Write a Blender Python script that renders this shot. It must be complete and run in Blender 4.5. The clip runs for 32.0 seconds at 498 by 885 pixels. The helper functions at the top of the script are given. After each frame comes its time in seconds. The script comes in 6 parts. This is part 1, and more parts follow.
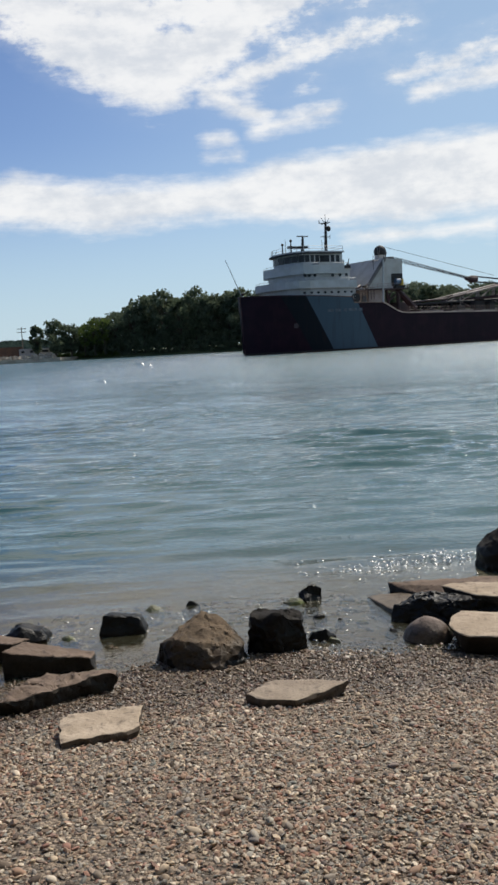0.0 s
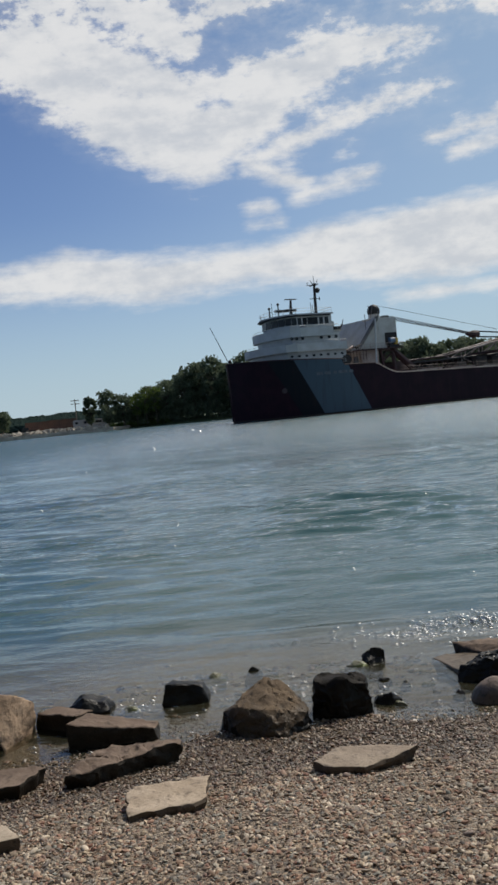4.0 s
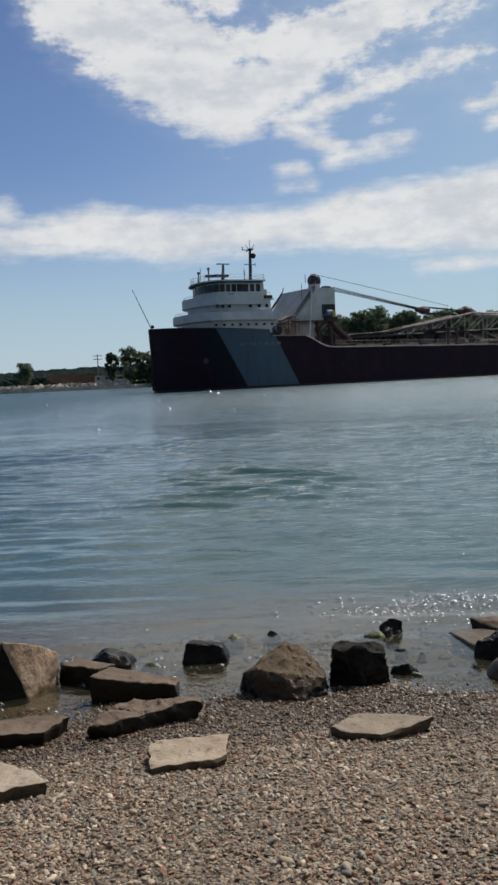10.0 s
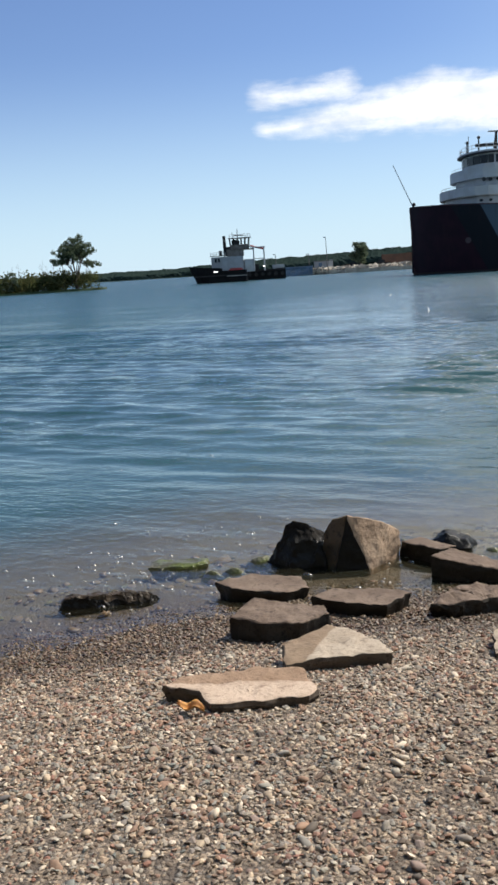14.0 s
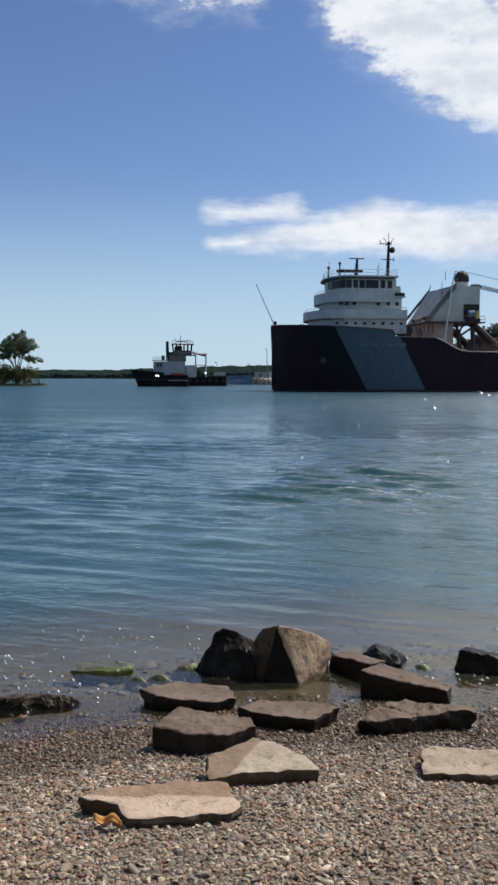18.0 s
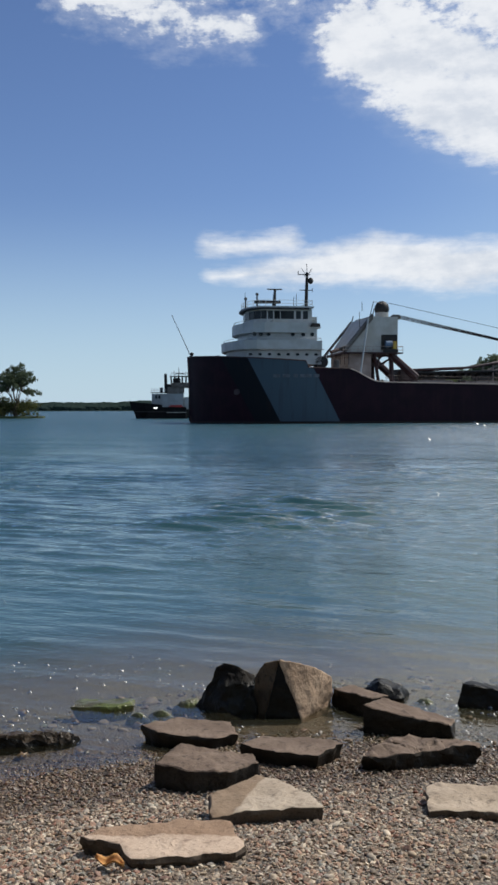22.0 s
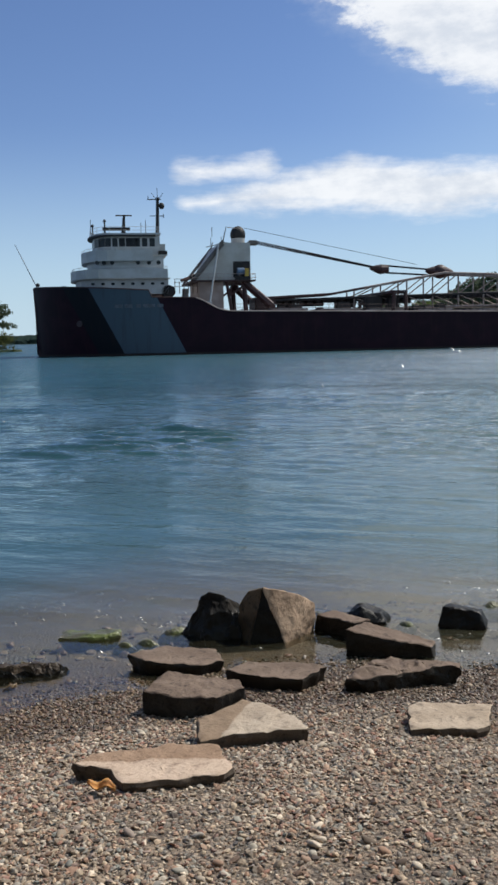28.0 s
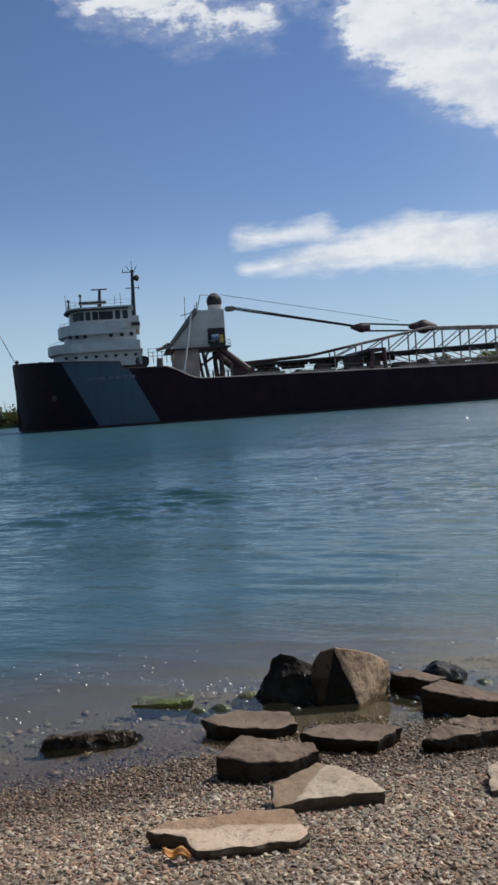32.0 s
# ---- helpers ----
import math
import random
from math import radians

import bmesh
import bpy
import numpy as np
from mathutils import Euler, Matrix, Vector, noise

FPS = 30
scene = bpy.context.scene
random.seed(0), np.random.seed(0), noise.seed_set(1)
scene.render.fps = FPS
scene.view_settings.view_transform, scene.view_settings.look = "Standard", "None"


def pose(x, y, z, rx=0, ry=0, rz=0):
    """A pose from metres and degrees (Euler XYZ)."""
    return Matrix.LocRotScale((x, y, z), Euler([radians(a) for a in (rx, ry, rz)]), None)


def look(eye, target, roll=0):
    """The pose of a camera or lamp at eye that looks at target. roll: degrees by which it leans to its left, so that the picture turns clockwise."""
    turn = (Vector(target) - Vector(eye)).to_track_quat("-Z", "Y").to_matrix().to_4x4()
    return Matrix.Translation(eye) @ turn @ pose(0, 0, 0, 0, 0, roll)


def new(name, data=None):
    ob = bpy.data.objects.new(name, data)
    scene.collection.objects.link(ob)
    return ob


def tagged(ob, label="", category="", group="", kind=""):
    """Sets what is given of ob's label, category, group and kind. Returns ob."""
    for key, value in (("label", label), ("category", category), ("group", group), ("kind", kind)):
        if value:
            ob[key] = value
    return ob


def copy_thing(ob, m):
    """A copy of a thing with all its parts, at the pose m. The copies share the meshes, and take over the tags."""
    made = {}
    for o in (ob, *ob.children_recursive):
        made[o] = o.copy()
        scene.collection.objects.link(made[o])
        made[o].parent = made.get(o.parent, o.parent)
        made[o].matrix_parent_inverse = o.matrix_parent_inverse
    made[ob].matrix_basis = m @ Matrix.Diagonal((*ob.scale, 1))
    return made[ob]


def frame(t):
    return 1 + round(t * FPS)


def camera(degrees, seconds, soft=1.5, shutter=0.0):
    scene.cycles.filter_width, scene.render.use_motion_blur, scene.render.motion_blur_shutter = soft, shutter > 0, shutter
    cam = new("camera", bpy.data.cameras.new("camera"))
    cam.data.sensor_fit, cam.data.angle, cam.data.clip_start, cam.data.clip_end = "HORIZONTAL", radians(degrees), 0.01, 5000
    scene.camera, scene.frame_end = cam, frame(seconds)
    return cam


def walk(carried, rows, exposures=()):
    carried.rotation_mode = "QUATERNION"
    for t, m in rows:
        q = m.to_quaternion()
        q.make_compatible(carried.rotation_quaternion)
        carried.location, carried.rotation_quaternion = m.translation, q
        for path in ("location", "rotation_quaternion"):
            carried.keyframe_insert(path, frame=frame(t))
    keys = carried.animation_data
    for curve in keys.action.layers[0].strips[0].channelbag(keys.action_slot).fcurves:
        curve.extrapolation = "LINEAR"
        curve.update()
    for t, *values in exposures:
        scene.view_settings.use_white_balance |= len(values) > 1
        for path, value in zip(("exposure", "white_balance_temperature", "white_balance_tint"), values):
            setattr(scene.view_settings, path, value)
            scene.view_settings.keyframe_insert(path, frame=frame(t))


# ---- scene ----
cam = camera(30.08, 32.0, soft=2.8)


def eye(x, y, z, yaw, pitch, roll):
    """Handheld pose: turn to the left, tilt up and lean, in degrees."""
    a, b = radians(yaw), radians(pitch)
    ahead = Vector((-math.sin(a) * math.cos(b), math.cos(a) * math.cos(b), math.sin(b)))
    return look((x, y, z), Vector((x, y, z)) + 10 * ahead, roll)


PATH = [
    (0.0, eye(0.170, 0.060, 2.145, 0.08, -6.16, -3.09)),
    (0.5, eye(0.196, 0.068, 2.139, -1.46, -7.54, -5.96)),
    (1.0, eye(0.193, 0.059, 2.140, -1.10, -7.73, -6.30)),
    (1.5, eye(0.208, 0.047, 2.140, -0.21, -7.78, -6.88)),
    (2.0, eye(0.206, 0.077, 2.130, 0.70, -6.24, -7.35)),
    (2.5, eye(0.194, 0.059, 2.139, 2.89, -4.22, -7.66)),
    (3.0, eye(0.164, 0.075, 2.153, 3.95, -2.32, -6.05)),
    (3.5, eye(0.170, 0.063, 2.149, 3.51, -2.83, -5.78)),
    (5.5, eye(0.087, -0.057, 2.193, 1.93, 3.12, -5.76)),
    (6.0, eye(0.098, -0.070, 2.196, 1.88, 3.45, -6.18)),
    (6.5, eye(0.082, -0.066, 2.198, 0.99, 2.90, -5.31)),
    (7.0, eye(0.097, -0.082, 2.193, 4.42, 5.17, -5.77)),
    (7.5, eye(0.072, -0.057, 2.194, 6.10, 1.69, -2.93)),
    (8.0, eye(0.060, -0.042, 2.198, 8.84, 0.40, -3.39)),
    (8.5, eye(0.076, -0.048, 2.193, 9.54, -3.50, -7.51)),
    (9.0, eye(0.091, -0.043, 2.181, 7.81, -4.09, -8.23)),
    (9.5, eye(0.075, -0.037, 2.194, 5.15, -4.21, -3.98)),
    (10.0, eye(0.074, -0.040, 2.194, 4.37, -4.24, -2.69)),
    (10.5, eye(0.048, -0.041, 2.207, 6.41, -3.78, -2.02)),
    (11.0, eye(0.040, -0.038, 2.185, 10.57, -5.31, -2.97)),
    (11.5, eye(0.002, -0.020, 2.201, 14.99, -5.04, -3.87)),
    (12.0, eye(0.015, -0.023, 2.187, 15.82, -3.17, -4.59)),
    (12.5, eye(-0.004, -0.000, 2.188, 16.39, -5.51, -4.43)),
    (13.0, eye(-0.029, -0.021, 2.201, 19.60, -4.19, -2.35)),
    (13.5, eye(-0.066, -0.003, 2.194, 24.35, -6.83, -2.17)),
    (14.0, eye(-0.056, 0.013, 2.186, 25.09, -10.51, -3.58)),
    (14.5, eye(-0.049, 0.008, 2.178, 22.84, -8.06, -2.90)),
    (15.0, eye(-0.052, 0.007, 2.177, 19.55, -6.47, -2.74)),
    (15.5, eye(-0.026, 0.004, 2.181, 17.64, -5.68, -2.90)),
    (17.5, eye(-0.057, 0.015, 2.175, 20.15, -2.89, -1.11)),
    (18.0, eye(-0.079, 0.014, 2.175, 20.80, -4.09, 0.12)),
    (18.5, eye(-0.071, 0.007, 2.184, 19.94, -3.96, -0.38)),
    (19.0, eye(-0.077, 0.013, 2.182, 19.83, -3.49, -1.04)),
    (19.5, eye(-0.075, 0.014, 2.181, 20.03, -3.77, -1.20)),
    (20.0, eye(-0.083, 0.018, 2.180, 20.18, -3.97, -0.52)),
    (20.5, eye(-0.090, 0.017, 2.182, 19.95, -3.86, 0.03)),
    (21.0, eye(-0.087, 0.020, 2.178, 19.96, -3.96, -0.62)),
    (21.5, eye(-0.081, 0.016, 2.180, 20.06, -3.14, -1.01)),
    (22.0, eye(-0.092, 0.002, 2.188, 20.70, -2.14, -0.15)),
    (22.5, eye(-0.106, 0.010, 2.189, 21.42, -3.08, 0.09)),
    (23.0, eye(-0.113, 0.014, 2.189, 21.69, -3.90, 0.12)),
    (23.5, eye(-0.105, 0.017, 2.185, 21.85, -4.23, -0.28)),
    (24.0, eye(-0.116, 0.015, 2.189, 22.39, -4.10, 0.51)),
    (24.5, eye(-0.120, 0.010, 2.190, 24.13, -4.34, 1.23)),
    (25.0, eye(-0.128, 0.020, 2.187, 25.82, -5.10, 0.06)),
    (25.5, eye(-0.122, 0.021, 2.184, 25.15, -5.73, -1.63)),
    (27.5, eye(-0.089, 0.014, 2.200, 24.59, -6.45, -1.45)),
    (28.0, eye(-0.098, 0.009, 2.196, 19.50, -6.50, -1.19)),
    (28.5, eye(-0.069, 0.008, 2.207, 19.65, -6.26, -2.49)),
    (29.0, eye(-0.063, 0.002, 2.208, 19.64, -5.23, -3.04)),
    (29.5, eye(-0.056, -0.016, 2.209, 18.52, -3.84, -3.85)),
    (30.0, eye(-0.054, -0.014, 2.204, 18.40, -3.28, -4.88)),
    (30.5, eye(-0.035, -0.003, 2.191, 17.07, -3.34, -7.02)),
    (31.0, eye(-0.006, -0.012, 2.201, 16.56, -2.71, -7.94)),
    (31.5, eye(-0.051, -0.029, 2.213, 21.04, -1.83, -5.63)),
    (32.0, eye(-0.045, -0.009, 2.193, 23.60, -2.55, -4.06)),
]
LIGHT = [(0.0, 0.00, 6450, 10), (1.0, -0.08, 6450, 10), (2.0, -0.12, 6450, 10), (3.0, -0.20, 6450, 10), (5.5, -0.33, 6450, 10), (6.0, -0.33, 6450, 10), (7.0, -0.30, 6450, 10), (8.0, -0.52, 6450, 10), (9.0, -0.10, 6450, 10), (10.0, -0.25, 6450, 10), (11.0, -0.33, 6350, 10), (12.0, -0.12, 6350, 10), (13.0, 0.00, 6350, 10), (14.0, 0.35, 6350, 10), (15.0, 0.12, 6350, 10), (18.0, 0.02, 6230, 10), (20.0, -0.08, 6230, 10), (23.0, -0.03, 6230, 10), (24.0, -0.05, 6230, 10), (25.0, 0.25, 6230, 10), (25.5, 0.24, 6230, 10), (28.0, 0.05, 6230, 10), (29.0, 0.04, 6230, 10), (30.0, -0.22, 6230, 10), (31.0, 0.00, 6230, 10), (32.0, -0.12, 6230, 10)]
walk(cam, PATH, LIGHT)

# ---- daylight: sun ahead and to the right, broken cloud ----
SUN_YAW, SUN_EL = -40.0, 50.0          # degrees to the left of the view's zero, and above the horizon


def way(yaw, el):
    a, b = radians(yaw), radians(el)
    return Vector((-math.sin(a) * math.cos(b), math.cos(a) * math.cos(b), math.sin(b)))


sun = new("sun", bpy.data.lights.new("sun", "SUN"))
sun.data.energy, sun.data.angle, sun.data.color = 4.5, radians(0.55), (1.0, 0.92, 0.80)
sun.matrix_world = look((0, 0, 60), Vector((0, 0, 60)) - way(SUN_YAW, SUN_EL))

world = bpy.data.worlds.new("sky")
scene.world = world
world.use_nodes = True
wt = world.node_tree
wt.nodes.clear()


def wmath(op, a, b=None, c=None):
    n = wt.nodes.new("ShaderNodeMath")
    n.operation = op
    for i, v in enumerate((a, b, c)):
        if v is None:
            continue
        if isinstance(v, (int, float)):
            n.inputs[i].default_value = v
        else:
            wt.links.new(v, n.inputs[i])
    return n.outputs[0]


def wramp(v, lo, hi, out0=0.0, out1=1.0, smooth=True):
    n = wt.nodes.new("ShaderNodeMapRange")
    n.interpolation_type = "SMOOTHSTEP" if smooth else "LINEAR"
    n.inputs[1].default_value, n.inputs[2].default_value = lo, hi
    n.inputs[3].default_value, n.inputs[4].default_value = out0, out1
    wt.links.new(v, n.inputs[0])
    return n.outputs[0]


sky = wt.nodes.new("ShaderNodeTexSky")
sky.sky_type, sky.sun_disc = "NISHITA", False
sky.sun_elevation, sky.sun_rotation = radians(SUN_EL), radians(-SUN_YAW)
sky.altitude, sky.air_density, sky.dust_density, sky.ozone_density = 300.0, 1.0, 0.05, 4.5
tc = wt.nodes.new("ShaderNodeTexCoord")
sep = wt.nodes.new("ShaderNodeSeparateXYZ")
wt.links.new(tc.outputs["Generated"], sep.inputs[0])
DEG = 57.29578
yaw_s = wmath("MULTIPLY", wmath("ARCTAN2", wmath("MULTIPLY", sep.outputs[0], -1.0), sep.outputs[1]), DEG)
el_s = wmath("MULTIPLY", wmath("ARCSINE", sep.outputs[2]), DEG)
comb = wt.nodes.new("ShaderNodeCombineXYZ")
wt.links.new(yaw_s, comb.inputs[0])
wt.links.new(el_s, comb.inputs[1])


def wnoise(scale, detail, rough, sx=1.0, sy=1.0, turn=0.0, shift=0.0):
    m = wt.nodes.new("ShaderNodeMapping")
    m.inputs["Rotation"].default_value = (0, 0, radians(turn))
    m.inputs["Scale"].default_value = (sx, sy, 1)
    m.inputs["Location"].default_value = (shift, shift * 0.7, 0)
    wt.links.new(comb.outputs[0], m.inputs[0])
    n = wt.nodes.new("ShaderNodeTexNoise")
    n.inputs["Scale"].default_value, n.inputs["Detail"].default_value, n.inputs["Roughness"].default_value = scale, detail, rough
    wt.links.new(m.outputs[0], n.inputs["Vector"])
    return n.outputs["Fac"]


# clouds as rounded streaks: yaw, elevation and half thickness at both ends, in degrees
STREAKS = [
    # the long low bank with its split tail
    (23.2, 9.85, 0.26, 18.2, 10.0, 0.52), (22.9, 7.95, 0.22, 17.5, 8.45, 0.85), (17.5, 8.45, 0.75, 12.8, 8.95, 1.5), (12.8, 8.95, 1.5, 8.2, 8.35, 1.4),
    (8.2, 8.35, 1.4, 4.5, 8.5, 1.05), (4.5, 8.5, 1.05, 0.5, 8.8, 1.25), (0.5, 8.8, 1.25, -5.0, 8.9, 1.95), (-5.0, 8.9, 1.95, -11.0, 9.0, 2.3),
    (-11.0, 9.0, 2.3, -24.0, 9.6, 2.2), (-6.5, 5.9, 0.12, -15.0, 6.1, 0.38),
    # torn scraps above it
    (1.5, 12.0, 0.20, 0.4, 12.1, 0.24), (-1.4, 12.4, 0.42, -6.0, 13.3, 0.28), (1.6, 10.95, 0.12, -0.2, 11.0, 0.14), (-4.4, 14.75, 0.26, -4.9, 14.8, 0.2),
    # the large fleecy cloud and its arms
    (14.2, 21.2, 2.0, 9.6, 17.9, 1.9), (9.6, 17.8, 1.9, 4.6, 16.1, 2.5), (4.6, 16.1, 2.3, 0.0, 17.6, 1.5), (0.0, 18.0, 1.6, -5.0, 20.0, 0.95), (-5.0, 20.0, 0.95, -9.5, 20.4, 0.8),
    (6.5, 18.8, 1.3, -0.5, 19.2, 1.3), (-0.5, 19.4, 1.2, -6.0, 20.5, 0.9),
    (1.4, 14.7, 0.55, -1.9, 13.0, 0.55), (0.9, 14.8, 0.4, -4.5, 16.6, 0.6), (-4.5, 16.6, 0.55, -10.8, 17.5, 0.15), (18.0, 26.0, 2.8, 9.5, 25.0, 2.2), (9.5, 24.6, 2.0, 4.6, 21.4, 1.3), (12.0, 22.3, 1.6, 6.0, 19.2, 1.5), (10.0, 28.0, 1.2, 1.5, 25.6, 0.7), (3.5, 28.4, 0.5, -5.0, 28.6, 0.5),
    (4.2, 22.4, 0.6, -0.5, 24.2, 1.0), (-0.5, 24.3, 1.0, -7.2, 26.0, 0.9), (-7.2, 26.0, 0.9, -17.0, 25.4, 1.1), (-8.6, 22.3, 0.4, -16.0, 21.0, 0.5), (-6.2, 23.6, 0.15, -7.2, 23.9, 0.15),
    (31.0, 23.6, 0.9, 26.0, 22.6, 0.8), (26.0, 22.6, 0.8, 21.2, 21.7, 0.45),
    # streaks on the sun's side, and the fleece overhead
    (-9.4, 14.7, 0.15, -18.0, 16.0, 0.5), (-11.0, 13.8, 0.3, -20.0, 14.9, 0.9), (22.0, 31.0, 2.6, -16.0, 30.5, 1.4), (10.0, 40.0, 5.0, -28.0, 38.0, 4.0),
]


def wvec(op, a, b=None, scale=None):
    n = wt.nodes.new("ShaderNodeVectorMath")
    n.operation = op
    for i, v in enumerate((a, b)):
        if v is None:
            continue
        if isinstance(v, tuple):
            n.inputs[i].default_value = v
        else:
            wt.links.new(v, n.inputs[i])
    if scale is not None:
        wt.links.new(scale, n.inputs["Scale"])
    return n.outputs["Value" if op in ("DOT_PRODUCT", "LENGTH") else "Vector"]


near = None
for ay, ae, ra, by, be, rb in STREAKS:
    along = (by - ay, be - ae, 0.0)
    long2 = along[0] ** 2 + along[1] ** 2
    off = wvec("SUBTRACT", comb.outputs[0], (ay, ae, 0.0))
    at = wmath("MULTIPLY", wvec("DOT_PRODUCT", off, along), 1.0 / long2)
    at.node.use_clamp = True
    foot = wt.nodes.new("ShaderNodeVectorMath")
    foot.operation = "SCALE"
    foot.inputs[0].default_value = along
    wt.links.new(at, foot.inputs["Scale"])
    gap = wmath("SUBTRACT", wvec("LENGTH", wvec("SUBTRACT", off, foot.outputs[0])), wmath("MULTIPLY_ADD", at, rb - ra, ra))
    near = gap if near is None else wmath("MINIMUM", near, gap)
billow = wnoise(0.30, 7.0, 0.60, 0.6, 1.25, -8.0)
tuft = wnoise(1.1, 5.0, 0.62, 0.75, 1.2, 20.0, 5.0)
wisp = wnoise(0.9, 5.0, 0.6, 0.3, 1.5, -6.0, 2.0)
fleece = wmath("ADD", wmath("MULTIPLY", wramp(el_s, 11.0, 20.0), 0.8), wmath("MULTIPLY", wramp(el_s, 20.5, 25.0), 1.0))
rag = wmath("MULTIPLY", wmath("SUBTRACT", billow, 0.5), wmath("MULTIPLY_ADD", fleece, 2.2, 1.1))
rag = wmath("ADD", rag, wmath("MULTIPLY", wmath("SUBTRACT", tuft, 0.5), wmath("MULTIPLY_ADD", fleece, 3.0, 0.55)))
rag = wmath("ADD", rag, wmath("MULTIPLY", wmath("SUBTRACT", wisp, 0.5), wmath("MULTIPLY_ADD", fleece, 0.6, 1.5)))
deepness = wmath("SUBTRACT", rag, near)
cover = wmath("MAXIMUM", wmath("POWER", wramp(deepness, -0.62, 0.75), 0.9), wmath("MULTIPLY", wramp(deepness, -1.8, 0.3), wmath("MULTIPLY", fleece, 0.25)))
shade = wnoise(0.35, 5.0, 0.55, 0.5, 1.6, 0.0, 9.0)
tone = wt.nodes.new("ShaderNodeMixRGB")
tone.inputs[1].default_value, tone.inputs[2].default_value = (0.76, 0.79, 0.83, 1), (1.0, 0.995, 0.98, 1)
wt.links.new(wramp(wmath("MULTIPLY_ADD", wmath("SUBTRACT", tuft, 0.5), 0.5, shade), 0.28, 0.66), tone.inputs[0])
bright = wt.nodes.new("ShaderNodeVectorMath")
bright.operation = "SCALE"
wt.links.new(tone.outputs[0], bright.inputs[0])
bright.inputs["Scale"].default_value = 10.7
# clear violet-blue air, a pale blue haze near the horizon
tint = wt.nodes.new("ShaderNodeMixRGB")
tint.blend_type = "MULTIPLY"
tint.inputs[0].default_value = 1.0
tint.inputs[2].default_value = (1.02, 0.985, 1.08, 1)
wt.links.new(sky.outputs[0], tint.inputs[1])
hazy = wt.nodes.new("ShaderNodeMixRGB")
hazy.inputs[2].default_value = (5.7, 7.7, 9.0, 1)
wt.links.new(tint.outputs[0], hazy.inputs[1])
wt.links.new(wramp(el_s, -2.0, 13.0, 0.85, 0.0), hazy.inputs[0])
# thin bright haze on the sun's side
veil = wt.nodes.new("ShaderNodeMixRGB")
veil.inputs[2].default_value = (5.8, 7.7, 8.8, 1)
wt.links.new(hazy.outputs[0], veil.inputs[1])
wt.links.new(wramp(yaw_s, -16.0, 18.0, 0.5, 0.0), veil.inputs[0])
mixed = wt.nodes.new("ShaderNodeMixRGB")
wt.links.new(wmath("MULTIPLY", cover, 0.93), mixed.inputs[0])
wt.links.new(veil.outputs[0], mixed.inputs[1])
wt.links.new(bright.outputs[0], mixed.inputs[2])
back = wt.nodes.new("ShaderNodeBackground")
back.inputs["Strength"].default_value = 0.088
wt.links.new(mixed.outputs[0], back.inputs[0])
wout = wt.nodes.new("ShaderNodeOutputWorld")
wt.links.new(back.outputs[0], wout.inputs[0])
scene.view_settings.exposure = 0.0

# ---- materials ----


class Graph:
    """Short hand for a material's nodes."""

    def __init__(self, name):
        self.m = bpy.data.materials.new(name)
        self.m.use_nodes = True
        self.t = self.m.node_tree
        self.t.nodes.clear()
        self.out = self.t.nodes.new("ShaderNodeOutputMaterial")

    def node(self, kind, **values):
        n = self.t.nodes.new(kind)
        for k, v in values.items():
            self.put(n, k, v)
        return n

    def put(self, n, k, v):
        key = int(k[1:]) if k[0] == "i" and k[1:].isdigit() else k.replace("_", " ")
        if isinstance(v, bpy.types.NodeSocket):
            self.t.links.new(v, n.inputs[key])
        else:
            n.inputs[key].default_value = v

    def math(self, op, a, b=0.0):
        n = self.t.nodes.new("ShaderNodeMath")
        n.operation = op
        self.put(n, "i0", a)
        self.put(n, "i1", b)
        return n.outputs[0]

    def step(self, v, lo, hi, a=0.0, b=1.0):
        n = self.t.nodes.new("ShaderNodeMapRange")
        n.interpolation_type = "SMOOTHSTEP"
        for i, q in enumerate((v, lo, hi, a, b)):
            self.put(n, "i%d" % i, q)
        return n.outputs[0]

    def mix(self, f, a, b, blend="MIX"):
        n = self.t.nodes.new("ShaderNodeMixRGB")
        n.blend_type = blend
        self.put(n, "i0", f)
        self.put(n, "i1", a if isinstance(a, bpy.types.NodeSocket) else (*a, 1))
        self.put(n, "i2", b if isinstance(b, bpy.types.NodeSocket) else (*b, 1))
        return n.outputs[0]

    def coords(self, kind="Object", scale=(1, 1, 1), turn=0.0):
        tcn = self.t.nodes.new("ShaderNodeTexCoord")
        mp = self.t.nodes.new("ShaderNodeMapping")
        mp.inputs["Scale"].default_value = scale
        mp.inputs["Rotation"].default_value = (0, 0, radians(turn))
        self.t.links.new(tcn.outputs[kind], mp.inputs[0])
        return mp.outputs[0]

    def world(self, scale=(1, 1, 1), turn=0.0):
        g = self.t.nodes.new("ShaderNodeNewGeometry")
        mp = self.t.nodes.new("ShaderNodeMapping")
        mp.inputs["Scale"].default_value = scale
        mp.inputs["Rotation"].default_value = (0, 0, radians(turn))
        self.t.links.new(g.outputs["Position"], mp.inputs[0])
        return mp.outputs[0]

    def noise(self, vec, scale, detail=4.0, rough=0.55):
        n = self.node("ShaderNodeTexNoise", Vector=vec, Scale=scale, Detail=detail, Roughness=rough)
        return n.outputs["Fac"]

    def bump(self, height, strength, distance=0.02, normal=None):
        n = self.node("ShaderNodeBump", Height=height, Strength=strength, Distance=distance)
        if normal is not None:
            self.put(n, "Normal", normal)
        return n.outputs[0]

    def surface(self, **values):
        p = self.node("ShaderNodeBsdfPrincipled", **values)
        self.t.links.new(p.outputs[0], self.out.inputs[0])
        return self.m


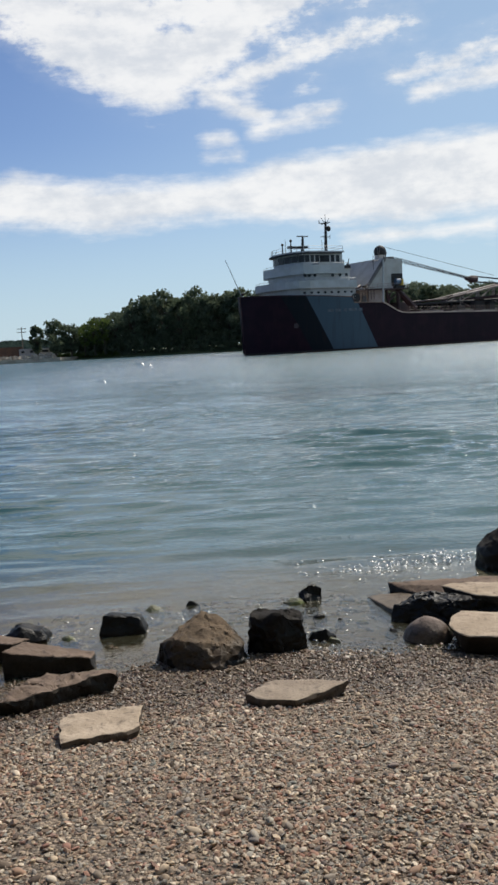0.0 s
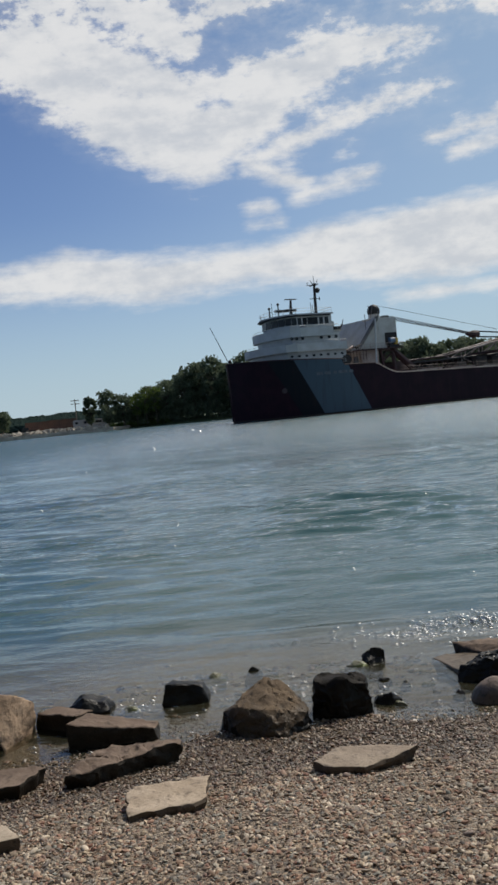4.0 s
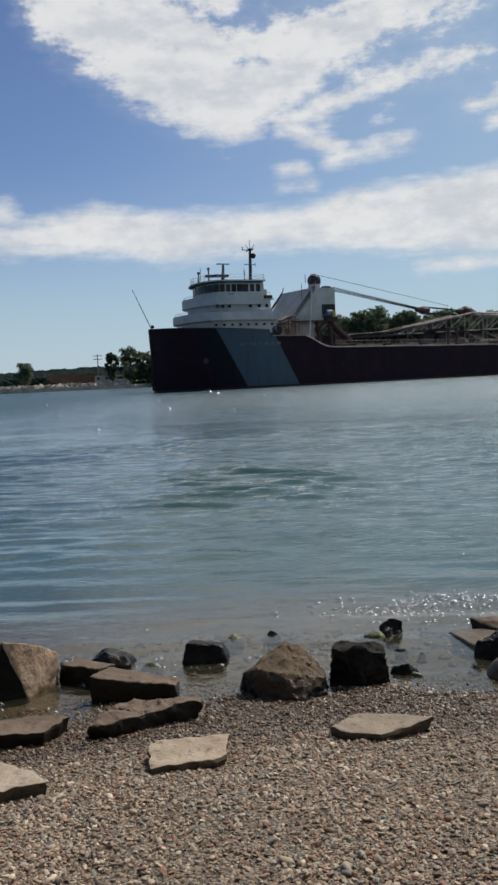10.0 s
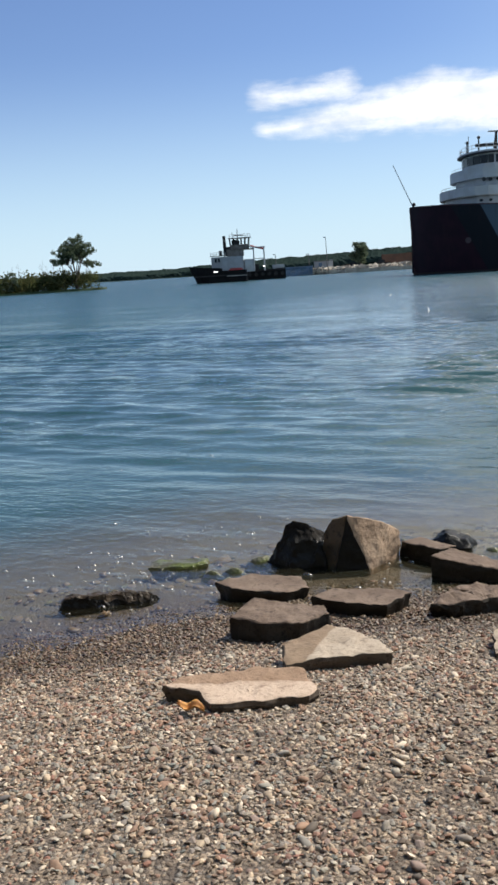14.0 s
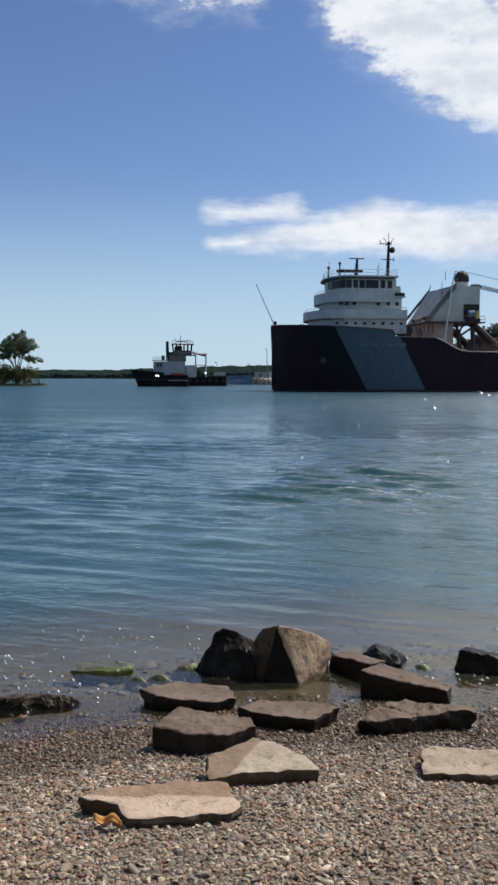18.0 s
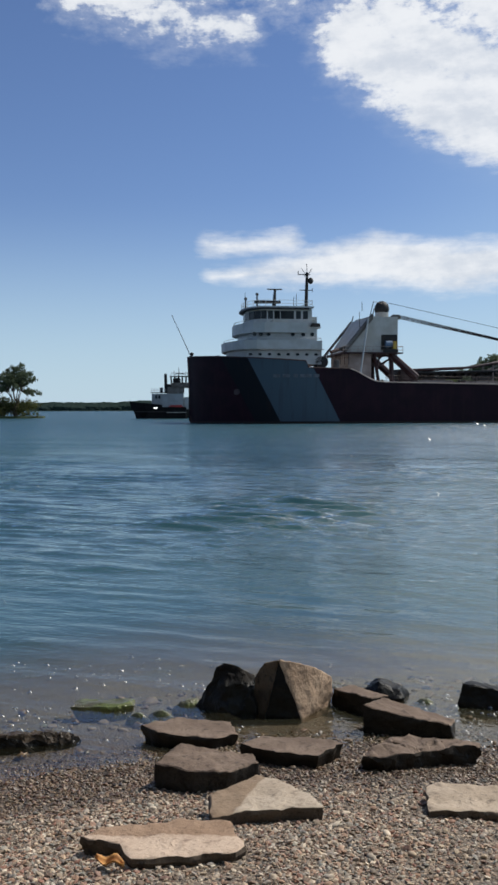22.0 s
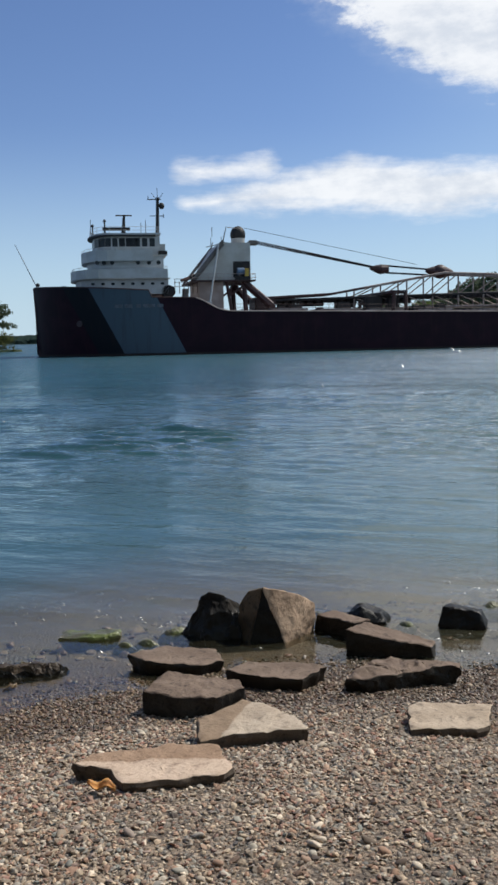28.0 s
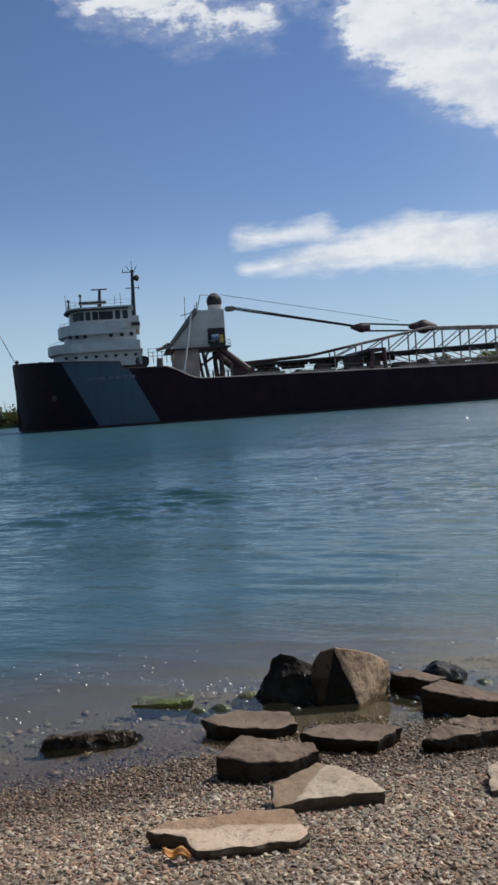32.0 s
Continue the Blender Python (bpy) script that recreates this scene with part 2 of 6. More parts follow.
def plain(name, col, dark, rough=0.6, metal=0.0, scale=2.0, fine=30.0, relief=0.3, dist=0.01, gloss=0.5):
    """Painted or natural surface with stains at two scales and a fine relief."""
    g = Graph(name)
    v = g.coords()
    big, small = g.noise(v, scale), g.noise(v, fine, 3.0)
    c = g.mix(g.step(big, 0.35, 0.68), dark, col)
    c = g.mix(g.math("MULTIPLY", g.step(small, 0.4, 0.75), 0.35), c, dark)
    return g.surface(Base_Color=c, Roughness=g.step(small, 0.2, 0.8, rough - 0.1, min(rough + 0.12, 1.0)), Metallic=metal, Specular_IOR_Level=gloss, Normal=g.bump(small, relief, dist))


def stone_mat(name, pale, mid, deep, wet=0.0, stain=None):
    """Broken concrete or rock: mottled, pitted, darker and glossier where the river keeps it wet."""
    g = Graph(name)
    v, w = g.coords(), g.world()
    a, b, pits = g.noise(v, 2.6, 6.0, 0.65), g.noise(v, 14.0, 5.0, 0.7), g.noise(v, 60.0, 3.0, 0.6)
    c = g.mix(g.step(a, 0.36, 0.62), mid, pale)
    c = g.mix(g.step(b, 0.52, 0.72), c, deep)
    c = g.mix(g.math("MULTIPLY", g.step(pits, 0.58, 0.66), 0.6), c, deep)
    if stain:                                    # an old damp stain over the back of the slab
        spot = g.node("ShaderNodeSeparateXYZ", i0=v)
        along = g.math("ADD", g.math("MULTIPLY", spot.outputs[0], stain[0]), g.math("MULTIPLY", spot.outputs[1], stain[1]))
        along = g.math("ADD", along, g.math("MULTIPLY", g.math("SUBTRACT", a, 0.5), 0.12))
        c = g.mix(g.step(along, stain[2], stain[2] + 0.015), c, g.mix(1.0, c, (0.62, 0.55, 0.49), "MULTIPLY"))
    z = g.node("ShaderNodeSeparateXYZ", i0=w).outputs[2]
    line = g.step(g.math("ADD", z, g.math("MULTIPLY", g.math("SUBTRACT", a, 0.5), 0.12)), 0.03 + wet, 0.12 + wet, 1.0, 0.0)
    c = g.mix(line, c, g.mix(1.0, c, (0.42, 0.40, 0.36), "MULTIPLY"))
    h = g.math("ADD", g.math("MULTIPLY", b, 0.6), g.math("MULTIPLY", pits, 0.4))
    return g.surface(Base_Color=c, Roughness=g.step(line, 0.0, 1.0, 0.92, 0.45), Specular_IOR_Level=0.25, Normal=g.bump(h, 0.55, 0.02))


MAT = {}
MAT["slab"] = stone_mat("broken_concrete", (0.44, 0.35, 0.26), (0.34, 0.265, 0.19), (0.15, 0.115, 0.085))
MAT["slab_stained"] = stone_mat("stained_concrete", (0.52, 0.395, 0.295), (0.44, 0.325, 0.235), (0.235, 0.165, 0.12), stain=(0.0, 1.0, 0.015))
MAT["slab_half_stained"] = stone_mat("half_stained_concrete", (0.43, 0.35, 0.265), (0.36, 0.285, 0.21), (0.20, 0.155, 0.115), stain=(-0.69, 0.72, 0.02))
MAT["slab_dark"] = stone_mat("damp_concrete", (0.205, 0.150, 0.112), (0.138, 0.098, 0.073), (0.062, 0.046, 0.036), -0.06)
MAT["rock"] = stone_mat("brown_rock", (0.17, 0.12, 0.075), (0.10, 0.072, 0.048), (0.035, 0.027, 0.021), 0.08)
# rock_dark: wet dark rocks, and the painted shade on sides of other rocks
MAT["rock_dark"] = stone_mat("wet_rock_and_shaded_side", (0.024, 0.020, 0.016), (0.012, 0.010, 0.0085), (0.006, 0.0055, 0.005), 0.12)
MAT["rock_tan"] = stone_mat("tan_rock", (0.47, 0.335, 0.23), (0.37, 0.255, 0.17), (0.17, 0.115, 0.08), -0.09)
# shade of the slabs' sides, put into two darker colours
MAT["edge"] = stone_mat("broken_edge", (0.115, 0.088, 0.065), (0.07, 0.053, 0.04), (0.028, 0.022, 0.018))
MAT["side_shade"] = stone_mat("deep_shaded_slab_side", (0.055, 0.044, 0.034), (0.03, 0.024, 0.019), (0.012, 0.010, 0.009), 0.05)
MAT["slab_grey"] = stone_mat("grey_concrete", (0.33, 0.265, 0.20), (0.26, 0.205, 0.155), (0.13, 0.10, 0.08))
MAT["boulder"] = stone_mat("grey_pink_boulder", (0.27, 0.21, 0.175), (0.18, 0.14, 0.12), (0.075, 0.06, 0.052), 0.03)


def algae_mat():
    g = Graph("algae_on_stone")
    v = g.coords()
    a, b = g.noise(v, 6.0, 5.0), g.noise(v, 45.0, 3.0)
    c = g.mix(g.step(a, 0.4, 0.6), (0.10, 0.09, 0.055), (0.13, 0.15, 0.03))
    c = g.mix(g.step(b, 0.5, 0.7), c, (0.035, 0.04, 0.015))
    return g.surface(Base_Color=c, Roughness=0.3, Normal=g.bump(b, 0.8, 0.02))


MAT["algae"] = algae_mat()


def pebble_mat(name, source):
    """Water-worn pebbles, each its own shade; wet ones at the water's edge."""
    g = Graph(name)
    if source == "island":
        pick = g.node("ShaderNodeNewGeometry").outputs["Random Per Island"]
    else:
        pick = g.node("ShaderNodeObjectInfo").outputs["Random"]
    r = g.node("ShaderNodeValToRGB", Fac=pick)
    r.color_ramp.interpolation = "LINEAR"
    shades = [(0.0, (0.39, 0.235, 0.150)), (0.10, (0.084, 0.057, 0.038)), (0.20, (0.49, 0.37, 0.25)), (0.30, (0.27, 0.245, 0.205)), (0.40, (0.26, 0.115, 0.075)),
              (0.50, (0.540, 0.413, 0.276)), (0.60, (0.072, 0.057, 0.047)), (0.70, (0.35, 0.21, 0.13)), (0.80, (0.20, 0.205, 0.175)), (0.90, (0.733, 0.592, 0.437)), (1.0, (0.135, 0.119, 0.108))]
    r.color_ramp.elements[0].color, r.color_ramp.elements[1].color = (*shades[0][1], 1), (*shades[-1][1], 1)
    for at, col in shades[1:-1]:
        r.color_ramp.elements.new(at).color = (*col, 1)
    w = g.world()
    n = g.noise(w, 55.0, 4.0, 0.65)
    c = g.mix(g.step(n, 0.35, 0.75, 0.0, 0.3), r.outputs[0], (0.14, 0.11, 0.085))
    z = g.node("ShaderNodeSeparateXYZ", i0=w).outputs[2]
    patch = g.noise(w, 1.6, 3.0)
    wet = g.step(g.math("ADD", z, g.math("MULTIPLY", g.math("SUBTRACT", patch, 0.5), 0.10)), 0.07, 0.16, 1.0, 0.0)
    c = g.mix(wet, c, g.mix(1.0, c, (0.42, 0.365, 0.30), "MULTIPLY"))
    return g.surface(Base_Color=c, Roughness=g.step(wet, 0.0, 1.0, 0.8, 0.48), Normal=g.bump(n, 0.35, 0.004))


MAT["pebbles"] = pebble_mat("pebbles", "island")
MAT["pebble"] = pebble_mat("pebble", "object")


def ground_mat():
    """Gritty beach, silty river bed, grass on the far banks."""
    g = Graph("ground")
    w = g.world()
    s = g.node("ShaderNodeSeparateXYZ", i0=w)
    grit, blot, fine = g.noise(w, 38.0, 5.0, 0.7), g.noise(w, 2.2, 4.0), g.noise(w, 130.0, 2.0)
    c = g.mix(g.step(grit, 0.36, 0.66), (0.17, 0.125, 0.088), (0.42, 0.32, 0.225))
    c = g.mix(g.step(blot, 0.4, 0.7, 0.0, 0.6), c, (0.26, 0.19, 0.13))
    cells = g.node("ShaderNodeTexVoronoi", Vector=w, Scale=46.0, Randomness=1.0)
    tone = g.node("ShaderNodeSeparateColor", Color=cells.outputs["Color"])
    chip = g.mix(tone.outputs[0], (0.10, 0.078, 0.058), (0.44, 0.34, 0.24))
    chip = g.mix(g.step(tone.outputs[1], 0.7, 0.9, 0.0, 0.6), chip, (0.20, 0.20, 0.18))
    chip = g.mix(g.step(cells.outputs["Distance"], 0.35, 0.65), chip, (0.12, 0.09, 0.066))
    c = g.mix(g.step(tone.outputs[2], 0.25, 0.4), c, chip)
    wet = g.step(g.math("ADD", s.outputs[2], g.math("MULTIPLY", g.math("SUBTRACT", blot, 0.5), 0.10)), 0.07, 0.17, 1.0, 0.0)
    c = g.mix(wet, c, g.mix(1.0, c, (0.46, 0.42, 0.37), "MULTIPLY"))
    c = g.mix(g.step(s.outputs[2], -0.08, -0.02, 1.0, 0.0), c, g.mix(blot, (0.070, 0.062, 0.036), (0.20, 0.160, 0.096)))
    weed = g.math("MULTIPLY", g.step(g.noise(w, 1.1, 4.0), 0.56, 0.72, 0.0, 0.8), g.step(s.outputs[2], -0.25, -0.06, 1.0, 0.0))
    c = g.mix(weed, c, (0.10, 0.095, 0.035))
    turf = g.mix(g.step(g.noise(w, 0.12, 5.0), 0.4, 0.6), (0.07, 0.085, 0.028), (0.035, 0.055, 0.018))
    c = g.mix(g.step(s.outputs[1], 60.0, 90.0), c, turf)
    # the added unseen bank is dark, so that it bounces little light
    c = g.mix(g.step(s.outputs[1], -3.5, -2.0, 1.0, 0.0), c, (0.03, 0.042, 0.016))
    return g.surface(Base_Color=c, Roughness=g.step(wet, 0.0, 1.0, 0.9, 0.4), Normal=g.bump(g.math("SUBTRACT", g.math("ADD", grit, g.math("MULTIPLY", fine, 0.5)), cells.outputs["Distance"]), 0.9, 0.02))


def bed_stone_mat():
    g = Graph("silted_cobbles")
    pick = g.node("ShaderNodeNewGeometry").outputs["Random Per Island"]
    v = g.coords()
    c = g.mix(g.step(pick, 0.0, 0.8), (0.05, 0.042, 0.03), (0.20, 0.155, 0.11))
    c = g.mix(g.step(pick, 0.8, 0.9), c, (0.11, 0.105, 0.045))
    c = g.mix(g.step(g.noise(v, 9.0, 4.0), 0.45, 0.7, 0.0, 0.5), c, (0.09, 0.085, 0.045))
    return g.surface(Base_Color=c, Roughness=0.8, Normal=g.bump(g.noise(v, 60.0, 3.0), 0.4, 0.01))


MAT["bed_stone"] = bed_stone_mat()
MAT["ground"] = ground_mat()


def water_mat():
    """River water: sky on a rippled skin, clear at the edge, a murky blue-green body where it is deep."""
    g = Graph("river_water")
    w = g.world()
    s = g.node("ShaderNodeSeparateXYZ", i0=w)
    # out from the bowed shore line
    x0 = g.math("MAXIMUM", g.math("MINIMUM", s.outputs[0], 0.0), -7.0)
    out = g.math("SUBTRACT", s.outputs[1], g.math("SUBTRACT", 6.13, g.math("MULTIPLY", 0.15, g.math("MULTIPLY", x0, x0))))
    # square to the shore where it bends away
    bend = g.math("MAXIMUM", x0, -4.0)
    out = g.math("DIVIDE", out, g.math("SQRT", g.math("ADD", 1.0, g.math("MULTIPLY", 0.09, g.math("MULTIPLY", bend, bend)))))
    deep = g.step(out, 0.3, 3.6)
    body_c = g.mix(g.step(out, 0.9, 4.6), (0.046, 0.044, 0.027), (0.022, 0.060, 0.057))
    body_c = g.mix(g.step(out, 5.0, 30.0), body_c, (0.012, 0.054, 0.073))
    # paler body down river: sun-side brightness put into the colour
    body_c = g.mix(g.math("MULTIPLY", g.step(s.outputs[0], -12.0, 4.0), g.step(out, 1.0, 6.0)), body_c, (0.034, 0.088, 0.090))
    body = g.node("ShaderNodeBsdfDiffuse", Color=body_c)
    clear = g.node("ShaderNodeBsdfTransparent", Color=(0.95, 0.95, 0.87, 1))
    under = g.node("ShaderNodeMixShader", i0=g.math("MAXIMUM", g.step(s.outputs[0], -3.5, -0.5, 0.14, 0.50), deep), i1=clear.outputs[0], i2=body.outputs[0])
    # short wavelets ride on the swell; they drift with the water
    r1 = g.noise(g.coords(scale=(1.0, 2.0, 1.0), turn=-8.0), 1.9, 2.0, 0.5)
    r2 = g.noise(g.coords(scale=(1.0, 1.7, 1.0), turn=12.0), 6.5, 3.0, 0.55)
    r3 = g.noise(g.coords(scale=(1.0, 3.0, 1.0), turn=5.0), 0.22, 6.0, 0.65)
    gust = g.step(g.noise(g.coords(scale=(1.0, 2.4, 1.0), turn=4.0), 0.10, 3.0), 0.36, 0.62, 0.35, 1.25)
    h = g.math("ADD", g.math("MULTIPLY", r1, g.step(out, 2.0, 18.0, 0.006, 0.034)), g.math("MULTIPLY", r2, g.step(out, 0.4, 12.0, 0.0090, 0.0130)))
    r4 = g.noise(g.coords(scale=(1.0, 2.6, 1.0), turn=-3.0), 3.1, 3.0, 0.6)
    h = g.math("ADD", h, g.math("MULTIPLY", r4, g.step(out, 1.0, 14.0, 0.007, 0.034)))
    h = g.math("MULTIPLY", h, gust)
    h = g.math("ADD", h, g.math("MULTIPLY", r3, g.step(out, 12.0, 60.0, 0.0, 0.24)))
    lane = g.noise(g.coords(scale=(1.0, 4.0, 1.0), turn=3.0), 0.05, 5.0, 0.6)
    h = g.math("ADD", h, g.math("MULTIPLY", lane, g.step(out, 25.0, 80.0, 0.0, 0.9)))
    # faces turned to the beach are the ones seen from low down
    h = g.math("ADD", h, g.math("MULTIPLY", g.math("MAXIMUM", g.math("SUBTRACT", s.outputs[1], 42.0), 0.0), 0.045))
    nrm = g.bump(h, 1.0, 1.0)
    rough = g.step(out, 3.0, 70.0, 0.09, 0.25)
    skin = g.node("ShaderNodeBsdfGlossy", Color=(1, 1, 1, 1), Roughness=rough, Normal=nrm)
    fres = g.node("ShaderNodeFresnel", IOR=1.333, Normal=nrm)
    # painted into the reflection: dimmer up river, brighter down river
    mirror_gain = g.step(s.outputs[0], -30.0, -5.0, 0.50, 1.06)
    mixn = g.node("ShaderNodeMixShader", i0=g.math("MULTIPLY", fres.outputs[0], g.math("MAXIMUM", mirror_gain, g.math("MULTIPLY", g.step(out, 6.0, 40.0, 1.10, 0.0), g.step(s.outputs[0], -3.8, -1.0, g.step(out, 2.0, 6.0, 0.55, 0.8), 1.0)))), i1=under.outputs[0], i2=skin.outputs[0])
    g.t.links.new(mixn.outputs[0], g.out.inputs[0])
    return g.m


MAT["water"] = water_mat()


def glint_mat():
    """Clear water domes, added for sun glints: only their gloss shows."""
    g = Graph("clear_glint_dome")
    mix = g.node("ShaderNodeMixShader", i0=0.11, i1=g.node("ShaderNodeBsdfTransparent").outputs[0], i2=g.node("ShaderNodeBsdfGlossy", Roughness=0.30).outputs[0])
    g.t.links.new(mix.outputs[0], g.out.inputs[0])
    return g.m


MAT["ripplet"] = glint_mat()


def hull_mat():
    """Oxide-red plating with the slanting grey and black bow stripes, weld seams and streaks."""
    g = Graph("hull_paint")
    v = g.coords()
    s = g.node("ShaderNodeSeparateXYZ", i0=v)
    slant = g.math("SUBTRACT", s.outputs[0], g.math("MULTIPLY", s.outputs[2], 0.51))
    grey = g.math("MULTIPLY", g.step(slant, -20.45, -20.35), g.step(slant, -12.2, -12.1, 1.0, 0.0))
    black = g.math("MULTIPLY", g.step(slant, -12.2, -12.1), g.step(slant, -8.9, -8.8, 1.0, 0.0))
    n, streak = g.noise(v, 0.5, 5.0), g.noise(g.coords(scale=(1.5, 1.5, 0.12)), 1.0, 4.0)
    red = g.mix(g.step(n, 0.4, 0.65), (0.0125, 0.0050, 0.0105), (0.019, 0.0066, 0.0130))
    c = g.mix(grey, red, (0.060, 0.088, 0.115))
    c = g.mix(black, c, (0.007, 0.009, 0.013))
    c = g.mix(g.step(streak, 0.5, 0.75, 0.0, 0.25), c, (0.035, 0.018, 0.016))
    boot = g.step(s.outputs[2], 0.25, 0.35, 1.0, 0.0)
    c = g.mix(boot, c, (0.03, 0.022, 0.02))
    seam = g.node("ShaderNodeTexBrick", Vector=g.coords(scale=(0.5, 0.5, 0.5)), Scale=1.0)
    return g.surface(Base_Color=c, Roughness=0.6, Specular_IOR_Level=0.12, Normal=g.bump(g.math("ADD", n, seam.outputs["Fac"]), 0.08, 0.03))


MAT["hull"] = hull_mat()
MAT["faded"] = plain("faded_lettering", (0.10, 0.12, 0.15), (0.06, 0.07, 0.085), 0.7, scale=2.0, fine=9.0)
MAT["emblem"] = plain("worn_emblem", (0.05, 0.035, 0.04), (0.03, 0.02, 0.024), 0.8, scale=2.0, fine=9.0)
cable = Graph("greased_wire")
cable.t.links.new(cable.node("ShaderNodeBsdfDiffuse", Color=(0.03, 0.03, 0.032, 1)).outputs[0], cable.out.inputs[0])
MAT["cable"] = cable.m
MAT["white"] = plain("white_ship_paint", (0.40, 0.415, 0.425), (0.34, 0.345, 0.34), 0.5, scale=0.7, fine=6.0, relief=0.08)
MAT["pinkish_white"] = plain("pinkish_mottled_paint", (0.43, 0.35, 0.31), (0.29, 0.22, 0.19), 0.7, scale=0.5, fine=4.0, relief=0.1)
MAT["cream"] = plain("weathered_white_paint", (0.45, 0.44, 0.42), (0.37, 0.35, 0.32), 0.6, scale=0.6, fine=5.0, relief=0.1)
MAT["tar"] = plain("tarred_hull", (0.007, 0.007, 0.008), (0.012, 0.011, 0.011), 0.8, scale=1.0, fine=8.0, relief=0.1, gloss=0.1)
MAT["black"] = plain("black_paint", (0.016, 0.016, 0.018), (0.028, 0.025, 0.024), 0.6, scale=1.0, fine=8.0, relief=0.1, gloss=0.25)
MAT["oxide"] = plain("oxide_red_steel", (0.055, 0.018, 0.017), (0.035, 0.016, 0.015), 0.6, scale=0.8, fine=8.0, relief=0.15)
MAT["steel"] = plain("grey_steel", (0.17, 0.16, 0.155), (0.10, 0.085, 0.075), 0.55, 0.3, 0.8, 9.0, 0.12)
MAT["truss"] = plain("boom_steel", (0.34, 0.29, 0.26), (0.20, 0.15, 0.13), 0.6, 0.1, 0.8, 9.0, 0.12)
MAT["glass"] = plain("dark_window_glass", (0.02, 0.025, 0.03), (0.03, 0.035, 0.04), 0.2, scale=1.0, relief=0.0, gloss=0.12)
MAT["red"] = plain("red_paint", (0.42, 0.04, 0.04), (0.28, 0.035, 0.03), 0.5, scale=1.0, fine=8.0)
MAT["yellow"] = plain("yellow_paint", (0.55, 0.36, 0.04), (0.40, 0.25, 0.04), 0.5, scale=1.0, fine=8.0)
MAT["blue"] = plain("blue_sheet", (0.10, 0.17, 0.27), (0.07, 0.11, 0.17), 0.6, scale=0.6, fine=5.0)
MAT["grey"] = plain("grey_cladding", (0.30, 0.32, 0.34), (0.22, 0.23, 0.24), 0.7, scale=0.4, fine=4.0)
MAT["brown"] = plain("rusty_brown", (0.15, 0.075, 0.045), (0.09, 0.05, 0.035), 0.8, scale=0.4, fine=3.0)
MAT["pale"] = plain("pale_rubble", (0.46, 0.40, 0.32), (0.28, 0.24, 0.19), 0.9, scale=0.8, fine=6.0)
MAT["wood"] = plain("weathered_wood", (0.20, 0.16, 0.12), (0.12, 0.095, 0.07), 0.8, scale=1.0, fine=9.0)
lit = Graph("lit_floodlight")
lit.t.links.new(lit.node("ShaderNodeEmission", Color=(1.0, 0.98, 0.94, 1), Strength=2.5).outputs[0], lit.out.inputs[0])
MAT["deck_lamp"] = lit.m


def leaf_mat(name, a, b):
    g = Graph(name)
    pick = g.node("ShaderNodeNewGeometry").outputs["Random Per Island"]
    each = g.node("ShaderNodeObjectInfo").outputs["Random"]
    c = g.mix(pick, a, b)
    c = g.mix(g.math("MULTIPLY", each, 0.4), c, (0.03, 0.05, 0.015))
    dif = g.node("ShaderNodeBsdfDiffuse", Color=c)
    thru = g.node("ShaderNodeBsdfTranslucent", Color=c)
    m = g.node("ShaderNodeMixShader", i0=0.55, i1=dif.outputs[0], i2=thru.outputs[0])
    g.t.links.new(m.outputs[0], g.out.inputs[0])
    return g.m


MAT["leafy"] = leaf_mat("deciduous_leaves", (0.105, 0.135, 0.092), (0.165, 0.195, 0.130))
MAT["leaf_light"] = leaf_mat("spring_leaves", (0.10, 0.14, 0.04), (0.17, 0.22, 0.07))
MAT["reed"] = leaf_mat("reeds_and_brush", (0.13, 0.125, 0.055), (0.075, 0.095, 0.038))
MAT["hill"] = leaf_mat("far_forest", (0.052, 0.08, 0.078), (0.064, 0.093, 0.086))
MAT["bark"] = plain("bark", (0.09, 0.07, 0.05), (0.05, 0.04, 0.03), 0.9, scale=2.0, fine=12.0)

# ---- helpers for meshes ----


def obj(name, bm, material, smooth=False):
    me = bpy.data.meshes.new(name)
    bm.to_mesh(me)
    bm.free()
    if smooth:
        me.polygons.foreach_set("use_smooth", [True] * len(me.polygons))
    if material is not None:
        me.materials.append(material)
    return new(name, me)


def part(name, bm, material, parent, label="", smooth=False):
    ob = obj(name, bm, material, smooth)
    ob.parent = parent
    return tagged(ob, label) if label else ob


def thing(name, label, category, at=(0, 0, 0), turn=0.0, group="", kind=""):
    ob = new(name)
    ob.matrix_world = pose(*at, 0, 0, turn)
    return tagged(ob, label, category, group, kind)


def mesh_obj(name, verts, faces, material, smooth=True, parent=None):
    me = bpy.data.meshes.new(name)
    me.from_pydata(verts, [], faces)
    me.polygons.foreach_set("use_smooth", [smooth] * len(me.polygons))
    me.materials.append(material)
    me.update()
    ob = new(name, me)
    ob.parent = parent
    return ob


def box(bm, x0, x1, y0, y1, z0, z1, bevel=0.0, m=None):
    r = bmesh.ops.create_cube(bm, size=1.0)
    for v in r["verts"]:
        v.co = Vector(((x0 + x1) / 2 + v.co.x * (x1 - x0), (y0 + y1) / 2 + v.co.y * (y1 - y0), (z0 + z1) / 2 + v.co.z * (z1 - z0)))
        if m is not None:
            v.co = m @ v.co
    if bevel:
        es = list({e for v in r["verts"] for e in v.link_edges})
        bmesh.ops.bevel(bm, geom=es, offset=bevel, segments=2, affect="EDGES")
    return bm


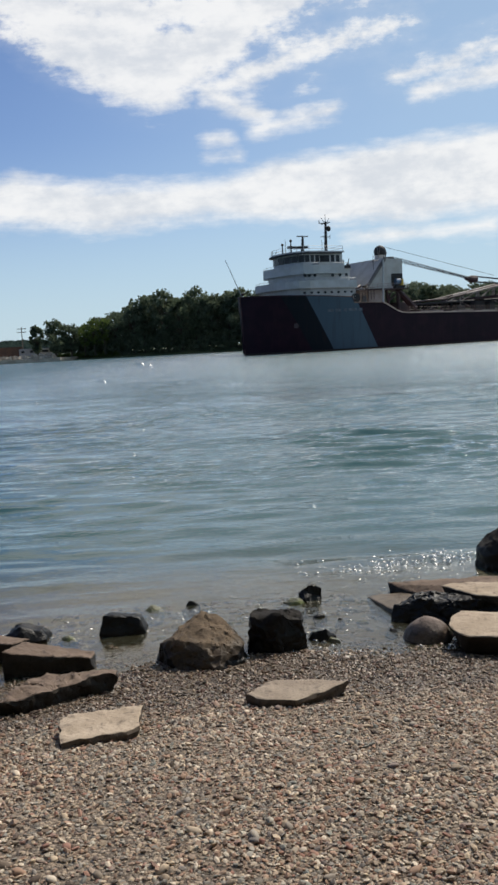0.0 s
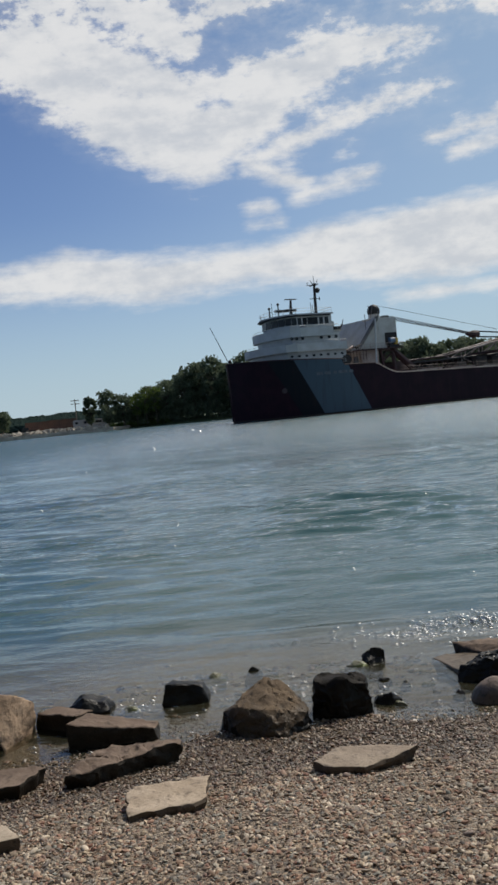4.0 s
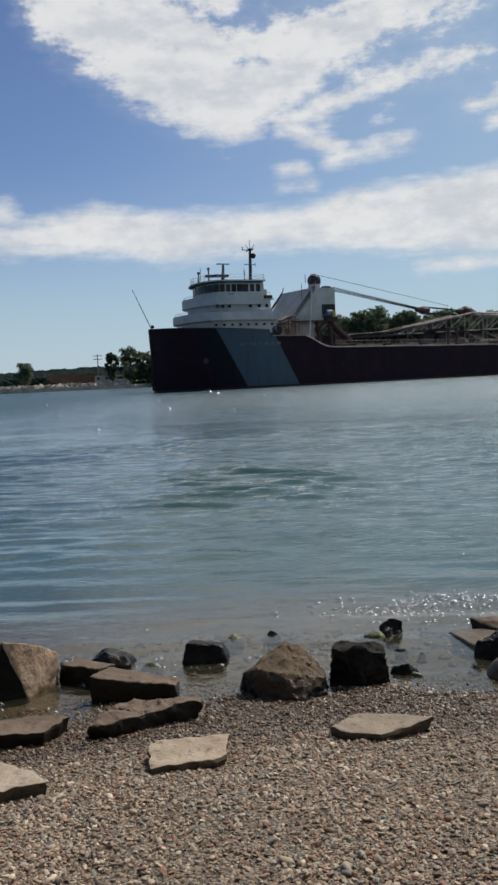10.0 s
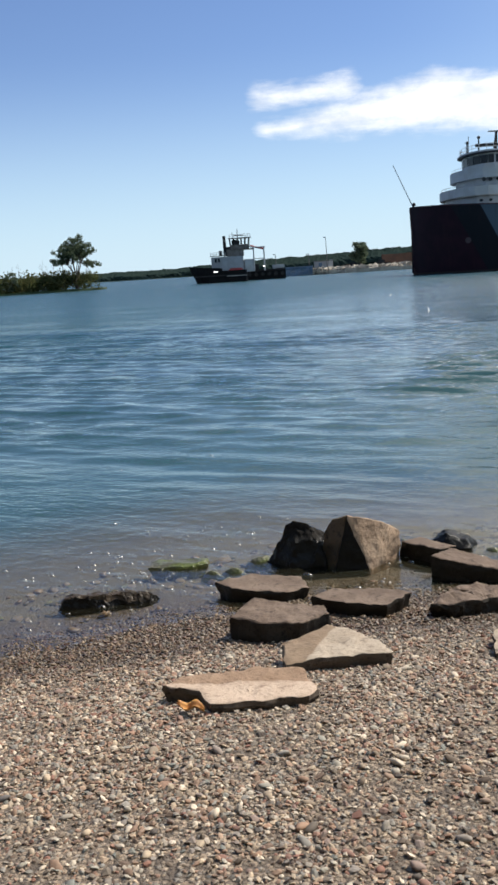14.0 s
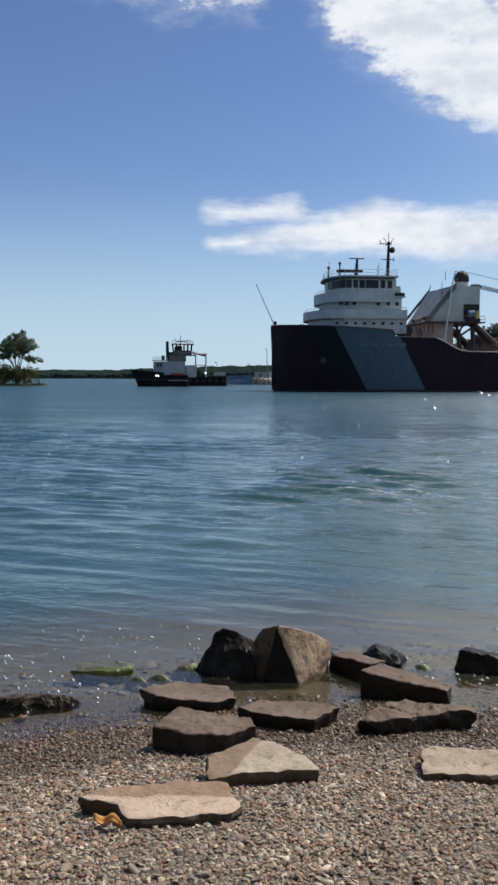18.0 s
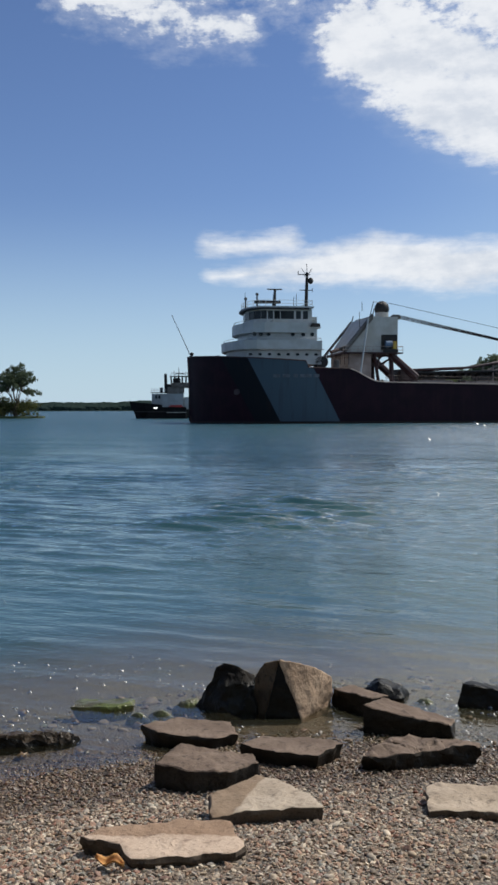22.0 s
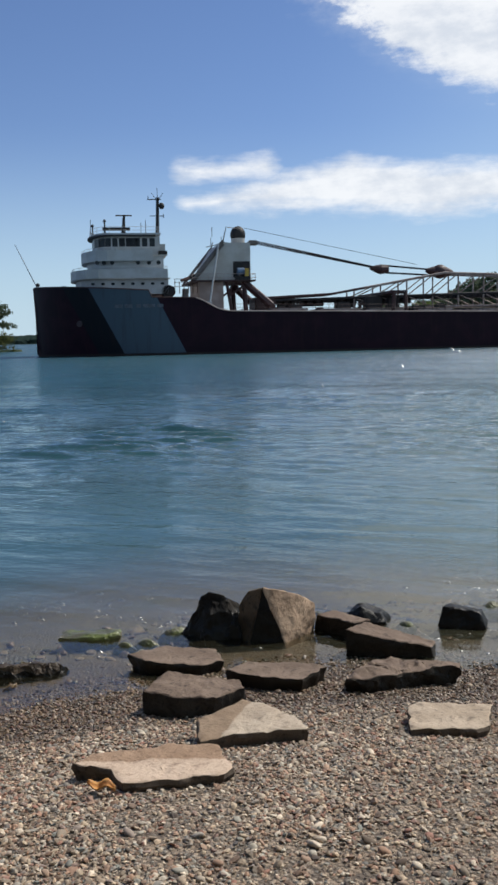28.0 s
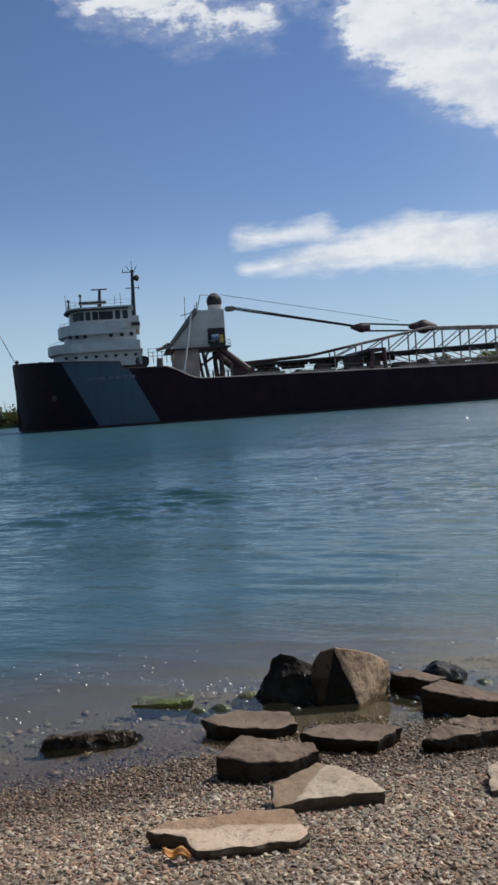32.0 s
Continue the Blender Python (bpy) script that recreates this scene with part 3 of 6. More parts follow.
def rod(bm, a, b, r0, r1=None, n=8):
    a, b = Vector(a), Vector(b)
    m = Matrix.Translation((a + b) / 2) @ (b - a).to_track_quat("Z", "Y").to_matrix().to_4x4()
    bmesh.ops.create_cone(bm, cap_ends=True, segments=n, radius1=r0, radius2=r0 if r1 is None else r1, depth=(b - a).length, matrix=m)
    return bm


def tube(bm, path, r, n=6):
    """A round bar swept along a line of points."""
    rings = []
    for i, p in enumerate(path):
        p = Vector(p)
        d = (Vector(path[min(i + 1, len(path) - 1)]) - Vector(path[max(i - 1, 0)])).normalized()
        side = d.cross(Vector((0, 0, 1))).normalized()
        up = side.cross(d)
        rings.append([bm.verts.new(p + r * (side * math.cos(6.283 * k / n) + up * math.sin(6.283 * k / n))) for k in range(n)])
    for a, b in zip(rings[:-1], rings[1:]):
        for k in range(n):
            bm.faces.new((a[k], a[(k + 1) % n], b[(k + 1) % n], b[k]))
    bm.faces.new(rings[0][::-1])
    bm.faces.new(rings[-1])
    bmesh.ops.recalc_face_normals(bm, faces=bm.faces)
    return bm


def ball(bm, at, r, squash=1.0, n=2):
    bmesh.ops.create_icosphere(bm, subdivisions=n, radius=r, matrix=Matrix.Translation(at) @ Matrix.Diagonal((1, 1, squash, 1)))
    return bm


def wall(bm, outline, z0, z1):
    """Upright prism over an outline of (x, y) corners."""
    n = len(outline)
    lo = [bm.verts.new((x, y, z0)) for x, y in outline]
    hi = [bm.verts.new((x, y, z1)) for x, y in outline]
    bm.faces.new(lo[::-1])
    bm.faces.new(hi)
    for i in range(n):
        bm.faces.new((lo[i], lo[(i + 1) % n], hi[(i + 1) % n], hi[i]))
    return bm


# ---- land and water ----


def shore(x):
    """How far out the water's edge lies."""
    return 6.13 - 0.15 * min(x, 0.0) ** 2 if x > -7 else -1.22 + (x + 7) * 1.2


def beach(x, y):
    """Height of the ground: a shelving beach, the river bed, the far banks."""
    s = shore(x) - y
    if s > 0:
        z = 0.13 * s - 0.05 * min(s, 0.6) * max(0.0, 1 - max(0.0, s - 0.6) / 1.5) if s < 2.5 else 0.325 + 0.08 * (s - 2.5) if s < 6 else 0.605
    else:
        s /= math.sqrt(1 + 0.09 * max(min(x, 0.0), -4.0) ** 2)
        z = max(0.06 * s - 0.02 * s * s, -6.0)
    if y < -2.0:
        z = max(z, 0.62 + min((-2.0 - y) * 1.5, 15.0))      # unseen bank added behind the beach to block sky light
    edge = far_bank(x)
    if y > edge - 14:
        k = (y - edge) / 6
        z = max(z, min(max(k * 1.1, -6), 1.6))
    return z


def far_bank(x):
    """The opposite shore: near at the right, running away to an open reach at the left."""
    if x > -98:
        return 243 - 0.05 * x
    return 248 + (-98 - x) * 30


def spread(lo, hi, step, reach, grow):
    a = list(np.arange(lo, hi + step / 2, step))
    d = step
    while a[-1] < reach:
        d *= grow
        a.append(a[-1] + d)
    d = step
    while a[0] > -reach:
        d *= grow
        a.insert(0, a[0] - d)
    return np.array(a)


def sheet(name, xs, ys, height, material, kind="structure"):
    verts = [(float(x), float(y), height(float(x), float(y))) for y in ys for x in xs]
    nx = len(xs)
    faces = [(j * nx + i, j * nx + i + 1, (j + 1) * nx + i + 1, (j + 1) * nx + i) for j in range(len(ys) - 1) for i in range(nx - 1)]
    return tagged(mesh_obj(name, verts, faces, material), kind=kind)


def ground_height(x, y):
    z = beach(x, y)
    if -7 < x < 7 and 0 < y < 10:
        z += 0.016 * (noise.noise(Vector((x * 1.3, y * 1.3, 3))) + 0.5 * noise.noise(Vector((x * 4, y * 4, 7))))
    return z


xs = spread(-6.5, 5.0, 0.09, 3200, 1.13)
ys = spread(1.0, 10.0, 0.09, 3800, 1.10)
xs = np.unique(np.concatenate([xs, np.arange(-112, -80, 1.5)]))
ys = np.unique(np.concatenate([ys, np.arange(230, 264, 1.5)]))
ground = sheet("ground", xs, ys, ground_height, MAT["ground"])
tagged(ground, "pebbly shelving beach and river bed with grassy far banks", "ground")


def swell():
    """A wind-rippled sheet: many small wave trains that run in to the beach, in stronger and weaker patches."""
    rng = np.random.default_rng(17)
    xs = spread(-24.0, 25.0, 0.16, 3200, 1.12)
    ys = spread(3.0, 31.0, 0.095, 3800, 1.10)
    ys = ys[ys > 1.0]
    X, Y = np.meshgrid(xs, ys)
    H = np.zeros_like(X)
    for k in range(34):
        length = 0.42 * (4.6 / 0.42) ** (k / 33)
        a = rng.normal(0.10, 0.42 if k < 14 else 0.26)
        phase = rng.uniform(0, 6.283)
        bend = 0.7 * np.sin(X * 0.23 + k) + 0.5 * np.sin(Y * 0.31 + 2 * k)
        slope = 0.052 if length < 0.6 else 0.036 if length < 1.2 else 0.011
        u = (X * math.sin(a) + Y * math.cos(a)) * 6.283 / length + phase + bend
        wave = np.sin(u)
        H += slope * length / 6.283 * (wave + 0.25 * wave * wave) * (0.75 + 0.25 * np.sin(0.11 * X * (1 + k % 3) - 0.17 * Y + k))
    # sharp-crested trains that come and go in flocks
    for k in range(7):
        length = rng.uniform(0.6, 1.2)
        a = rng.normal(0.15, 0.10)
        u = (X * math.sin(a) + Y * math.cos(a)) * 6.283 / length + 1.1 * np.sin(X * 0.19 + k) + 0.8 * np.sin(X * 0.47 + 0.2 * Y + 2 * k)
        here = np.clip(np.sin(0.16 * X + 0.9 * k + 0.05 * Y) + np.sin(0.29 * Y - 0.07 * X + 1.7 * k) - 0.60, 0.0, 1.0)
        H += 0.032 * length * here * (0.5 + 0.5 * np.sin(u)) ** 8
    patch = 0.85 + 0.20 * np.sin(0.31 * X + 0.2 * Y) + 0.15 * np.sin(0.23 * X - 0.43 * Y + 1.3)
    # sleeker down river
    patch *= 1.0 - 0.12 * np.clip((X + 3.0) / 9.0, 0.0, 1.0)
    grow = np.clip((Y - 4.6) / 6.5, 0.12, 1.0)
    fade = np.clip((60.0 - Y) / 25.0, 0.0, 1.0) * np.clip((60.0 - np.abs(X)) / 25.0, 0.0, 1.0)
    H *= patch * grow * fade
    # one tight flock of steep wavelets, a passing wake
    flock = np.exp(-((X - 2.9) / 1.9) ** 4 - ((Y - 18.3) / 3.8) ** 2)
    for k in range(4):
        length = (1.15, 0.90, 0.72, 0.56)[k]
        a = 0.10 + 0.13 * (k - 1.5)
        u = (X * math.sin(a) + Y * math.cos(a)) * 6.283 / length + 1.4 * np.sin(X * 0.8 + 2 * k) + 0.9 * np.sin(X * 1.7 - 0.6 * Y + k)
        H += 0.062 * length * flock * (0.5 + 0.5 * np.sin(u)) ** 4
    nx = len(xs)
    verts = np.stack([X.ravel(), Y.ravel(), H.ravel()], 1).tolist()
    faces = [(j * nx + i, j * nx + i + 1, (j + 1) * nx + i + 1, (j + 1) * nx + i) for j in range(len(ys) - 1) for i in range(nx - 1)]
    return mesh_obj("water", verts, faces, MAT["water"])


water = tagged(swell(), kind="structure")
water.visible_shadow = False
tagged(water, "blue-green rippled river water, clear and shallow at the edge", "river")


def glint_domes(seed, near_n, mid_n, far_n):
    """Small clear steep domes added to give sun glints: thick along the edge and round the stones, thin farther out."""
    rng = np.random.default_rng(seed)
    spots = []
    for k in range(near_n):
        x = rng.uniform(-4.6, 2.9)
        if k % 5 < 4:                            # round the stones, and over the shoal by the stone pile
            cx, cy, sx, sy = ((-2.9, 6.0, 0.35, 0.2), (-0.2, 7.25, 0.45, 0.2), (2.0, 7.9, 0.6, 0.25), (-1.1, 6.95, 0.3, 0.15), (-2.6, 7.1, 0.7, 0.12), (1.15, 8.40, 0.28, 0.12), (1.75, 8.65, 0.3, 0.14), (1.5, 8.5, 0.5, 0.2), (1.95, 8.8, 0.2, 0.12), (0.5, 6.9, 0.25, 0.3))[rng.integers(10)]
            x, y = rng.normal(cx, sx), rng.normal(cy, sy)
        else:
            y = shore(x) + 0.05 + 2.6 * rng.random() ** 1.7
        spots.append((x, y, rng.uniform(0.010, 0.028) * (1.3 if y > 8.0 else 1.0)))
    for k in range(mid_n):
        y = rng.uniform(9.0, 26.0)
        spots.append((y * rng.uniform(-0.75, 0.32), y, 0.0034 * y * rng.uniform(0.7, 1.3)))
    for k in range(far_n):
        y = rng.uniform(30.0, 120.0)
        spots.append((y * rng.uniform(-0.30, 0.32), y, 0.0030 * y * rng.uniform(0.7, 1.3)))
    verts, faces = [], []
    for x, y, r in spots:
        base, a, long = len(verts), rng.uniform(-0.5, 0.5), rng.uniform(1.1, 2.0)
        lift = -0.01 if y < 8.5 else 0.0
        verts.append((x, y, lift + 1.0 * r))
        for ring in range(1, 5):
            q = ring / 4
            for i in range(10):
                b = 6.283 * i / 10
                u, v = r * q * long * math.cos(b), r * q * math.sin(b)
                verts.append((x + u * math.cos(a) - v * math.sin(a), y + u * math.sin(a) + v * math.cos(a), lift + 1.0 * r * (1 - q * q) - (0.004 if ring == 4 else 0)))
        for i in range(10):
            faces.append((base, base + 1 + i, base + 1 + (i + 1) % 10))
            for ring in range(3):
                p, q = base + 1 + ring * 10, base + 11 + ring * 10
                faces.append((p + i, q + i, q + (i + 1) % 10, p + (i + 1) % 10))
    ob = mesh_obj("water_ripplets", verts, faces, MAT["ripplet"])
    ob.visible_shadow = False
    return tagged(ob, "clear domes added for sun glints on the water", "ripples", kind="stuff")


GLINT_DOMES = [glint_domes(40 + k, 180, 5, 4) for k in range(4)]

# ---- the lake freighter; x runs forward from its stem, y to port, z up from the water ----
SHIP = thing("lake_freighter", "long oxide-red lake freighter with slanting grey and black bow stripes", "ship")


def half(x, z):
    """Half breadth of the hull."""
    stem = 0.45 * min(max(z, 0.0), 9.6) / 9.6
    a = stem - x
    if a <= 0:
        return 0.05
    run = 21.0 - 5.0 * min(max(z, 0.0) / 9.0, 1.0)
    if a >= run:
        b = 10.6
    else:
        b = 10.6 * (1 - (1 - a / run) ** 2.3) ** 0.72
    if x < -215:
        b *= max(1 - ((-215 - x) / 16) ** 2, 0.05) ** 0.5
    return max(b, 0.05)


def rail_height(x):
    """Top of the plating: raised forecastle, a step, then the sweep down to the long main deck."""
    if x > -15.4:
        return 9.6 - 0.06 * -x
    if x > -15.8:
        return 8.68 - (-15.4 - x) / 0.4 * 0.95
    if x > -21.8:
        return 7.73 - 0.02 * (-15.8 - x)
    if x > -26.5:
        k = (-21.8 - x) / 4.7
        return 7.6 - 1.85 * math.sin(k * math.pi / 2) ** 1.3
    if x > -110:
        return 5.75 - 0.016 * (-26.5 - x)
    return 4.4


def fore(x):
    """Plating stations, the bow drawn in a little."""
    return x - 0.6 * max(0.0, 1 + x / 12)


def hull():
    st = [0.44, 0.3, 0.0, -0.4, -0.9, -1.6, -2.5, -3.6, -4.8, -6.2, -7.8, -9.5, -11.4, -13.4, -15.38, -15.8, -17.5, -19.5, -21.7, -22.6, -23.5, -24.5, -25.5, -26.6, -30, -36, -44, -54, -66, -80, -100, -130, -170, -215, -222, -227, -230.5]
    lv = [-2.0, -0.6, 0.0, 0.3, 1.2, 2.5, 4.0, 5.2, 6.2, 7.2, 8.4, 9.6]
    verts, faces = [], []
    for side in (1, -1):
        base = len(verts)
        for x in st:
            top = rail_height(x)
            for k, z in enumerate(lv):
                zz = z if z < 0.4 else 0.3 + (z - 0.3) / 9.3 * (top - 0.3)
                verts.append((fore(x if zz > 0 else min(x, 0.0)), side * half(x, zz), zz))
        nl = len(lv)
        for i in range(len(st) - 1):
            for k in range(nl - 1):
                a, b = base + i * nl + k, base + (i + 1) * nl + k
                q = (a, b, b + 1, a + 1)
                faces.append(q if side < 0 else q[::-1])
    nl, ns = len(lv), len(st)
    off = nl * ns
    for k in range(nl - 1):                      # stem and stern plates
        faces.append((k, off + k, off + k + 1, k + 1))
        e = (ns - 1) * nl + k
        faces.append((e + 1, off + e + 1, off + e, e))
    ob = mesh_obj("hull", verts, faces, MAT["hull"], True, SHIP)
    md = ob.modifiers.new("edge", "EDGE_SPLIT")
    md.split_angle = radians(38)
    dv, df = [], []
    for x in st:
        z = rail_height(x) - (0.9 if x > -15.6 else 0.25)
        b = max(half(x, z) - 0.08, 0.02)
        dv += [(fore(x) - 0.1, b, z), (fore(x) - 0.1, -b, z)]
    for i in range(ns - 1):
        df.append((2 * i, 2 * i + 1, 2 * i + 3, 2 * i + 2))
    mesh_obj("deck", dv, df, MAT["oxide"], False, SHIP)
    for side in (1, -1):                         # rounded rail along the plating's top
        line = [(fore(x), side * half(x, rail_height(x)), rail_height(x)) for x in st]
        cut = st.index(-21.7)
        part("cap_rail", tube(bmesh.new(), line[:cut + 1], 0.09), MAT["oxide"], SHIP)
        part("cap_rail", tube(bmesh.new(), line[cut:], 0.10), MAT["pinkish_white"], SHIP, "chalky pink rail with the paint worn off")


hull()
part("stem_bar", rod(bmesh.new(), (-0.6, 0, -0.5), (-0.15, 0, 9.6), 0.16, n=8), MAT["oxide"], SHIP)
bm = bmesh.new()
bmesh.ops.create_cone(bm, cap_ends=True, segments=20, radius1=0.42, radius2=0.42, depth=0.08, matrix=pose(-6.2, half(-6.2, 4.4) + 0.02, 4.4, -90, 0, 0) @ pose(0, 0, 0, 0, 18, 0))
part("bow_emblem", bm, MAT["emblem"], SHIP, "faded pale round emblem on the bow")
for k, (a, b) in enumerate(((-10.9, -11.9), (-12.2, -13.2), (-13.7, -14.3), (-14.6, -16.2), (-16.5, -17.3))):
    bm = bmesh.new()
    x = (a + b) / 2
    slope = math.degrees(math.atan2(half(a, 6.6) - half(b, 6.6), a - b))
    box(bm, -(a - b) / 2, (a - b) / 2, -0.02, 0.02, -0.22, 0.22, m=pose(x, half(x, 6.6) + 0.01, 6.6, 0, 0, slope))
    part("name_bar", bm, MAT["faded"], SHIP, "faded grey bar of illegible lettering")


def curved(x0, x1, w, n=7):
    """Deckhouse outline with a rounded front at x1 (forward) and a square back at x0."""
    pts = [(x0, -w), (x0, w)]
    r = w * 0.85
    for i in range(n + 1):
        a = math.pi / 2 - math.pi * i / n
        pts.append((x1 - r * 0.55 + r * 0.55 * math.cos(a), w * math.sin(a)))
    return pts[::-1]


def house():
    w1 = part("lower_house", wall(bmesh.new(), curved(-18.4, -5.9, 7.4), 8.3, 10.9), MAT["white"], SHIP)
    for i in range(8):
        x = -8.2 - i * 1.34
        bm = rod(bmesh.new(), (x, 7.36, 10.0), (x, 7.46, 10.0), 0.27, n=12)
        part("porthole", bm, MAT["glass"], w1)
    part("boat_deck", wall(bmesh.new(), curved(-18.6, -5.3, 8.0), 10.9, 11.05), MAT["cream"], SHIP)
    bm = bmesh.new()
    wall(bm, curved(-18.3, -5.2, 8.05), 11.05, 12.35)
    part("boat_deck_screen", bm, MAT["white"], SHIP)
    w2 = part("middle_house", wall(bmesh.new(), curved(-17.9, -7.6, 6.6), 12.35, 14.2), MAT["white"], SHIP)
    for x in (-8.9, -9.8, -10.9, -14.4, -15.9, -17.2):
        part("porthole", rod(bmesh.new(), (x, 6.56, 13.3), (x, 6.66, 13.3), 0.29, n=12), MAT["glass"], w2)
    part("bridge_deck_screen", wall(bmesh.new(), curved(-16.4, -6.8, 7.3), 13.5, 14.95), MAT["white"], SHIP)
    part("bridge_deck", wall(bmesh.new(), curved(-18.4, -7.6, 6.9), 14.2, 14.35), MAT["cream"], SHIP)
    w3 = part("pilothouse", wall(bmesh.new(), curved(-17.5, -8.5, 5.2), 14.35, 17.05), MAT["white"], SHIP)
    for i in range(5):
        x = -16.9 + i * 1.02
        part("window_pane", box(bmesh.new(), x, x + 0.72, 5.16, 5.24, 15.6, 16.75, 0.02), MAT["glass"], w3)
    pts = curved(-17.5, -8.5, 5.2, 9)[:10][::-1]
    for (ax, ay), (bx, by) in zip(pts[:-1], pts[1:]):
        d = Vector((bx - ax, by - ay, 0))
        mid = Vector(((ax + bx) / 2, (ay + by) / 2, 16.2))
        ang = math.degrees(math.atan2(d.y, d.x))
        bm = box(bmesh.new(), -d.length * 0.45, d.length * 0.45, -0.05, 0.05, -0.58, 0.56, 0.02, pose(*mid, 0, 0, ang))
        part("window_pane", bm, MAT["glass"], w3)
    for i in range(4):
        x = -11.9 - i * 0.92 + 0.1
        part("window_pane", box(bmesh.new(), x, x + 0.72, 5.16, 5.24, 15.6, 16.75, 0.02), MAT["glass"], w3)
    part("brow", wall(bmesh.new(), curved(-17.0, -7.8, 5.8, 9), 16.95, 17.15), MAT["black"], SHIP)
    part("pilothouse_roof", wall(bmesh.new(), curved(-17.7, -8.0, 5.6, 9), 17.15, 17.4), MAT["white"], SHIP)
    part("bridge_wing", box(bmesh.new(), -13.6, -11.4, 5.2, 7.2, 14.35, 15.35, 0.05), MAT["cream"], SHIP)
    part("searchlight_box", box(bmesh.new(), -18.5, -17.3, 4.6, 6.2, 14.35, 14.95, 0.08), MAT["black"], SHIP)
    part("aft_cabin", box(bmesh.new(), -18.4, -17.5, -4.5, 4.5, 14.35, 16.0, 0.05), MAT["white"], SHIP)
    bm = bmesh.new()
    rail = curved(-17.5, -8.2, 5.4, 9)
    for i, (x, y) in enumerate(rail):
        nx, ny = rail[(i + 1) % len(rail)]
        part("rail_post", rod(bmesh.new(), (x, y, 17.4), (x, y, 18.25), 0.035, n=5), MAT["white"], SHIP)
        for z in (17.8, 18.25):
            rod(bm, (x, y, z), (nx, ny, z), 0.03, n=5)
    part("roof_rail", bm, MAT["white"], SHIP)
    bm = bmesh.new()
    for x0, x1, w, z in ((-18.2, -5.5, 7.9, 12.35), (-17.6, -7.0, 7.0, 14.95)):
        rail = curved(x0, x1, w, 8)
        for i, (x, y) in enumerate(rail):
            nx, ny = rail[(i + 1) % len(rail)]
            part("rail_post", rod(bmesh.new(), (x, y, z), (x, y, z + 0.35), 0.03, n=5), MAT["white"], SHIP)
            rod(bm, (x, y, z + 0.35), (nx, ny, z + 0.35), 0.03, n=5)
    part("deck_rail", bm, MAT["white"], SHIP)


def masts():
    m = part("main_mast", rod(bmesh.new(), (-17.7, 0, 14.4), (-17.95, 0, 23.0), 0.34, 0.2, 10), MAT["black"], SHIP)
    bm = rod(bmesh.new(), (-17.9, -1.4, 22.7), (-17.9, 1.4, 22.7), 0.07, n=6)
    rod(bm, (-16.5, 0, 22.7), (-18.4, 0, 22.7), 0.07, n=6)
    rod(bm, (-16.6, 0, 22.7), (-16.6, 0, 23.2), 0.06, n=6)
    part("crosstree", bm, MAT["black"], m)
    bm = rod(bmesh.new(), (-16.8, 0, 20.4), (-18.8, 0, 20.4), 0.06, n=6)
    rod(bm, (-18.75, 0, 20.1), (-18.75, 0, 20.7), 0.05, n=6)
    part("yard", bm, MAT["black"], m)
    bm = bmesh.new()
    for x, z in ((-17.1, 23.6), (-17.9, 24.3), (-18.7, 23.6)):
        rod(bm, (-17.95, 0, 22.4), (x, 0, z), 0.045, n=5)
    part("whip_aerial", bm, MAT["black"], m)
    part("furled_flag", ball(bmesh.new(), (-18.5, 0, 21.8), 0.42, 1.15), MAT["black"], m, smooth=True)
    r = part("radar_mast", rod(bmesh.new(), (-12.9, 0, 17.4), (-13.1, 0, 20.4), 0.34, 0.17, 8), MAT["black"], SHIP)
    part("radar_scanner", box(bmesh.new(), -14.2, -11.9, -0.15, 0.15, 20.35, 20.52, 0.04), MAT["steel"], r)
    part("radar_platform", box(bmesh.new(), -13.9, -10.0, -0.35, 0.35, 18.35, 18.75, 0.05), MAT["black"], r)
    for x, z in ((-8.6, 18.9), (-10.3, 19.6)):
        bm = rod(bmesh.new(), (x, 0.5, 17.4), (x, 0.5, z), 0.13, 0.1, 8)
        part("ventilator", ball(bm, (x, 0.5, z), 0.24), MAT["black"], SHIP)
    for x, y, z in ((-8.3, 2.0, 19.6), (-16.0, 1.5, 19.6), (-15.2, 3.4, 19.0)):
        part("aerial", rod(bmesh.new(), (x, y, 17.4), (x, y, z), 0.04, n=5), MAT["black"], SHIP)
    j = part("jackstaff", rod(bmesh.new(), (-0.7, 0, 9.4), (2.2, 0, 15.7), 0.075, 0.05, 7), MAT["grey"], SHIP)
    part("staff_lamp", ball(bmesh.new(), (-0.7, 0, 10.05), 0.28), MAT["black"], j)
    part("anchor_windlass", ball(bmesh.new(), (-4.3, 2.0, 9.3), 0.7, 0.75), MAT["cream"], SHIP, smooth=True)


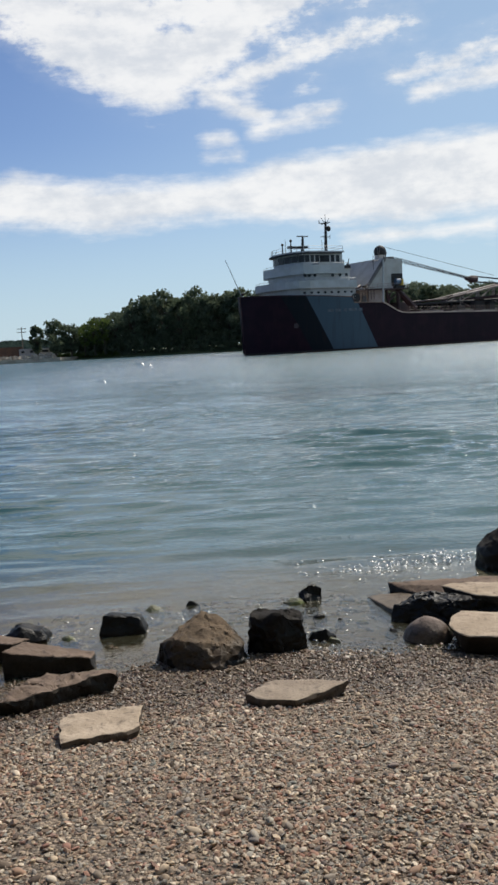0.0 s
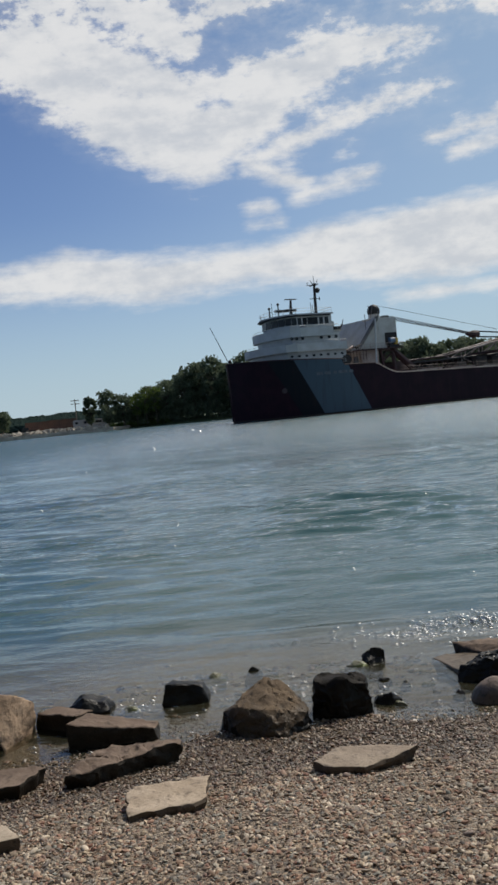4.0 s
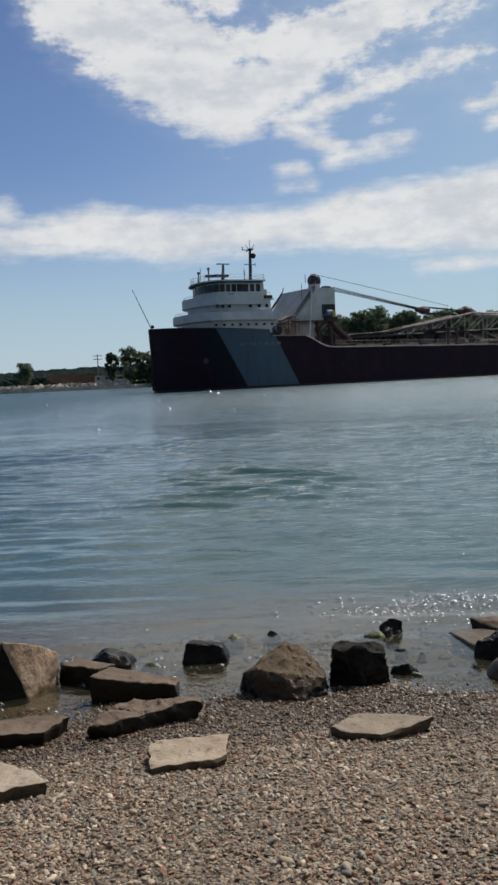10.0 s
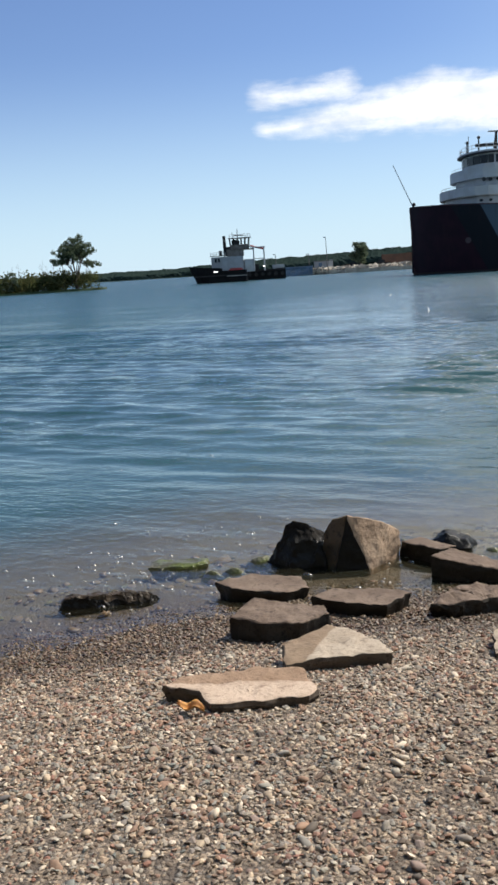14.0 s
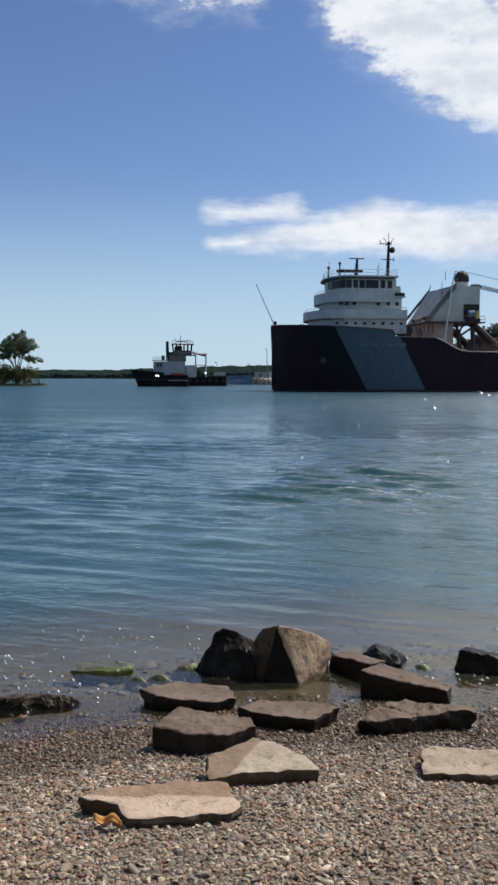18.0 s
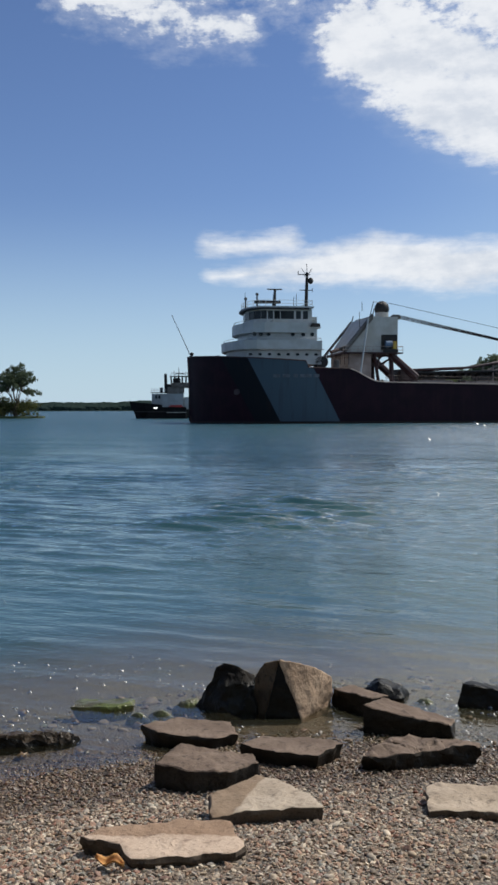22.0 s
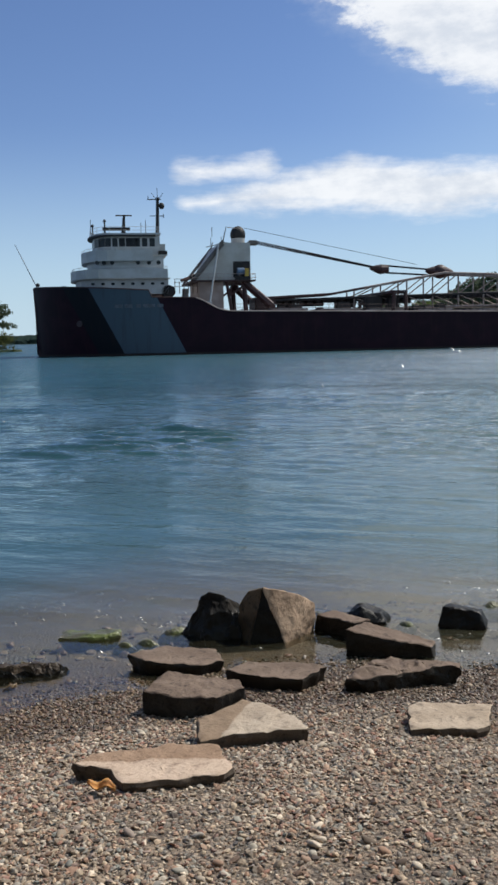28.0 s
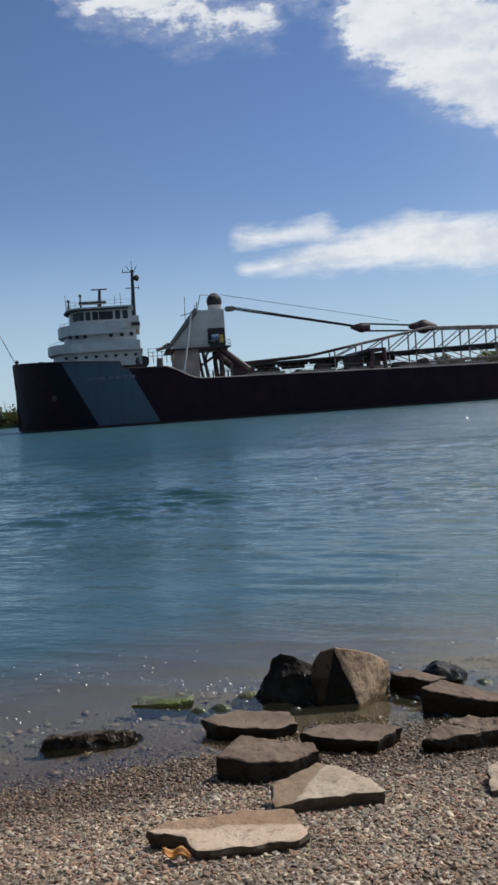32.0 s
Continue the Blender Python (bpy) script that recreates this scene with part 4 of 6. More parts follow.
def tower():
    """White unloading tower with its conveyor head."""
    bm = bmesh.new()
    face = [(-22.6, 10.7), (-30.3, 10.7), (-30.3, 16.1), (-27.4, 16.1), (-26.2, 16.2)]
    lo = [bm.verts.new((x, -5.2, z)) for x, z in face]
    hi = [bm.verts.new((x, 5.2, z)) for x, z in face]
    bm.faces.new(lo)
    bm.faces.new(hi[::-1])
    for i in range(5):
        bm.faces.new((lo[i], hi[i], hi[(i + 1) % 5], lo[(i + 1) % 5]))
    bmesh.ops.recalc_face_normals(bm, faces=bm.faces)
    part("tower_casing", bm, MAT["cream"], SHIP)
    part("tower_platform", box(bmesh.new(), -30.9, -21.8, -6.0, 6.0, 10.45, 10.7, 0.03), MAT["oxide"], SHIP)
    # flat black panel: the dark of the recess is put into its colour
    part("tower_vent", box(bmesh.new(), -30.2, -27.8, 5.18, 5.3, 11.2, 13.5, 0.03), MAT["black"], SHIP)
    # machinery in the recess, behind a railed gallery
    part("winch_motor", rod(bmesh.new(), (-28.3, 5.6, 12.1), (-29.3, 5.6, 12.1), 0.5, n=14), MAT["blue"], SHIP, "blue winch motor")
    part("gearbox", box(bmesh.new(), -29.9, -29.35, 5.35, 6.0, 11.3, 12.5, 0.06), MAT["yellow"], SHIP, "yellow gearbox")
    part("motor_bed", box(bmesh.new(), -30.1, -28.0, 5.3, 6.1, 10.72, 11.4, 0.05), MAT["black"], SHIP)
    bm = bmesh.new()
    for z in (11.2, 11.75):
        rod(bm, (-21.9, 5.95, z), (-30.85, 5.95, z), 0.035, n=5)
        rod(bm, (-30.85, 5.95, z), (-30.85, -5.95, z), 0.035, n=5)
    part("gallery_rail", bm, MAT["pinkish_white"], SHIP)
    for k in range(9):
        x = -21.9 - k * 1.118
        part("rail_post", rod(bmesh.new(), (x, 5.95, 10.7), (x, 5.95, 11.75), 0.035, n=5), MAT["pinkish_white"], SHIP)
    # enclosed stair up the sloping back of the tower
    bm = rod(bmesh.new(), (-22.2, 5.35, 10.9), (-26.3, 5.35, 16.0), 0.36, n=6)
    part("stair_trunk", bm, MAT["steel"], SHIP, "dark enclosed stair on the tower's slope")
    part("tower_hatch", box(bmesh.new(), -27.4, -26.6, 5.17, 5.26, 13.6, 15.2, 0.04), MAT["cream"], SHIP)
    for x in (-24.9, -26.2):
        part("handrail_stanchion", rod(bmesh.new(), (x, 5.3, 16.9 + (x + 26.2) * 1.0 - 1.3), (x, 5.3, 16.9 + (x + 26.2) * 1.0), 0.05, n=5), MAT["steel"], SHIP)
    bm = rod(bmesh.new(), (-29.5, 0, 16.1), (-29.5, 0, 17.75), 1.0, n=20)
    d = part("head_drum", bm, MAT["cream"], SHIP)
    part("dome", ball(bmesh.new(), (-29.5, 0, 17.75), 1.12, 1.1, 3), MAT["black"], d, smooth=True)
    for y in (-5.6, 5.6):
        bm = rod(bmesh.new(), (-21.9, y, 10.6), (-26.4, y, 16.3), 0.22, n=6)
        rod(bm, (-26.4, y, 16.3), (-26.6, y, 17.2), 0.08, n=6)
        part("ladder_leg", bm, MAT["steel"], SHIP)
    part("derrick_pole", rod(bmesh.new(), (-25.7, 5.8, 15.9), (-23.9, 7.6, 6.2), 0.14, 0.14, 8), MAT["white"], SHIP, "white slanting derrick pole")
    part("derrick_foot", box(bmesh.new(), -24.3, -23.6, 7.2, 8.0, 5.6, 7.2, 0.05), MAT["white"], SHIP)
    part("tower_foot_panel", box(bmesh.new(), -26.4, -22.9, -5.0, 5.0, 5.6, 10.45, 0.04), MAT["pinkish_white"], SHIP, "pinkish mottled white panel below the tower")
    for y in (-4.8, 4.8):
        part("tower_leg", rod(bmesh.new(), (-27.6, y, 5.5), (-26.9, y, 10.4), 0.25, n=7), MAT["oxide"], SHIP)
        part("tower_leg", rod(bmesh.new(), (-29.6, y, 5.5), (-29.4, y, 10.4), 0.35, n=7), MAT["oxide"], SHIP)
        part("conveyor_leg", rod(bmesh.new(), (-29.4, y, 10.3), (-33.2, y, 6.6), 0.62, n=7), MAT["oxide"], SHIP)
        part("tower_brace", rod(bmesh.new(), (-27.2, y, 8.0), (-29.6, y, 9.8), 0.18, n=6), MAT["oxide"], SHIP)
    bm = bmesh.new()
    for a in range(10):
        t0, t1 = math.pi * a / 10, math.pi * (a + 1) / 10
        rod(bm, (-28.4 - 1.1 * math.cos(t0), 5, 8.2 + 1.9 * math.sin(t0)), (-28.4 - 1.1 * math.cos(t1), 5, 8.2 + 1.9 * math.sin(t1)), 0.18, n=6)
    part("pipe_bend", bm, MAT["oxide"], SHIP)
    bm = bmesh.new()
    rod(bm, (-26.7, 3, 16.2), (-27.3, 3, 18.5), 0.06, n=5)
    rod(bm, (-27.3, 3, 18.5), (-29.6, 1, 18.5), 0.05, n=5)
    rod(bm, (-24.2, 4, 15.6), (-26.6, 4, 16.1), 0.06, n=5)
    rod(bm, (-24.9, 4, 13.0), (-24.9, 4, 16.9), 0.05, n=5)
    part("stay_frame", bm, MAT["steel"], SHIP)
    part("sheave", box(bmesh.new(), -32.4, -31.0, -0.6, 0.6, 15.5, 16.2, 0.15), MAT["steel"], SHIP)
    part("winch", rod(bmesh.new(), (-18.4, 5.2, 8.7), (-18.4, 7.4, 8.7), 0.95, n=18), MAT["black"], SHIP)
    part("capstan", rod(bmesh.new(), (-20.8, 6.4, 7.4), (-20.8, 6.4, 9.0), 0.5, 0.4, 12), MAT["steel"], SHIP)
    bm = bmesh.new()
    for i in range(6):
        x = -19.3 - i * 0.62
        rod(bm, (x, 7.2, 8.3), (x, 7.2, 10.3 if i % 2 else 10.9), 0.05, n=5)
    for z in (9.4, 10.2, 10.85):
        rod(bm, (-19.2, 7.2, z), (-22.6, 7.2, z), 0.045, n=5)
    part("gangway_pipe", rod(bmesh.new(), (-20.6, 4.0, 10.8), (-22.6, 3.0, 11.6), 0.3, n=7), MAT["oxide"], SHIP)
    part("gangway_rail", bm, MAT["oxide"], SHIP)
    part("life_raft", rod(bmesh.new(), (-21.6, 5.4, 11.2), (-22.4, 5.4, 11.5), 0.35, n=10), MAT["black"], SHIP)


def boom():
    """Unloading boom laid aft along the deck, with its hoist cables."""
    hub = Vector((-60.7, 0, 11.5))
    block = Vector((-51.2, 0, 12.0))
    head = Vector((-32.2, 0, 15.9))
    for y in (-0.9, -0.3, 0.3, 0.9):
        part("hoist_cable", rod(bmesh.new(), head + Vector((0, y, 0.1 * y)), block + Vector((0, y * 0.6, 0.05 * y)), 0.06, n=5), MAT["cable"], SHIP)
    part("slack_cable", rod(bmesh.new(), (-30.4, 0, 18.0), (-57.0, 0, 12.6), 0.035, n=5), MAT["cable"], SHIP)
    bm = rod(bmesh.new(), block + Vector((1.6, 0, 0.1)), block + Vector((0, 0, -0.1)), 0.25, 0.75, 10)
    rod(bm, block + Vector((0, 0, -0.1)), block + Vector((-1.2, 0, 0.0)), 0.75, 0.6, 10)
    part("hoist_block", bm, MAT["oxide"], SHIP)
    for dz in (0.45, -0.6):
        part("hoist_link", rod(bmesh.new(), block + Vector((-0.8, 0, dz)), hub + Vector((2.0, 0, dz * 0.8)), 0.13, n=6), MAT["cable"], SHIP)
    bm = ball(bmesh.new(), hub, 1.25, 0.85, 3)
    rod(bm, hub + Vector((2.2, 0, 0.2)), hub + Vector((0.6, 0, 0)), 0.3, 0.9, 12)
    rod(bm, hub + Vector((-0.6, 0, 0)), hub + Vector((-2.0, 0, -0.1)), 0.9, 0.35, 12)
    part("hoist_hub", bm, MAT["oxide"], SHIP)

    def top(x):
        if x > -43:
            return 7.75 + (-32.5 - x) * 0.045
        if x > -60.7:
            return 8.22 + (-43 - x) / 17.7 * 2.95
        return 11.2 - (-60.7 - x) * 0.035

    def belt(x):
        return 7.35 + (-33 - x) * 0.022

    def low(x):
        return 6.0 + (-48 - x) * 0.012

    for y in (-1.9, 1.9):
        xs_t = [-32.5, -38, -43, -48, -54, -60.7, -72, -84, -96, -106]
        for a, b in zip(xs_t[:-1], xs_t[1:]):
            part("top_chord", rod(bmesh.new(), (a, y, top(a)), (b, y, top(b)), 0.19, n=7), MAT["oxide" if a > -45 else "truss"], SHIP)
        part("belt_chord", rod(bmesh.new(), (-32.5, y, belt(-32.5)), (-106, y, belt(-106)), 0.2, n=7), MAT["black"], SHIP)
        part("low_chord", rod(bmesh.new(), (-47.5, y, low(-47.5)), (-106, y, low(-106)), 0.15, n=7), MAT["truss"], SHIP)
    x = -46.5
    while x > -105:
        for y in (-1.9, 1.9):
            bm = rod(bmesh.new(), (x, y, low(x)), (x, y, top(x)), 0.12, n=6)
            part("truss_post", bm, MAT["truss"], SHIP)
            nx = x - 4.1
            part("truss_brace", rod(bmesh.new(), (x, y, belt(x)), (nx, y, top(nx)), 0.09, n=5), MAT["truss"], SHIP)
            part("truss_brace", rod(bmesh.new(), (x, y, belt(x)), (nx, y, low(nx)), 0.08, n=5), MAT["truss"], SHIP)
        x -= 4.1
    part("conveyor_belt", box(bmesh.new(), -106, -32.5, -1.2, 1.2, 7.1, 7.3, m=pose(0, 0, 0, 0, 0, 0) @ Matrix.Translation((0, 0, 0.4))), MAT["black"], SHIP)
    for i in range(58):
        x = -34 - i * 1.22
        part("belt_roller", box(bmesh.new(), x, x + 0.5, -1.6, 1.6, belt(x) - 0.55, belt(x) - 0.1, 0.05), MAT["black"], SHIP)
    for x, w, d in ((-36.5, 2.6, 0.9), (-40.5, 3.4, 0.7), (-45.6, 3.0, 1.2), (-50.0, 3.6, 1.0), (-54.5, 2.8, 0.8)):
        bm = rod(bmesh.new(), (x - w / 2, 0, belt(x) - 0.5), (x + w / 2, 0, belt(x) - 0.6), d * 0.75, d * 0.6, 9)
        part("belt_housing", bm, MAT["black"], SHIP)
    part("boom_pivot", box(bmesh.new(), -34.5, -31.4, -2.4, 2.4, 5.5, 7.9, 0.25), MAT["oxide"], SHIP)


def deck_gear():
    """Hatches, hatch crane and clutter on the long main deck."""
    for i in range(16):
        x = -35.5 - i * 7.3
        z = rail_height(x) - 0.25
        h = part("hatch_coaming", box(bmesh.new(), x - 2.6, x + 2.6, -6.6, 6.6, z, z + 0.45, 0.05), MAT["oxide"], SHIP)
        part("hatch_cover", box(bmesh.new(), x - 2.7, x + 2.7, -6.7, 6.7, z + 0.45, z + 0.75, 0.04), MAT["truss"], h)
    for x, w, hgt in ((-37.0, 1.6, 1.7), (-40.6, 1.2, 1.2), (-44.0, 2.2, 1.9), (-48.6, 2.6, 2.6), (-51.6, 1.8, 2.4), (-34.8, 1.4, 1.5), (-55.5, 2.4, 1.3), (-59.0, 1.4, 1.6)):
        part("deck_locker", box(bmesh.new(), x - w / 2, x + w / 2, 3.4, 5.0, 5.0, 5.0 + hgt, 0.2), MAT["black"], SHIP)
    bm = bmesh.new()
    for side in (8.9, -8.9):
        x = -27.0
        while x > -108:
            z = rail_height(x)
            s = 10.1 if side > 0 else -10.1
            part("lifeline_post", rod(bmesh.new(), (x, s, z), (x, s, z + 0.95), 0.03, n=4), MAT["oxide"], SHIP)
            x -= 1.9
        for dz in (0.5, 0.95):
            s = 10.1 if side > 0 else -10.1
            rod(bm, (-27, s, rail_height(-27) + dz), (-108, s, rail_height(-108) + dz), 0.025, n=4)
    part("lifeline", bm, MAT["oxide"], SHIP)
    part("hatch_crane", box(bmesh.new(), -52.6, -50.2, -8.0, 8.0, 8.0, 8.4, 0.1), MAT["oxide"], SHIP)
    for y in (-8.0, 8.0):
        part("crane_leg", rod(bmesh.new(), (-52.4, y, 5.2), (-52.2, y, 8.2), 0.3, n=6), MAT["oxide"], SHIP)
        part("crane_leg", rod(bmesh.new(), (-50.4, y, 5.2), (-50.6, y, 8.2), 0.3, n=6), MAT["oxide"], SHIP)


HULL_PARTS = set(SHIP.children_recursive)
house()
masts()
tower()
boom()
deck_gear()


def settle_upper_works(drop, z0, z1):
    """The decks of house and tower are a little lower than the sum of their storeys."""
    for ob in SHIP.children_recursive:
        if ob in HULL_PARTS or ob.type != "MESH" or ob.name.split(".")[0] in ("jackstaff", "staff_lamp", "anchor_windlass", "hoist_cable", "slack_cable", "sheave"):
            continue
        for v in ob.data.vertices:
            if v.co.x > -33.5:
                v.co.z -= drop * min(max((v.co.z - z0) / (z1 - z0), 0.0), 1.0)
        ob.data.update()


settle_upper_works(0.72, 9.0, 11.4)


def motions():
    """The freighter comes down the river and swings a little as it goes."""
    rows = []
    for k in range(17):
        t = 2.0 * k
        u = t - 16.0
        turn = PSI + PSI_RATE * u
        s = SPEED * u + 0.5 * GAIN * u * u
        h = radians(PSI + PSI_RATE * u / 2)
        rows.append((t, pose(BOW[0] + s * math.cos(h), BOW[1] + s * math.sin(h), 0, 0, 0, turn)))
    walk(SHIP, rows)
    # the river's ripples drift down the shore
    for k, ob in enumerate(GLINT_DOMES):            # glint domes rise and sink in turn, so that they twinkle
        rows = []
        for j in range(81):
            t = 0.4 * j
            rows.append((t, pose(-0.06 * t, -0.02 * t, 0.011 * math.sin(6.283 * t / (1.9 + 0.3 * k) + 1.6 * k) - 0.004)))
        walk(ob, rows)
    walk(water, [(4.0 * k, pose(-0.42 * 4.0 * k, 0, 0)) for k in range(9)])


PSI, PSI_RATE, SPEED, GAIN, BOW = 209.635, 0.0365, 2.984, 0.0103, (-40.87, 132.95)

# ---- the far banks ----


def place(yaw, dist, z=0.0):
    v = way(yaw, 0.0) * dist
    return (v.x, v.y, z)


def leaves(rng, blobs, count, size, flat=0.75):
    """Many small bent leaf clumps through a set of ball-shaped boughs."""
    verts, faces = [], []
    weights = np.array([b[3] ** 2 for b in blobs])
    pick = rng.choice(len(blobs), count, p=weights / weights.sum())
    for i in pick:
        cx, cy, cz, r = blobs[i]
        d = rng.normal(size=3)
        d /= np.linalg.norm(d)
        p = np.array((cx, cy, cz)) + d * r * rng.uniform(0.2, 1.3) * np.array((1, 1, flat))
        a, b = rng.normal(size=3), rng.normal(size=3)
        a /= np.linalg.norm(a)
        b -= a * (a @ b)
        b /= np.linalg.norm(b)
        s = size * rng.uniform(0.6, 1.3)
        c = np.cross(a, b) * s * 0.35
        k = len(verts)
        verts += [tuple(p - a * s), tuple(p + b * s * 0.6 + c), tuple(p + a * s), tuple(p - b * s * 0.6 + c)]
        faces += [(k, k + 1, k + 2), (k, k + 2, k + 3)]
    return verts, faces


def tree(name, label, height, spread_r, seed, count=1300, size=0.42, stem=0.28, leaf="leafy", boughs=13, low=0.3, puff=(0.30, 0.48)):
    rng = np.random.default_rng(seed)
    ob = thing(name, label, "tree")
    bm = bmesh.new()
    lean = rng.uniform(-0.04, 0.04, 2) * height
    fork = height * (low + 0.08)
    rod(bm, (0, 0, -0.4), (lean[0] * 0.5, lean[1] * 0.5, fork), stem, stem * 0.7, 7)
    blobs = []
    for k in range(boughs):
        a = 6.283 * (k * 0.382) + rng.uniform(-0.4, 0.4)
        h = low + (0.92 - low) * (k + 0.6) / boughs
        wide = spread_r * math.sin(math.pi * min(max((h - low * 0.55) / (1.06 - low * 0.55), 0.05), 0.98)) ** 0.8
        rr = wide * rng.uniform(0.35, 0.85)
        p = (lean[0] + rr * math.cos(a), lean[1] + rr * math.sin(a), h * height)
        rod(bm, (lean[0] * 0.5, lean[1] * 0.5, fork + (p[2] - fork) * 0.25 if p[2] > fork else fork * 0.8), p, stem * 0.45, stem * 0.12, 5)
        blobs.append((*p, spread_r * rng.uniform(*puff)))
    blobs.append((lean[0], lean[1], height * 0.9, spread_r * 0.3))
    part("trunk", bm, MAT["bark"], ob)
    v, f = leaves(rng, blobs, count, size)
    mesh_obj("crown", v, f, MAT[leaf], False, ob)
    return ob


def resized(m, sx, sz):
    return m @ Matrix.Diagonal((sx, sx, sz, 1))


def woods():
    """The wood on the opposite bank; its height follows the skyline."""
    rng = np.random.default_rng(5)
    kinds = [tree("deciduous_tree", "leafy deciduous tree in the dense riverside wood", 16.0, 5.2, 20 + k, 2000, 0.46, boughs=24, low=0.2, puff=(0.18, 0.36)) for k in range(5)]
    profile_y = [-34, -24, -16, -12, -8.5, -5.5, -3, 1.7, 5.2, 6.5, 8.0, 8.8, 9.6, 10.1]
    profile_h = [15, 14, 13.5, 13.7, 14.8, 16.2, 16.6, 15.6, 15.8, 14.0, 12.6, 9.5, 9.0, 8.5]
    spots = []
    for row, (gap, back) in enumerate(((4.4, 5.0), (5.0, 11.0), (6.0, 18.0))):
        x = -43.0 + row * 2.0
        while x < 165:
            spots.append((x + rng.uniform(-1, 1), far_bank(x) + back + rng.uniform(-1.5, 1.5)))
            x += gap * rng.uniform(0.8, 1.25)
    for i, (x, y) in enumerate(spots):
        yaw = math.degrees(math.atan2(-x, y))
        h = float(np.interp(yaw, profile_y, profile_h)) * rng.uniform(0.82, 1.06) / 16.0
        m = resized(pose(x, y, 1.3, 0, 0, rng.uniform(0, 360)), max(h, 0.75) * rng.uniform(0.85, 1.1), h)
        o = kinds[i % 5]
        if i < 5:
            o.matrix_basis = m
            tagged(o, group="riverside wood")
        else:
            copy_thing(o, m @ Matrix.Diagonal([1 / q for q in o.scale] + [1]))


woods()


def brush(name, label, spots, size, count, seed, leaf, squash):
    """Undergrowth: one uneven mass of leaf clumps."""
    rng = np.random.default_rng(seed)
    v, f = leaves(rng, spots, count, size, squash)
    return tagged(mesh_obj(name, v, f, MAT[leaf], False), label, "undergrowth", kind="stuff")


rng = np.random.default_rng(8)
spots = []
for k in range(150):
    x = -46 + k * 1.4
    spots.append((x, far_bank(x) + 4 + rng.uniform(-1.5, 1.5), 2.6 + rng.uniform(-0.6, 1.2), rng.uniform(2.0, 3.2)))
brush("underbrush", "shady underbrush below the riverside wood", spots, 0.55, 12000, 3, "leafy", 0.9)
v, f = leaves(rng, [(-50 + k * 1.2, far_bank(0) + 5 - k * 0.04, 1.2, 1.3) for k in range(14)], 1500, 0.3, 0.5)
tagged(mesh_obj("grass_bank", v, f, MAT["leaf_light"], False), "bright green grass on the far bank", "grass", kind="stuff")

for yaw, dist, h, r, leaf in ((11.45, 249, 9.6, 4.4, "leafy"), (12.5, 251, 8.6, 2.0, "leafy"), (10.5, 250, 8.2, 3.4, "leafy")):
    o = tree("deciduous_tree", "round-headed leafy tree beside the trailers", h, r, int(yaw * 10), 2000, 0.36, leaf=leaf, low=0.14, boughs=20, puff=(0.2, 0.38))
    o.matrix_basis = pose(*place(yaw, dist, 1.2), 0, 0, yaw * 40)
o = tree("deciduous_tree", "small round tree behind the rubble bank", 7.0, 2.7, 77, 1500, 0.34, leaf="leafy", low=0.22)
o.matrix_basis = pose(*place(17.72, 262, 1.0), 0, 0, 10)
for yaw, h in ((9.7, 8.5), (9.1, 9.5), (8.5, 9.8)):
    o = tree("thin_tree", "thin half-bare tree at the edge of the wood", h, 2.2, int(yaw * 31), 420, 0.3, 0.12, "leaf_light")
    o.matrix_basis = pose(*place(yaw, 248, 1.2), 0, 0, yaw * 70)


def far_forest():
    """Low wooded hills across the open reach."""
    rng = np.random.default_rng(31)
    verts, faces = [], []
    ico = bmesh.new()
    bmesh.ops.create_icosphere(ico, subdivisions=1, radius=1.0)
    iv = np.array([v.co[:] for v in ico.verts])
    fi = [[v.index for v in f.verts] for f in ico.faces]
    ico.free()
    for row in range(7):
        yaw = 62.0
        while yaw > -62:
            edge = 0.36 if yaw > 30 else 0.36 + min((30 - yaw) / 16, 1.0) * 0.5
            edge += 0.05 * noise.noise(Vector((yaw * 0.5, 0, 2)))
            d = 720 + row * 110 + (500 if yaw > 34 else 0) * 0.3
            top = 2.2 + d * math.tan(radians(edge)) * (0.55 + 0.45 * row / 6) * (1 + 0.13 * noise.noise(Vector((yaw * 1.3, row * 3.0, 5))))
            r = rng.uniform(1.2, 4.0)
            c = np.array(place(yaw, d, top - r * rng.uniform(0.85, 1.25)))
            s = np.array((r * 1.9, r * 1.9, r * rng.uniform(0.7, 1.25)))
            k = len(verts)
            verts += [tuple(c + q * s * rng.uniform(0.85, 1.15)) for q in iv]
            faces += [[k + i for i in f] for f in fi]
            yaw -= math.degrees(r * 0.42 / d)
    ob = tagged(mesh_obj("far_woods", verts, faces, MAT["hill"], False), "low wooded hills on the far shore", "forest", kind="stuff")
    v2, f2 = [], []
    for i, yaw in enumerate(np.arange(64, -65, -1.0)):
        a, b = place(yaw, 705, -1.0), place(yaw, 712, 0.5)
        c = place(yaw, 1500, 2.0)
        v2 += [a, b, c]
        if i:
            k = 3 * i
            f2 += [(k - 3, k, k + 1, k - 2), (k - 2, k + 1, k + 2, k - 1)]
    tagged(mesh_obj("far_shore", v2, f2, MAT["hill"], False), "low far shore across the river", "shore", kind="structure")


far_forest()


